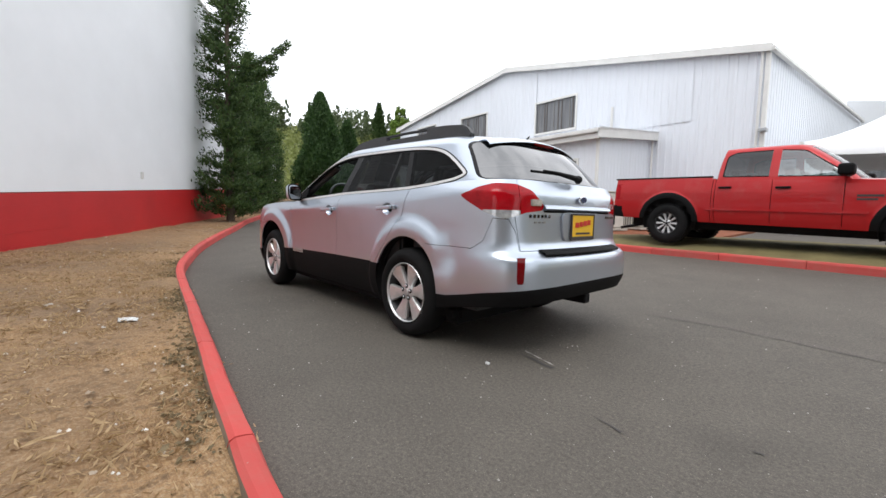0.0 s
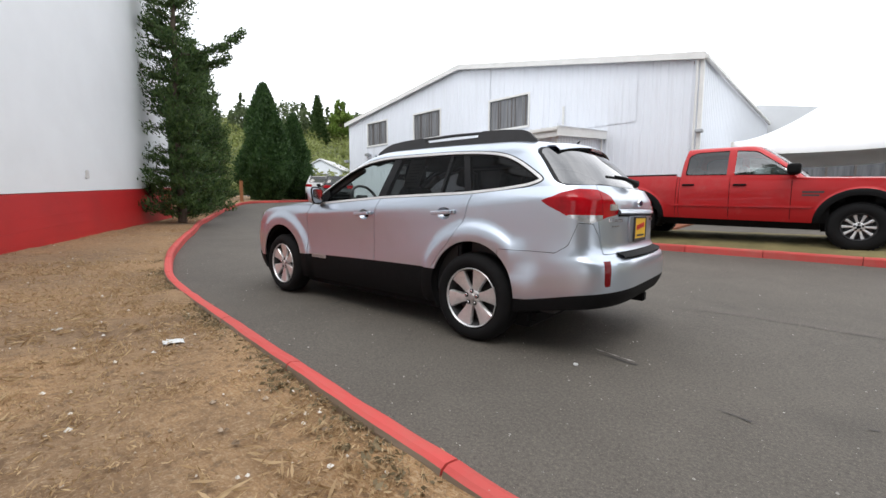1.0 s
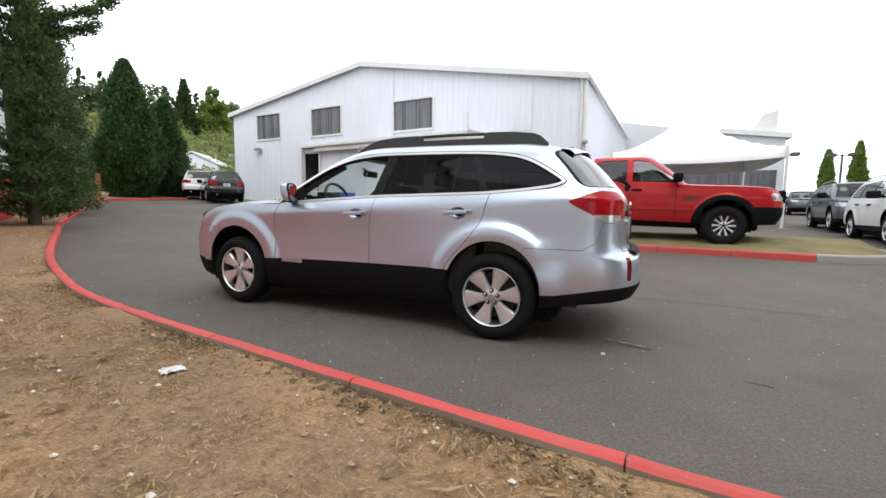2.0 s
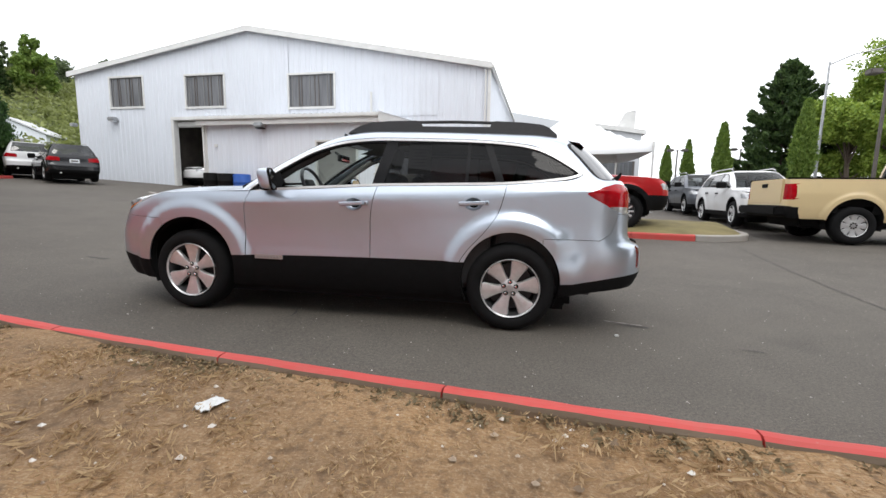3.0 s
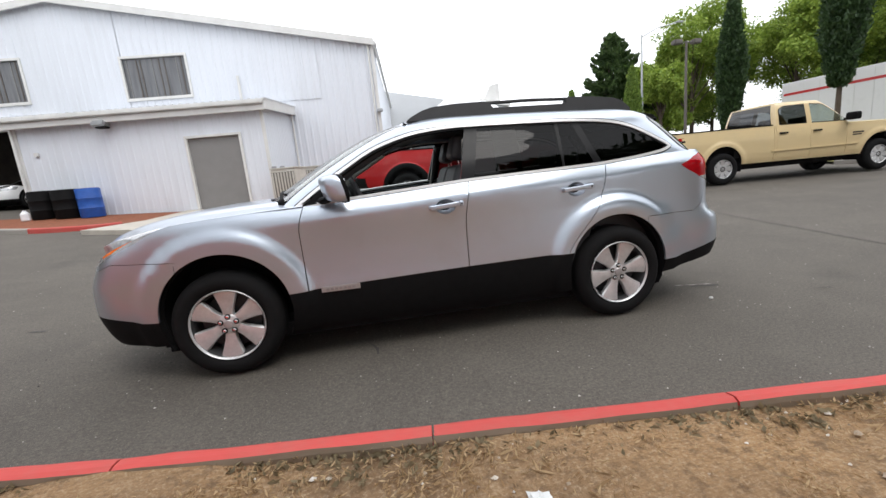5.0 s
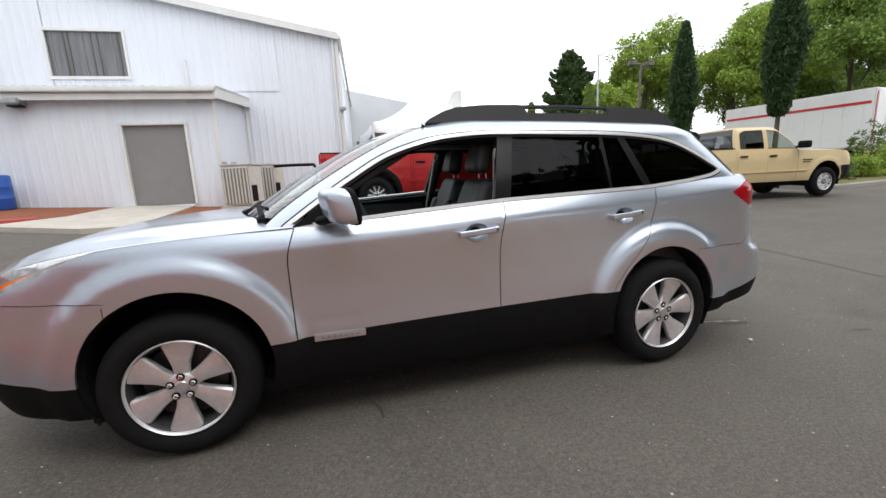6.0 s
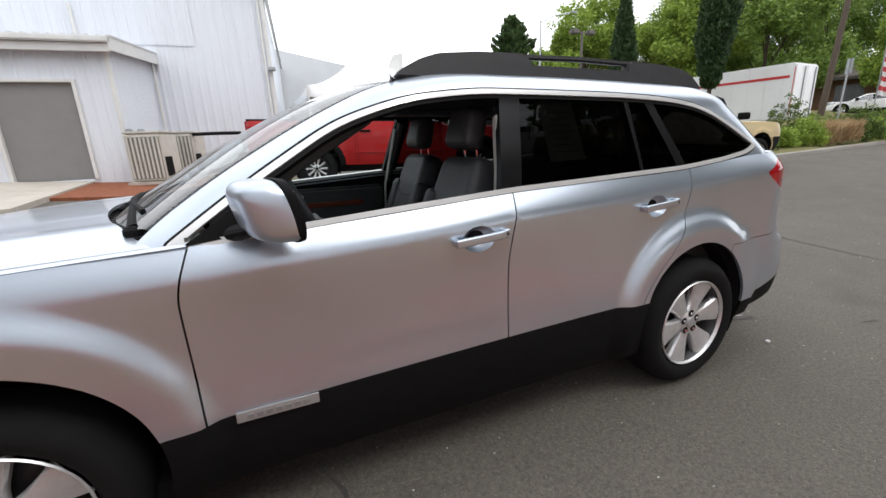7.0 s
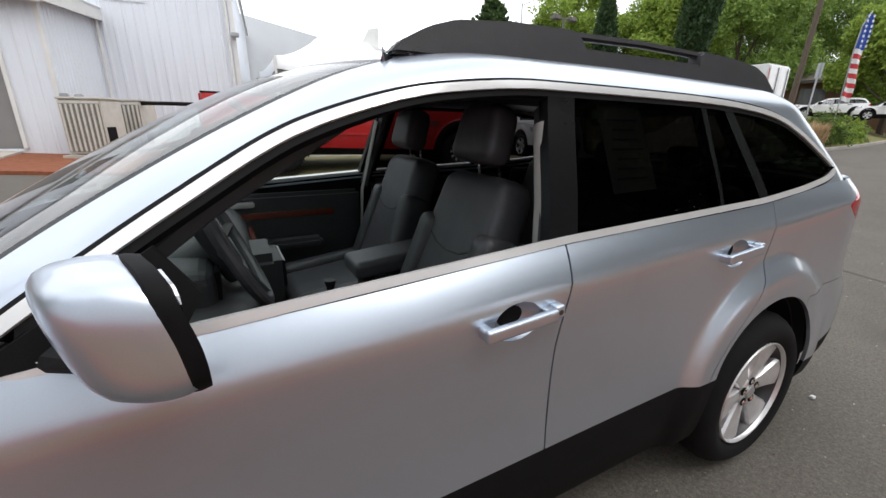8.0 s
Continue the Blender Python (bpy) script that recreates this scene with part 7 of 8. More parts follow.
# ---------------------------------------------------------------- plants
def leaf_mesh(name, centres, spread, per, size, mat, seed, aim=None, aspect=2.2, flat=1.0):
    """Many small leaf blades in clumps round the centres, as one mesh. aim: a direction for each clump, along which its blades lean."""
    rng = np.random.default_rng(seed)
    c = np.repeat(np.asarray(centres, float), per, 0)
    n = len(c)
    sp = np.repeat(np.broadcast_to(np.asarray(spread, float).reshape(-1, 1), (len(centres), 1)), per, 0)
    off = rng.normal(size=(n, 3))
    off /= np.linalg.norm(off, axis=1, keepdims=True)
    off *= rng.random((n, 1)) ** 0.45 * sp
    off[:, 2] *= flat
    p = c + off
    d = rng.normal(size=(n, 3))
    if aim is not None:
        d = d * 0.55 + np.repeat(np.asarray(aim, float), per, 0) * 1.2
    d /= np.linalg.norm(d, axis=1, keepdims=True)
    e = np.cross(d, rng.normal(size=(n, 3)))
    e /= np.linalg.norm(e, axis=1, keepdims=True)
    k = size * (0.6 + 0.8 * rng.random((n, 1)))
    a, b = d * k, e * k / aspect
    v = np.stack([p - a * 0.5, p + b * 0.5, p + a * 0.6, p - b * 0.5], 1).reshape(-1, 3)
    me = bpy.data.meshes.new(name)
    me.vertices.add(len(v))
    me.vertices.foreach_set("co", v.ravel())
    me.loops.add(4 * n)
    me.loops.foreach_set("vertex_index", np.arange(4 * n))
    me.polygons.add(n)
    me.polygons.foreach_set("loop_start", np.arange(0, 4 * n, 4))
    me.polygons.foreach_set("loop_total", np.full(n, 4))
    me.update(calc_edges=True)
    me.materials.append(mat)
    return me


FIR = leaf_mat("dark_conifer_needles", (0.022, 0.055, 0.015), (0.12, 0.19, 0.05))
CEDAR = leaf_mat("arborvitae_sprays", (0.02, 0.055, 0.014), (0.075, 0.145, 0.035))
MAPLE = leaf_mat("light_green_leaves", (0.16, 0.26, 0.035), (0.45, 0.55, 0.1))
MIDLEAF = leaf_mat("mid_green_leaves", (0.095, 0.17, 0.03), (0.3, 0.41, 0.08))
HORNBEAM = leaf_mat("columnar_tree_leaves", (0.02, 0.045, 0.016), (0.07, 0.13, 0.04))
BRUSH = leaf_mat("hillside_leaves", (0.15, 0.18, 0.05), (0.28, 0.31, 0.1))
STRAW = leaf_mat("dead_grass_blades", (0.34, 0.22, 0.11), (0.66, 0.5, 0.3), 0.9)
SHRUB = leaf_mat("shrub_leaves", (0.05, 0.09, 0.02), (0.2, 0.28, 0.05))
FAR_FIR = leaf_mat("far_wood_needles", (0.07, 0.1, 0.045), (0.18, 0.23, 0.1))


def fir(x, y, h, reach, seed, label, arm=None, base=0.0, dense=1.0, leaf=0.1, whorl=(5, 6, 7), gap=(0.17, 0.27), tuft=0.15, flat=1.0, lean=None):
    """An uneven conifer: limbs in whorls, each with tufts along it."""
    rng = random.Random(seed)
    z0 = height(x, y) + base
    t = thing("conifer_tree", label, "tree", x, y, z0)
    lean = rng.uniform(-0.02, 0.02) if lean is None else lean
    trunk = [(lean * k * k, 0.01 * math.sin(k), h * k / 8) for k in range(9)]
    shell_part("trunk", tube(trunk, [0.115 * (1 - k / 8.6) + 0.012 for k in range(9)], 10), BARK, t)
    cs, aim, sp = [], [], []
    z = 0.25
    limbs = bmesh.new()
    while z < h - 0.2:
        f = z / h
        for k in range(rng.choice(whorl)):
            a = rng.uniform(0, 2 * math.pi)
            ln = reach * (1 - f) ** 0.72 * rng.uniform(0.55, 1.12) + 0.16
            up = rng.uniform(-0.05, 0.42) + 0.35 * f
            tip = (math.cos(a) * ln, math.sin(a) * ln, z + ln * up)
            tube([(0, 0, z), (tip[0] * 0.5, tip[1] * 0.5, z + ln * up * 0.35), tip], [0.022, 0.014, 0.004], 4, limbs)
            m = max(2, int(ln / 0.15 * dense))
            for j in range(m):
                u = 0.22 + 0.8 * (j + rng.random() * 0.6) / m
                w = 0.1 * ln * math.sin(u * 9 + a)
                cs.append((tip[0] * u - w * math.sin(a), tip[1] * u + w * math.cos(a), z + ln * up * u * u + rng.uniform(-0.03, 0.06)))
                aim.append((math.cos(a) * 0.5, math.sin(a) * 0.5, 0.6))
                sp.append((tuft + 0.07 * rng.random()) * (0.75 + 0.5 * u))
        z += rng.uniform(*gap)
    if arm:
        for az, ln, zz, rise in arm:
            a = radians(az)
            pts = [(0, 0, zz), (math.cos(a) * ln * 0.5, math.sin(a) * ln * 0.5, zz + rise * 0.25), (math.cos(a) * ln, math.sin(a) * ln, zz + rise)]
            tube(pts, [0.04, 0.025, 0.008], 6, limbs)
            for j in range(30):
                u = 0.25 + 0.78 * j / 29
                cs.append((math.cos(a) * ln * u + rng.uniform(-0.06, 0.06), math.sin(a) * ln * u + rng.uniform(-0.06, 0.06), zz + rise * u * u + rng.uniform(-0.04, 0.14)))
                aim.append((math.cos(a) * 0.6, math.sin(a) * 0.6, 0.6))
                sp.append(0.17)
    part("branchwork", limbs, BARK, t)
    me = leaf_mesh("crown", cs, np.array(sp), 38, leaf, FIR, seed, aim, 2.6, flat)
    ob = new("crown", me)
    ob.parent = t
    return t


def cone_tree(x, y, h, r, seed, label, n=2600, mat=None, waist=0.3, name="arborvitae_tree", leaf=0.16, foot=0.0, per=14):
    """A dense, narrow evergreen or columnar tree with an uneven skin of sprays."""
    rng = np.random.default_rng(seed)
    t = thing(name, label, "tree", x, y, height(x, y) + 0.05)
    shell_part("trunk", tube([(0, 0, -0.05), (0.02, 0, h * 0.4), (0, 0.02, h * 0.85)], [0.13, 0.09, 0.02], 8), BARK, t)
    f = rng.random(n) ** 1.15
    prof = np.minimum(1.0, (f + 0.06) / waist) ** 0.6 * np.clip((1 - f) / (1 - waist), 0, 1) ** 0.75
    prof = np.where(f < waist, np.maximum(prof, 0.8 * (f / waist + 0.15).clip(0, 1) ** 0.5), prof)
    a = rng.random(n) * 2 * np.pi
    lump = 1 + 0.13 * np.sin(3 * a + 9 * f) + 0.1 * np.sin(7 * a - 17 * f) + 0.08 * rng.normal(size=n)
    q = r * prof * lump * (1 - 0.35 * rng.random(n) ** 2.5)
    cs = np.stack([q * np.cos(a), q * np.sin(a), foot + f * (h - foot)], 1)
    aim = np.stack([np.cos(a) * 0.5, np.sin(a) * 0.5, np.full(n, 0.9)], 1)
    ob = new("crown", leaf_mesh("crown", cs, 0.16 + 0.06 * r, per, leaf, mat or CEDAR, seed, aim, 2.2))
    ob.parent = t
    return t


def broad_tree(x, y, h, r, seed, label, mat, n=420, leaf=0.3, per=26, name="broadleaf_tree", trunk=0.25):
    """A spreading tree: trunk, limbs and a crown of many leaf clumps with gaps."""
    rng = np.random.default_rng(seed)
    t = thing(name, label, "tree", x, y, height(x, y))
    shell_part("trunk", tube([(0, 0, -0.1), (0.1, 0.05, h * 0.25), (0, 0.1, h * 0.5), (0.1, 0, h * 0.8)], [trunk, trunk * 0.75, trunk * 0.5, 0.04], 9), BARK, t)
    blobs = []
    limbs = bmesh.new()
    for k in range(14):
        a, f = rng.random() * 6.28, 0.3 + 0.66 * rng.random()
        w = r * (0.35 + 0.6 * math.sin(math.pi * min(1, (f - 0.12)) ** 0.8)) * (0.5 + 0.5 * rng.random())
        c = np.array([w * math.cos(a), w * math.sin(a), h * f])
        blobs.append((c, r * (0.3 + 0.22 * rng.random())))
        tube([(0, 0, h * f * 0.5), tuple(c * (0.6, 0.6, 0.85)), tuple(c)], [0.07, 0.045, 0.015], 5, limbs)
    part("branchwork", limbs, BARK, t)
    cs = []
    for k in range(n):
        c, q = blobs[rng.integers(len(blobs))]
        d = rng.normal(size=3)
        d /= np.linalg.norm(d)
        cs.append(c + d * q * (0.55 + 0.5 * rng.random()) * (1, 1, 0.85))
    ob = new("crown", leaf_mesh("crown", np.array(cs), r * 0.11 + 0.1, per, leaf, mat, seed, None, 1.7))
    ob.parent = t
    return t


def bush(x, y, r, h, seed, label, mat=None, leaf=0.09, lift=0.1):
    rng = np.random.default_rng(seed)
    t = thing("shrub", label, "shrub", x, y, height(x, y) + lift)
    d = rng.normal(size=(170, 3))
    d /= np.linalg.norm(d, axis=1, keepdims=True)
    d[:, 2] = np.abs(d[:, 2])
    lump = 1 + 0.2 * np.sin(4 * d[:, :1] * 3 + 2 * d[:, 1:2] * 5)
    cs = d * lump * (r, r, h) * (0.6 + 0.4 * rng.random((170, 1)))
    stems = bmesh.new()
    for k in range(7):
        tube([(0, 0, -0.1), tuple(cs[k] * 0.5), tuple(cs[k])], [0.02, 0.012, 0.004], 5, stems)
    part("stems", stems, BARK, t)
    ob = new("foliage", leaf_mesh("foliage", cs, 0.14, 22, leaf, mat or SHRUB, seed, None, 1.8))
    ob.parent = t
    return t


fir(-10.3, 1.08, 9.2, 0.92, 5, "tall ragged dark green conifer with a long limb", [(60, 1.75, 4.7, 0.75), (75, 1.3, 4.3, 0.55)], 0.12, 1.15, 0.1, (5, 6), (0.22, 0.34), 0.2, 0.65)
fir(-14.5, 3.0, 6.6, 1.35, 8, "smaller ragged conifer behind the tall one", None, 0.12)
fir(-16.8, 4.2, 6.9, 1.3, 11, "dark conifer in the row along the drive", None, 0.12)
cone_tree(-23.6, 10.6, 7.5, 1.6, 21, "dense dark green arborvitae cone by the kerb", 4200)
cone_tree(-24.3, 13.1, 6.0, 1.15, 22, "narrower dense arborvitae at the end of the drive", 3200)
cone_tree(-25.2, 6.6, 6.6, 1.5, 23, "arborvitae behind the row of conifers", 3200)
cone_tree(-20.0, 4.4, 6.0, 1.3, 24, "arborvitae between the conifers", 2800)


def hillside():
    """The wooded slope behind the drive."""
    rng = np.random.default_rng(44)
    xs, rows = np.linspace(40, 100, 37), []
    bm = bmesh.new()
    for b in xs:
        row = []
        for k in range(14):
            d = 42 + 11 * k
            a = radians(b)
            z = 2 + 0.55 * max(0.0, d - 52) ** 0.85 + 1.2 * noise.noise((b * 0.2, k * 0.4, 5.0))
            row.append(bm.verts.new((-d * math.sin(a), d * math.cos(a), z)))
        rows.append(row)
    for p, q in zip(rows, rows[1:]):
        for k in range(13):
            bm.faces.new((p[k], p[k + 1], q[k + 1], q[k]))
    ob = new("hillside", mesh_from("hillside", bm, HILL, True))
    tagged(ob, "brushy green hillside behind the lot", "hillside", kind="structure")
    cs, sp = [], []
    for k in range(1500):
        b, d = radians(40 + 60 * rng.random()), 46 + 90 * rng.random() ** 1.3
        z = 2 + 0.55 * max(0.0, d - 52) ** 0.85
        cs.append((-d * math.sin(b), d * math.cos(b), z + 0.6 + 1.8 * rng.random() ** 2))
        sp.append(1.0 + 1.2 * rng.random())
    ob = new("hillside_brush", leaf_mesh("hillside_brush", cs, np.array(sp), 46, 0.5, BRUSH, 45, None, 1.5))
    tagged(ob, "pale green brush covering the far slope", "bushes", kind="stuff")
    cs, sp, ai = [], [], []
    for k in range(80):
        b, d = radians(40 + 60 * rng.random()), 100 + 45 * rng.random()
        z = 2 + 0.55 * (d - 52) ** 0.85
        h = 5 + 5 * rng.random()
        x, y = -d * math.sin(b), d * math.cos(b)
        if k % 3:
            for j in range(26):
                f = j / 25
                q = h * 0.17 * (1 - f) + 0.2
                a = rng.random() * 6.28
                cs.append((x + q * math.cos(a), y + q * math.sin(a), z + h * f))
                sp.append(0.8 * (1.2 - f))
        else:
            for j in range(34):
                v = rng.normal(size=3)
                v /= np.linalg.norm(v)
                cs.append((x + v[0] * h * 0.3, y + v[1] * h * 0.3, z + h * 0.55 + v[2] * h * 0.38))
                sp.append(1.3)
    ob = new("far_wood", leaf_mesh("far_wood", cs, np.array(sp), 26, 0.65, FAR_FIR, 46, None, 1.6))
    tagged(ob, "dark conifers and leafy trees on the ridge", "trees", kind="stuff")


hillside()
ridge = broad_tree(-77, 57, 10.0, 2.9, 201, "round dark leafy tree on the ridge", MIDLEAF, 420, 0.5, 24)
ridge.matrix_basis = pose(-77, 57, 15.5)
ridge = broad_tree(-86, 62, 8.0, 2.6, 202, "pale leafy tree on the ridge", BRUSH, 360, 0.5, 24)
ridge.matrix_basis = pose(-86, 62, 16.0)
fir(-80.5, 53.2, 11.5, 2.6, 203, "dark conifer on the ridge", None, 15.5 - height(-80.5, 53.2), 0.4, 0.45)
# trees beyond the lot
for i, (x, y, h, r, lab, m) in enumerate((
    (34.0, 36.0, 13.8, 4.6, "light green leafy street tree beyond the lot", MAPLE), (28.8, 34.0, 7.6, 2.6, "low yellow-green tree beside the lot lamp", MAPLE), (41.0, 31.0, 13.6, 4.5, "tall light green leafy tree beyond the lot", MAPLE),
    (44.0, 27.0, 12.5, 4.9, "tall light green leafy tree in a row", MAPLE), (43.5, 22.5, 14.5, 4.8, "mid green leafy tree in a row", MIDLEAF), (50.0, 32.0, 17.0, 5.5, "mid green leafy tree behind the low building", MIDLEAF), (61.0, 30.5, 18.0, 6.5, "tall dark tree behind the low building", MIDLEAF), (70.0, 27.0, 18.0, 6.5, "tall dark tree behind the low building", MIDLEAF),
    (43.0, 43.0, 12.0, 5.5, "dark leafy tree behind the row", MIDLEAF), (52.0, 35.0, 14.0, 6.0, "dark leafy tree behind the row", MIDLEAF), (44.0, 11.4, 10.0, 3.2, "light green tree beside a striped banner", MAPLE), (62.0, 26.0, 18.0, 7.0, "dark leafy tree behind the low building", MIDLEAF))):
    broad_tree(x, y, h, r, 60 + i, lab, m, 1000, 0.25, 44)
fir(27.0, 39.0, 12.4, 5.0, 91, "broad dark conifer beyond the lot", None, 0, 0.55, 0.34)
cone_tree(20.8, 17.9, 8.6, 0.62, 92, "tall dark green columnar tree in the lot", 2600, HORNBEAM, 0.5, "columnar_tree", 0.17, 1.3)
cone_tree(21.3, 12.6, 9.4, 0.72, 93, "dark green columnar tree with a bare foot", 2600, HORNBEAM, 0.5, "columnar_tree", 0.17, 3.0)
cone_tree(22.6, 29.5, 7.2, 0.65, 94, "lighter columnar tree at the lot's edge", 1800, MIDLEAF, 0.4, "columnar_tree", 0.2, 0.8)
cone_tree(19.2, 33.6, 6.2, 0.55, 95, "slim columnar tree far in the lot", 1200, MIDLEAF, 0.4, "columnar_tree", 0.22, 0.8)
cone_tree(23.0, 49.3, 6.5, 0.6, 96, "slim columnar tree far in the lot", 1200, MIDLEAF, 0.4, "columnar_tree", 0.22, 0.8)
cone_tree(20.9, 50.0, 5.9, 0.55, 97, "slim columnar tree far in the lot", 1000, MIDLEAF, 0.4, "columnar_tree", 0.22, 0.8)

# ---- planter along the street with shrubs
plant_pts = smooth_line([(14.6, 7.6, 0), (15.1, 6.7, 0), (16.2, 6.45, 0), (22, 7.05, 0), (30, 7.9, 0), (42, 9.8, 0), (60, 12.5, 0)], 0.1)
p_side = 1 if side_of(plant_pts, 80).y > 0 else -1
planter_kerb = thing("planter_kerb", "grey concrete kerb round a planted bed", "kerb", kind="structure")
pj = list(range(0, len(plant_pts) - 20, 20)) + [len(plant_pts) - 1]
for a, b in zip(pj, pj[1:]):
    kerb_stone(plant_pts, a, b, p_side, 0.16, 0.15, GREY_KERB, planter_kerb)
bank("planter_soil", [p + side_of(plant_pts, i) * p_side * 0.15 for i, p in enumerate(plant_pts)][::4], lambda i, p: (p.x + 0.5, p.y + 15.0), lambda t, x, y: 0.1 + 0.5 * t + 1.4 * ease(t * 2.6) * ease((x - 26) / 9), plain("planter_soil_and_grass", (0.16, 0.15, 0.05), 0.95, var=0.4, scale=1.5, bumpy=0.8, grain=40), "bark soil and rough grass in a planted bed", rows=12, rough=0.05)
for i, (x, y, r, h, lab, m) in enumerate((
    (16.2, 7.75, 0.85, 0.85, "light green shrub in the planted bed", MAPLE), (18.2, 8.4, 0.8, 0.8, "mid green shrub in the planted bed", SHRUB), (23.6, 10.0, 1.1, 2.1, "dark green rounded shrub in the planted bed", SHRUB),
    (20.2, 8.5, 0.7, 0.8, "yellow-green shrub in the planted bed", MAPLE), (21.6, 8.2, 0.8, 1.15, "bright yellow-green shrub in the planted bed", MAPLE), (26.8, 8.3, 0.95, 1.35, "dark green shrub in the planted bed", SHRUB), (25.4, 9.6, 0.9, 1.2, "mid green shrub in the planted bed", MIDLEAF),
    (19.4, 9.8, 0.9, 0.8, "mid green shrub in the planted bed", SHRUB), (29.4, 8.7, 1.0, 1.2, "yellow-green shrub in the planted bed", MAPLE), (29.8, 10.0, 1.3, 1.7, "dark green shrub in the planted bed", SHRUB), (32.5, 9.6, 1.1, 1.2, "mid green shrub in the planted bed", MIDLEAF))):
    bush(x, y, r, h, 120 + i, lab, m, lift=0.2)


def grass_tuft(x, y, r, h, seed):
    rng = np.random.default_rng(seed)
    t = thing("ornamental_grass", "tuft of dry tan ornamental grass in the planted bed", "grass", x, y, height(x, y) + 0.15, group="grass tufts")
    a, q = rng.random(90) * 6.28, rng.random(90) ** 0.6
    cs = np.stack([r * q * np.cos(a), r * q * np.sin(a), h * (0.25 + 0.5 * rng.random(90))], 1)
    aim = np.stack([np.cos(a) * 0.5 * q, np.sin(a) * 0.5 * q, np.full(90, 1.4)], 1)
    ob = new("blades", leaf_mesh("blades", cs, 0.12, 7, 0.5 * h, STRAW, seed, aim, 14.0))
    ob.parent = t
    return t


for i, (x, y) in enumerate(((22.7, 7.9), (23.3, 8.2), (23.9, 7.9), (24.5, 8.3), (25.1, 8.1))):
    grass_tuft(x, y, 0.4, 1.05, 150 + i)

# tall trees behind the block wall and along the drive, which the wagon's windows mirror
for i, (x, y, h, r) in enumerate(((9.5, -11.5, 12.0, 4.8), (14.0, -10.8, 12.5, 4.8), (18.5, -10.2, 12.0, 4.8), (23.5, -9.4, 13.0, 5.0), (29.0, -8.6, 12.5, 5.0), (35.0, -8.0, 13.0, 5.0), (2.0, -17.5, 16.0, 5.0))):
    broad_tree(x, y, h, r, 160 + i, "tall dark leafy tree behind the drive", HORNBEAM, 900, 0.42, 30)
# unseen filler shrubs below these trees, added to darken the wagon's rear flank
for i, (x, y) in enumerate(((8.5, -8.6), (11.0, -8.2), (13.6, -8.0), (16.4, -7.8), (19.4, -7.4), (22.6, -7.0), (26.0, -6.6))):
    bush(x, y, 1.7, 2.4, 180 + i, "dense dark shrub along the far side of the drive", HORNBEAM, 0.2, 0.0)


# ---------------------------------------------------------------- fixtures and clutter
def in_shed(u, v):
    p = shed_m @ Vector((u, v, 0))
    return p.x, p.y


AC_COIL = plain("dusty_coil_fins", (0.23, 0.225, 0.2), 0.7, 0.3, 0.3, 20)


def condenser(u, v, turn):
    x, y = in_shed(u, v)
    z = height(x, y) + 0.07
    c = thing("condenser_unit", "beige outdoor air conditioner with a louvred grille", "air conditioner", x, y, z, math.degrees(SHED_TH) + turn, group="condensers")
    part("pad", new_box(1.05, 1.05, 0.08, 0, 0, 0, 0.01), CONCRETE, c)
    part("cabinet", new_box(0.86, 0.86, 1.2, 0, 0, 0.1, 0.03), AC_BEIGE, c)
    for k in range(8):
        part("slat", new_box(0.045, 0.03, 1.04, -0.36 + 0.103 * k, -0.445, 0.16, 0.006), AC_BEIGE, c)
    part("coil", new_box(0.8, 0.012, 1.06, 0, -0.4315, 0.15), AC_COIL, c)
    part("top_cover", new_box(0.9, 0.9, 0.05, 0, 0, 1.3, 0.015), AC_BEIGE, c)
    part("service_panel", new_box(0.012, 0.36, 0.5, 0.437, -0.2, 0.2, 0.004), BLACK, c)
    return c


condenser(-3.2, -4.75, -14)
condenser(-2.75, -3.2, -14)


def pipe_run():
    p = thing("pipe_run", "black insulated refrigerant pipes on a stand", "pipes")
    pts = [(-3.6, -0.3, 1.75), (-2.6, -3.3, 1.78), (-1.3, -4.5, 1.76), (-1.0, -4.6, 1.7), (-0.98, -4.6, 1.2), (-1.5, -4.9, 0.85), (-2.4, -5.2, 0.62)]
    part("upper_pipe", tube([shed_m @ Vector(q) for q in smooth_line(pts[:5], 0.15)], 0.05, 10), BLACK, p)
    part("lower_pipe", tube([shed_m @ Vector(q) for q in smooth_line(pts[4:], 0.15)], 0.045, 10), BLACK, p)
    for u, v in ((-1.0, -4.6), (-2.6, -3.4)):
        x, y = in_shed(u, v)
        part("stand", tube([(x, y, height(x, y)), (x, y, 1.75)], 0.03), GALV, p)
    return p


pipe_run()
for u in (-3.72, -3.45):
    x, y = in_shed(u, -4.5)
    t = thing("meter_pipe", "grey electrical conduit and meter box on the wall", "meter", x, y, height(x, y))
    part("conduit", tube([(0, 0, 0), (0, 0, 1.35)], 0.04), GALV, t)
    part("meter_box", new_box(0.16, 0.14, 0.28, 0, 0, 1.2, 0.02), GALV, t)


def drum(u, v, mat, label, r=0.3, h=0.9):
    x, y = in_shed(u, v)
    d = thing("drum", label, "barrel", x, y, height(x, y) + 0.08, group="drums by the annex")
    shell_part("shell", lathe([(r * 0.95, 0.0), (r, 0.03), (r, h * 0.3), (r * 1.04, h * 0.33), (r, h * 0.36), (r, h * 0.64), (r * 1.04, h * 0.67), (r, h * 0.7), (r, h - 0.03), (r * 0.97, h)], 28), mat, d)
    part("lid", lathe([(r * 0.9, h - 0.005), (r * 0.9, h + 0.012), (r * 0.8, h + 0.014)], 28), mat, d)
    return d


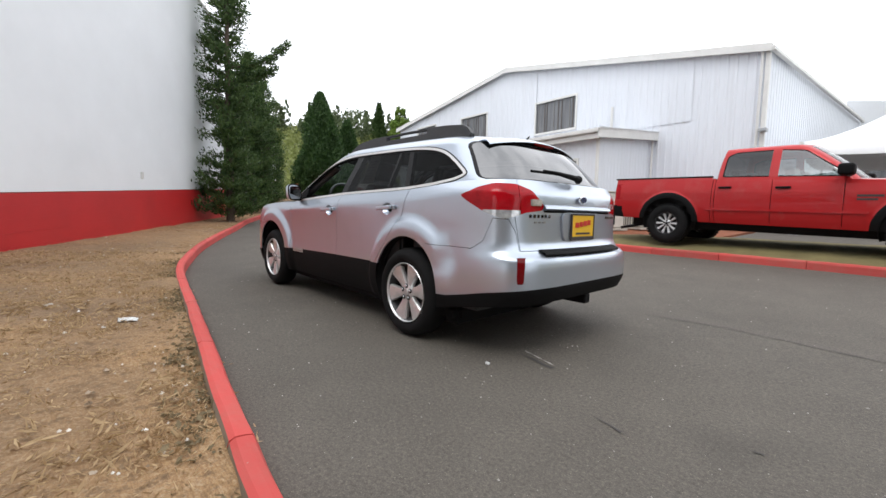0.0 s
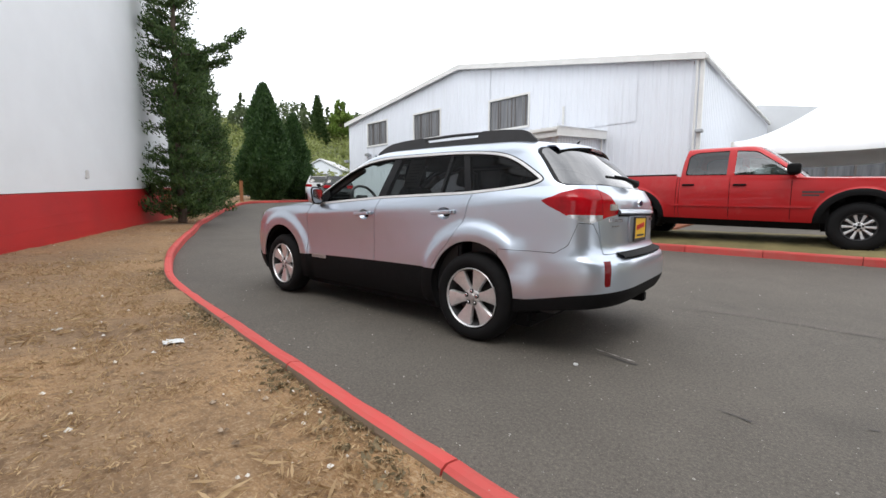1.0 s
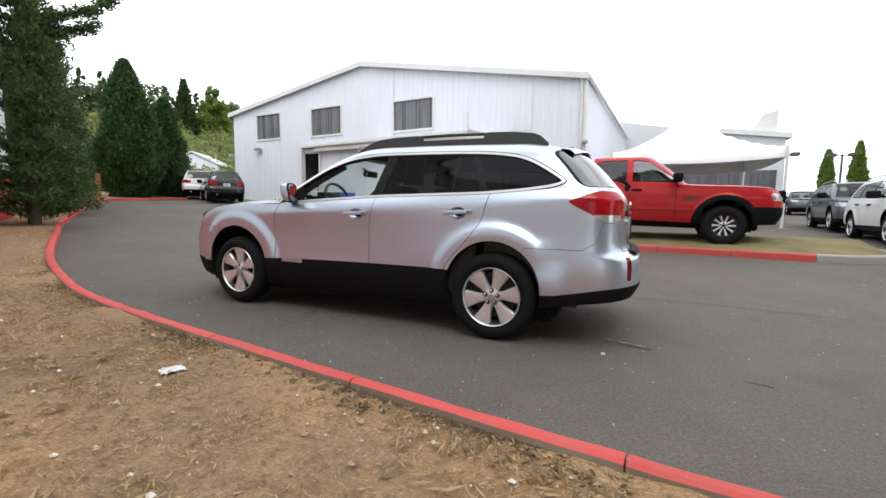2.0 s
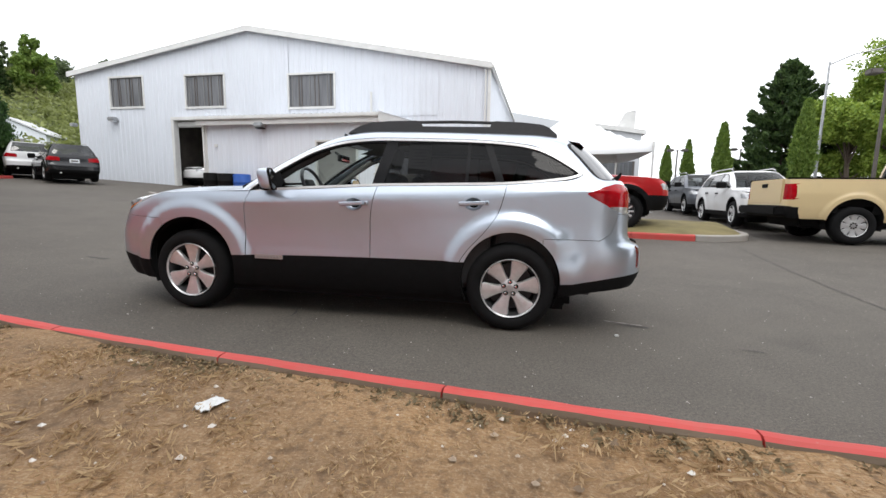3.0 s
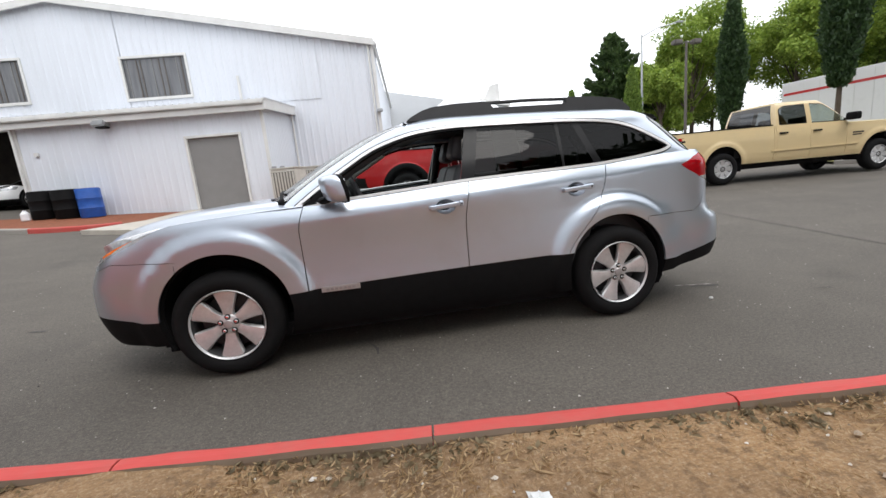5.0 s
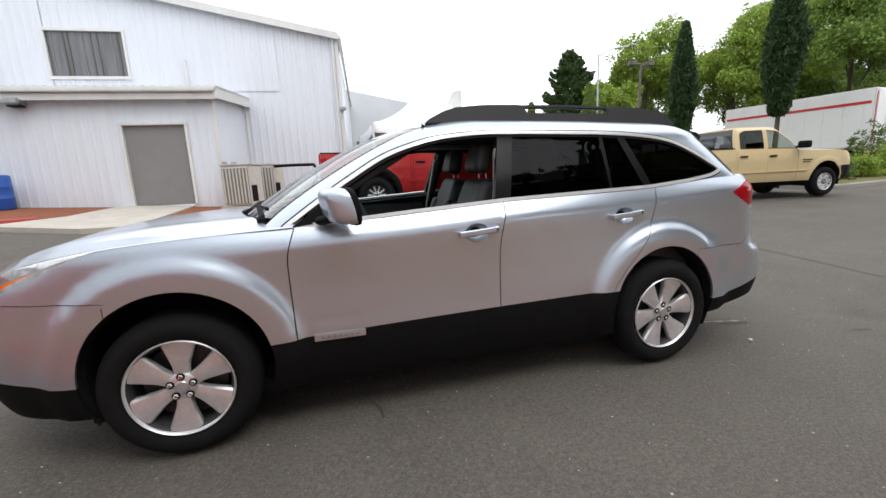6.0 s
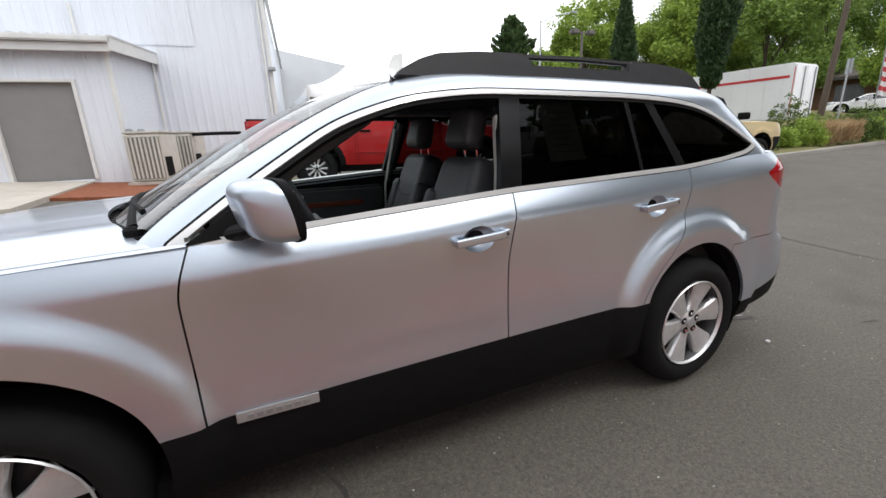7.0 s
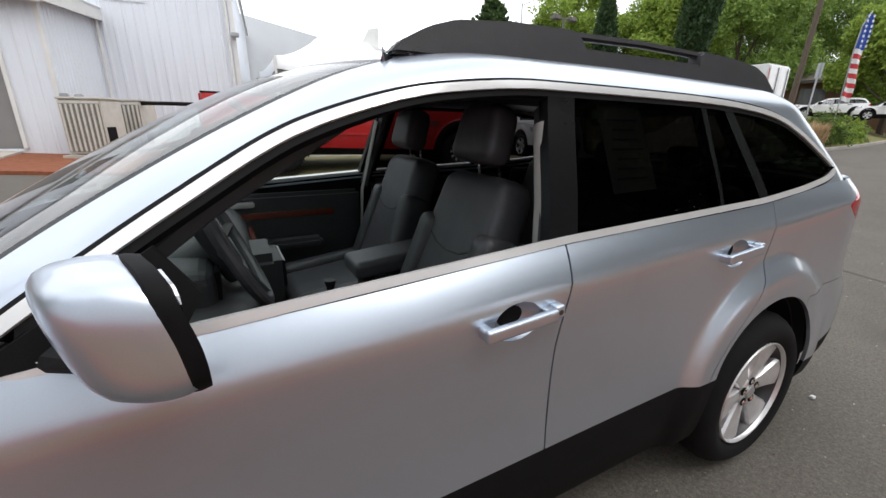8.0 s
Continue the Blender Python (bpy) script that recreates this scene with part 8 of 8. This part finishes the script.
drum(-9.45, -4.95, BLUE, "bright blue plastic drum on the bark bed", 0.33, 0.92)
drum(-10.15, -4.9, BLACK, "black bin standing beside the blue drum", 0.38, 0.9)
drum(-10.9, -4.9, BLACK, "black drum standing by the annex wall", 0.32, 0.88)
x, y = in_shed(-11.2, -5.25)
jug = thing("jug", "small white plastic jug beside the black drum", "jug", x, y, height(x, y) + 0.08)
part("bottle", lathe([(0.1, 0), (0.12, 0.03), (0.12, 0.22), (0.05, 0.3), (0.05, 0.34)], 16), WALL_WHITE, jug)
part("cap", lathe([(0.055, 0.34), (0.055, 0.37)], 12), BLACK, jug)


def lot_lamp(x, y, h, heads, label, mat=None):
    t = thing("lot_lamp", label, "street lamp", x, y, height(x, y))
    part("pole", tube([(0, 0, 0), (0, 0, h)], [0.11, 0.08], 10), mat or GREY_STEEL, t)
    part("base", lathe([(0.25, 0), (0.25, 0.6), (0.22, 0.65)], 16), CONCRETE, t)
    part("cross_arm", tube([(-0.75, 0, h - 0.1), (0.75, 0, h - 0.1)], 0.04), mat or GREY_STEEL, t)
    for s in heads:
        part("lamp_head", new_box(0.62, 0.5, 0.3, s * 0.75, 0, h - 0.22, 0.05), mat or GREY_STEEL, t)
    return t


lot_lamp(22.8, 23.7, 7.8, (-1, 1), "brown twin-head car lot lamp")
for x, y, h in ((14.5, 40, 4.8), (20.5, 46, 5.1), (27, 46, 5.2), (17.5, 62, 5.6)):
    tagged(lot_lamp(x, y, h, (-1, 1), "twin-head lamp far in the car lot"), group="far lot lamps")
street_light = thing("street_light", "tall grey street light with a long arm", "street lamp", 24.6, 31.0, height(24.6, 31))
part("pole", tube([(0, 0, 0), (0, 0, 10.2)], [0.12, 0.07], 10), GALV, street_light)
part("arm", tube([(0, 0, 10.0), (1.3, -0.3, 10.6), (3.0, -0.6, 10.9)], 0.05), GALV, street_light)
part("lamp_head", new_box(0.7, 0.25, 0.14, 3.2, -0.64, 10.85, 0.05), GALV, street_light)
pole = thing("utility_pole", "leaning brown wooden utility pole by the street", "pole", 33.5, 13.2, height(33.5, 13.2), 0, ry=6)
shell_part("shaft", tube([(0, 0, -0.1), (0, 0, 11)], [0.2, 0.14], 10), BARK, pole)
sign = thing("sign_post", "thin grey steel sign post in the bed", "post", 26.0, 9.1, height(26.0, 9.1) + 0.2, 0, ry=3)
part("post", new_box(0.07, 0.06, 3.8, 0, 0, 0, 0.01), GALV, sign)
part("sign_plate", new_box(0.03, 0.26, 0.7, 0.05, 0, 3.1, 0.01), GALV, sign)


def trailer():
    a, b = Vector((23.7, 17.4, 0)), Vector((24.25, 10.4, 0))
    d = (b - a)
    t = thing("cargo_trailer", "long white cargo trailer with a red stripe", "trailer", a.x, a.y, height(a.x, a.y), math.degrees(math.atan2(d.y, d.x)))
    ln = d.length
    part("box_body", new_box(ln, 2.5, 2.7, ln / 2, 1.25, 1.0, 0.05), WHITE_PAINT, t)
    part("stripe", new_box(ln * 0.96, 0.012, 0.13, ln / 2, -0.006, 3.0, 0.002), plain("red_stripe", (0.55, 0.03, 0.03), 0.4), t, "thin red side stripe")
    for k in range(9):
        part("side_seam", new_box(0.018, 0.008, 2.6, ln * (k + 0.5) / 9, -0.006, 1.05, 0.002), TRIM, t)
    for k in range(2):
        for s in (0.15, 2.35):
            part("wheel", lathe([(0.2, -0.12), (0.48, -0.12), (0.5, -0.06), (0.5, 0.1), (0.2, 0.12)], 20, "y", m=Matrix.Translation((ln - 2.0 - 1.2 * k, s, 0.5))), RUBBER, t)
    part("landing_leg", new_box(0.15, 0.15, 1.0, 2.0, 0.4, 0.0, 0.01), GALV, t)
    for yy in (0.67, 1.83):
        d = part("rear_door", new_box(0.05, 1.12, 2.5, ln + 0.03, yy, 1.1, 0.01), WHITE_PAINT, t)
        part("lock_rod", tube([(ln + 0.08, yy + 0.3, 1.15), (ln + 0.08, yy + 0.3, 3.55)], 0.025), GALV, d)
    part("rear_bumper", new_box(0.1, 2.3, 0.14, ln + 0.05, 1.25, 0.6, 0.01), GALV, t)
    for yy in (0.1, 2.4):
        part("marker_strip", new_box(0.012, 0.09, 2.3, ln + 0.004, yy, 1.2, 0.002), RED_INK, t)
    return t


trailer()


def banner():
    """A tall feather banner with stripes and a starred field."""
    x, y = 31.6, 9.9
    t = thing("feather_banner", "tall red, white and blue feather banner on a pole", "flag", x, y, height(x, y) + 0.9, -20)
    part("pole", tube([(0, 0, -0.9), (0, 0, 4.2), (0.12, 0, 5.4), (0.5, 0, 6.1)], 0.03), GALV, t)
    cols = {"red": plain("banner_red", (0.6, 0.05, 0.06), 0.7), "white": plain("banner_white", (0.8, 0.8, 0.8), 0.7), "blue": plain("banner_blue", (0.03, 0.09, 0.4), 0.7)}
    z = 1.5
    k = 0
    while z < 6.0:
        top = z > 4.1
        bm = bmesh.new()
        w0 = 0.62
        rows = []
        for j in range(4):
            zz = z + 0.25 * j / 3
            x0 = 0.03 + (0.12 * max(0, zz - 4.2) / 1.2 if zz > 4.2 else 0)
            rows.append([(x0 + w0 * i / 6 * (1 - 0.25 * max(0, zz - 5) ), 0.07 * math.sin(i * 1.1 + zz * 2), zz - 0.1 * i / 6) for i in range(7)])
        b = lattice(rows)
        bmesh.ops.solidify(b, geom=b.faces[:], thickness=0.006)
        bm.free()
        part("stripe" if not top else "blue_field", b, cols["blue"] if top else cols["red" if k % 2 else "white"], t)
        if top:
            for i in range(2):
                a = radians(90)
                star = [(0.25 + 0.34 * i + 0.1 * (1 if q % 2 == 0 else 0.42) * math.cos(a + q * math.pi / 5), z + 0.1 + 0.1 * (1 if q % 2 == 0 else 0.42) * math.sin(a + q * math.pi / 5)) for q in range(10)]
                part("star", prism(star, 0.01, "y", -0.1), cols["white"], t)
        z += 0.25
        k += 1
    return t


banner()
low = thing("low_building", "low brown building with a long shingle roof", "building", 42.9, 24.3, 2.0, -68)
part("wall", new_box(24, 8, 4.4, 8, 4, -1.5), plain("brown_wood_siding", (0.2, 0.11, 0.06), 0.8, var=0.25, scale=2), low)
part("roof", prism([(-1.0, 2.8), (9.0, 2.8), (4.0, 4.4)], 26, "x", -5), plain("grey_brown_shingle", (0.12, 0.1, 0.085), 0.9, var=0.25, scale=4), low)
for k in range(7):
    w = part("window", new_box(1.8, 0.08, 1.3, -2 + 3.3 * k, -0.03, 1.0, 0.01), WINDOW_FILM, low)
    part("sill", new_box(2.0, 0.14, 0.08, -2 + 3.3 * k, -0.07, 0.9, 0.01), TRIM, w)
part("fascia", new_box(26, 0.1, 0.25, 8, -1.0, 2.7, 0.01), GREY_STEEL, low)
house = thing("small_shed", "small white gabled outbuilding below the slope", "building", -48.2, 31.6, 4.0, 30)
part("wall", prism([(-3, 0), (3, 0), (3, 2.6), (0, 4.0), (-3, 2.6)], 5, "y", 0), SIDING, house)
part("roof", prism([(-3.3, 2.55), (0, 4.1), (3.3, 2.55), (3.3, 2.7), (0, 4.28), (-3.3, 2.7)], 5.4, "y", -0.2), ROOF_METAL, house)
part("door", new_box(2.4, 0.06, 2.1, 0.2, -0.02, 0, 0.01), GREY_DOOR, house)
post = thing("marker_post", "short orange-brown wooden post behind the kerb", "post", -21.6, 8.0, height(-21.6, 8.0) + 0.05)
part("shaft", new_box(0.16, 0.16, 1.3, 0, 0, 0, 0.02), plain("orange_brown_post", (0.32, 0.13, 0.05), 0.8, var=0.2), post)
wp = thing("white_post", "tall white steel post beside the conifers", "post", -18.9, 5.6, height(-18.9, 5.6) + 0.05)
part("shaft", tube([(0, 0, 0), (0, 0, 3.6)], 0.12, 12), TRIM, wp)
x, y = in_shed(-23.7, -0.8)
bush(x, y, 0.7, 0.6, 140, "low green shrub at the shed corner", SHRUB, lift=0.0)


# ---- litter, stones and dead grass on the bank
def scrap(x, y, s, seed, name, label, mat, category):
    rng = random.Random(seed)
    n = 7
    bm = bmesh.new()
    rows = []
    for i in range(n):
        rows.append([((i / (n - 1) - 0.5) * s * (1 + 0.2 * rng.random()), (j / (n - 1) - 0.5) * s * 0.6 * (1 + 0.3 * rng.random()), 0.012 + s * 0.22 * rng.random()) for j in range(n)])
    bm.free()
    b = lattice(rows)
    bmesh.ops.solidify(b, geom=b.faces[:], thickness=0.003)
    t = thing(name, label, category, x, y, height(x, y) + 0.085, rng.uniform(0, 360))
    shell_part("sheet", b, mat, t)
    return t


LITTER = plain("crumpled_white_paper", (0.72, 0.73, 0.72), 0.7, var=0.1)
scrap(0.04, -2.44, 0.11, 1, "crumpled_paper", "crumpled white paper scrap on the dirt", LITTER, "litter")
scrap(2.0, -3.05, 0.06, 2, "crumpled_paper", "small white paper scrap on dry grass", LITTER, "litter")
scrap(-0.9, -2.9, 0.06, 3, "crumpled_paper", "tiny pale scrap on the dirt", LITTER, "litter")
rng_s = random.Random(77)
road_chip = thing("speck", "small white chip of stone on asphalt", "stone", 2.2, -0.8, height(2.2, -0.8))
part("chip", new_box(0.03, 0.022, 0.015, 0, 0, 0, 0.004), LITTER, road_chip)


def bank_height(x, y):
    d = min(((p.x - x) ** 2 + (p.y - y) ** 2) for p in kerb_pts[::2]) ** 0.5
    t = max(0.0, d - 0.092) / 11
    return height(x, y) + 0.092 + 0.053 * min(1, t * 3)


def scatter_bank():
    """Pale stones, leaf scraps and dead grass over the dirt bank, each as one loose mass."""
    rng = random.Random(31)
    spots = []
    for i, p in enumerate(kerb_pts):
        s = side_of(kerb_pts, i) * k_side
        if p.x > 8 or p.x < -13:
            continue
        for k in range(46 if p.x > -4 else 16):
            d = 0.16 + 5.5 * rng.random() ** 1.7
            q = p + s * d + Vector((rng.uniform(-0.1, 0.1), rng.uniform(-0.1, 0.1), 0))
            spots.append((q.x, q.y, d))
    stones = bmesh.new()
    vs, fs = [], []
    for n, (x, y, d) in enumerate(spots):
        if n % 3:
            continue
        r = 0.005 + 0.013 * rng.random() ** 4
        z = bank_height(x, y) + 0.006
        b = len(vs)
        for k in range(5):
            a = 2 * math.pi * k / 5 + rng.random()
            vs.append((x + r * math.cos(a) * 1.3, y + r * math.sin(a), z - 0.004))
        vs.append((x, y, z + r * 0.6))
        fs += [(b + k, b + (k + 1) % 5, b + 5) for k in range(5)]
    stones.free()
    me = bpy.data.meshes.new("loose_stones")
    me.from_pydata(vs, [], fs)
    m, nn, ll, bb = nodes_of("pale_gravel_and_chips")
    g = nn.new("ShaderNodeNewGeometry")
    ll.new(ramp_node(nn, ll, g.outputs["Random Per Island"], [(0.0, (0.2, 0.14, 0.09)), (0.45, (0.45, 0.36, 0.27)), (0.75, (0.74, 0.69, 0.62)), (1.0, (0.8, 0.78, 0.74))]).outputs["Color"], bb.inputs["Base Color"])
    bb.inputs["Roughness"].default_value = 0.9
    me.materials.append(m)
    tagged(new("loose_stones", me), "pale pebbles and wood chips on the dirt", "stones", kind="stuff")
    cs, aim = [], []
    for x, y, d in spots:
        k = noise.noise((x * 0.55, y * 0.55, 2.0)) + 0.5 * noise.noise((x * 2.1, y * 2.1, 4.0))
        if k > -0.02 or d < 0.3 and rng.random() < 0.5:
            for j in range(2):
                xx, yy = x + rng.uniform(-0.06, 0.06), y + rng.uniform(-0.06, 0.06)
                cs.append((xx, yy, bank_height(xx, yy) + 0.012))
                aim.append((rng.uniform(-1, 1), rng.uniform(-1, 1), 0.25))
    me = leaf_mesh("dead_grass", cs, 0.08, 7, 0.026, STRAW, 33, aim, 4.0, 0.12)
    tagged(new("dead_grass", me), "flattened dead grass blades on the bank", "grass", kind="stuff")


scatter_bank()


def bank_litter():
    """Matted dead grass over the bank and dark leaf litter behind the kerb."""
    rng = np.random.default_rng(77)
    near = [(i, p) for i, p in enumerate(kerb_pts) if -4 < p.x < 6]
    for name, label, count, lo, span, power, per, size, mat in (
        ("dead_grass", "matted straw-coloured dead grass on the bank", 3400, 0.2, 4.2, 1.2, 5, 0.07, STRAW),
        ("leaf_litter", "dark dead leaves and weeds gathered behind the kerb", 600, 0.1, 0.16, 1.8, 5, 0.03, LITTER)):
        cs, aim = [], []
        for k in range(count):
            i, p = near[rng.integers(len(near))]
            q = p + side_of(kerb_pts, i) * k_side * (lo + span * rng.random() ** power)
            if noise.noise((q.x * 0.9, q.y * 0.9, 4.0)) < (-0.12 if span > 1 else -0.35):
                continue
            cs.append((q.x, q.y, bank_height(q.x, q.y) + 0.006))
            a = rng.random() * 6.28
            aim.append((math.cos(a), math.sin(a), 0.12))
        ob = new(name, leaf_mesh(name, cs, 0.05, per, size, mat, 78, aim, 7.0 if span > 1 else 1.8, 0.25))
        tagged(ob, label, "grass" if span > 1 else "leaves", kind="stuff")


LITTER = leaf_mat("dead_leaf_litter", (0.15, 0.12, 0.07), (0.34, 0.27, 0.16), 0.9)
bank_litter()


def road_marks():
    """Dark tar streaks and cracks that lie on the asphalt."""
    rng = random.Random(12)
    TAR = plain("black_tar", (0.065, 0.061, 0.057), 0.85, var=0.3)
    lines = [[(-0.5, -0.64), (-0.47, -0.74), (-0.45, -0.86)], [(2.22, -0.49), (2.36, -0.5), (2.53, -0.55)], [(2.99, -0.94), (3.06, -0.95), (3.14, -0.98)], [(3.55, -0.7), (3.6, -0.69), (3.64, -0.68)], [(2.3, 1.36), (2.9, 1.42), (3.5, 1.34), (4.4, 1.2)], [(6.05, 5.0), (5.6, 3.0), (5.17, 0.9), (4.9, -0.26), (4.8, -1.1)], [(-4.25, 0.74), (-4.05, 0.7), (-3.9, 0.72)], [(-3.6, 0.66), (-3.52, 0.65), (-3.44, 0.63)]]
    wid = [0.018, 0.015, 0.01, 0.012, 0.006, 0.008, 0.04, 0.03]
    for ln, w in zip(lines, wid):
        pts = smooth_line([(x, y, 0) for x, y in ln], 0.05)
        bm = bmesh.new()
        prev = None
        for i, p in enumerate(pts):
            s = side_of(pts, i)
            q = w * (0.4 + 0.8 * rng.random()) * math.sin(math.pi * min(1, (i + 1) / 6) / 2)
            j = 0.02 * noise.noise((p.x * 6, p.y * 6, 0))
            cur = [bm.verts.new((p.x + s.x * (o + j), p.y + s.y * (o + j), height(p.x, p.y) + 0.004)) for o in (-q, q)]
            if prev:
                bm.faces.new((prev[0], prev[1], cur[1], cur[0]))
            prev = cur
        ob = new("tar_streak", mesh_from("tar_streak", bm, TAR))
        tagged(ob, "thin dark tar streak on the asphalt", "tar", kind="structure")


road_marks()
scrape = new("paint_scrape", mesh_from("paint_scrape", lattice([[(2.2 + 0.29 * k / 8, -0.4 - 0.09 * k / 8 - w * (0.5 + 0.5 * math.sin(k * 2.1)), 0.005) for k in range(9)] for w in (-0.008, 0.012)]), plain("pale_scrape", (0.42, 0.4, 0.37), 0.8, var=0.5, scale=60)))
tagged(scrape, "thin pale scrape mark on the asphalt", "mark", kind="structure")


def road_grit():
    """Loose pale grit and dark crumbs strewn over the drive."""
    rng = random.Random(52)
    vs, fs = [], []
    for n in range(5200):
        x, y = rng.uniform(-6, 9), rng.uniform(-3.2, 5.5) if n % 3 else rng.uniform(-2.4, 0.2)
        d = min((p.x - x) ** 2 + (p.y - y) ** 2 for p in kerb_pts[::8]) ** 0.5
        near = min(kerb_pts[::8], key=lambda p: (p.x - x) ** 2 + (p.y - y) ** 2)
        if y < near.y + 0.03 or d < 0.05:
            continue
        r = 0.0022 + 0.006 * rng.random() ** 4
        z, b = height(x, y), len(vs)
        for k in range(4):
            a = math.pi / 2 * k + rng.random()
            vs.append((x + r * math.cos(a) * 1.4, y + r * math.sin(a), z - 0.002))
        vs.append((x, y, z + r * 0.8))
        fs += [(b + k, b + (k + 1) % 4, b + 4) for k in range(4)]
    me = bpy.data.meshes.new("road_grit")
    me.from_pydata(vs, [], fs)
    m, nn, ll, bb = nodes_of("pale_road_grit")
    g = nn.new("ShaderNodeNewGeometry")
    ll.new(ramp_node(nn, ll, g.outputs["Random Per Island"], [(0.0, (0.05, 0.048, 0.045)), (0.25, (0.2, 0.19, 0.17)), (1.0, (0.6, 0.58, 0.54))]).outputs["Color"], bb.inputs["Base Color"])
    bb.inputs["Roughness"].default_value = 0.9
    me.materials.append(m)
    tagged(new("road_grit", me), "loose pale grit strewn over the asphalt", "grit", kind="stuff")


road_grit()
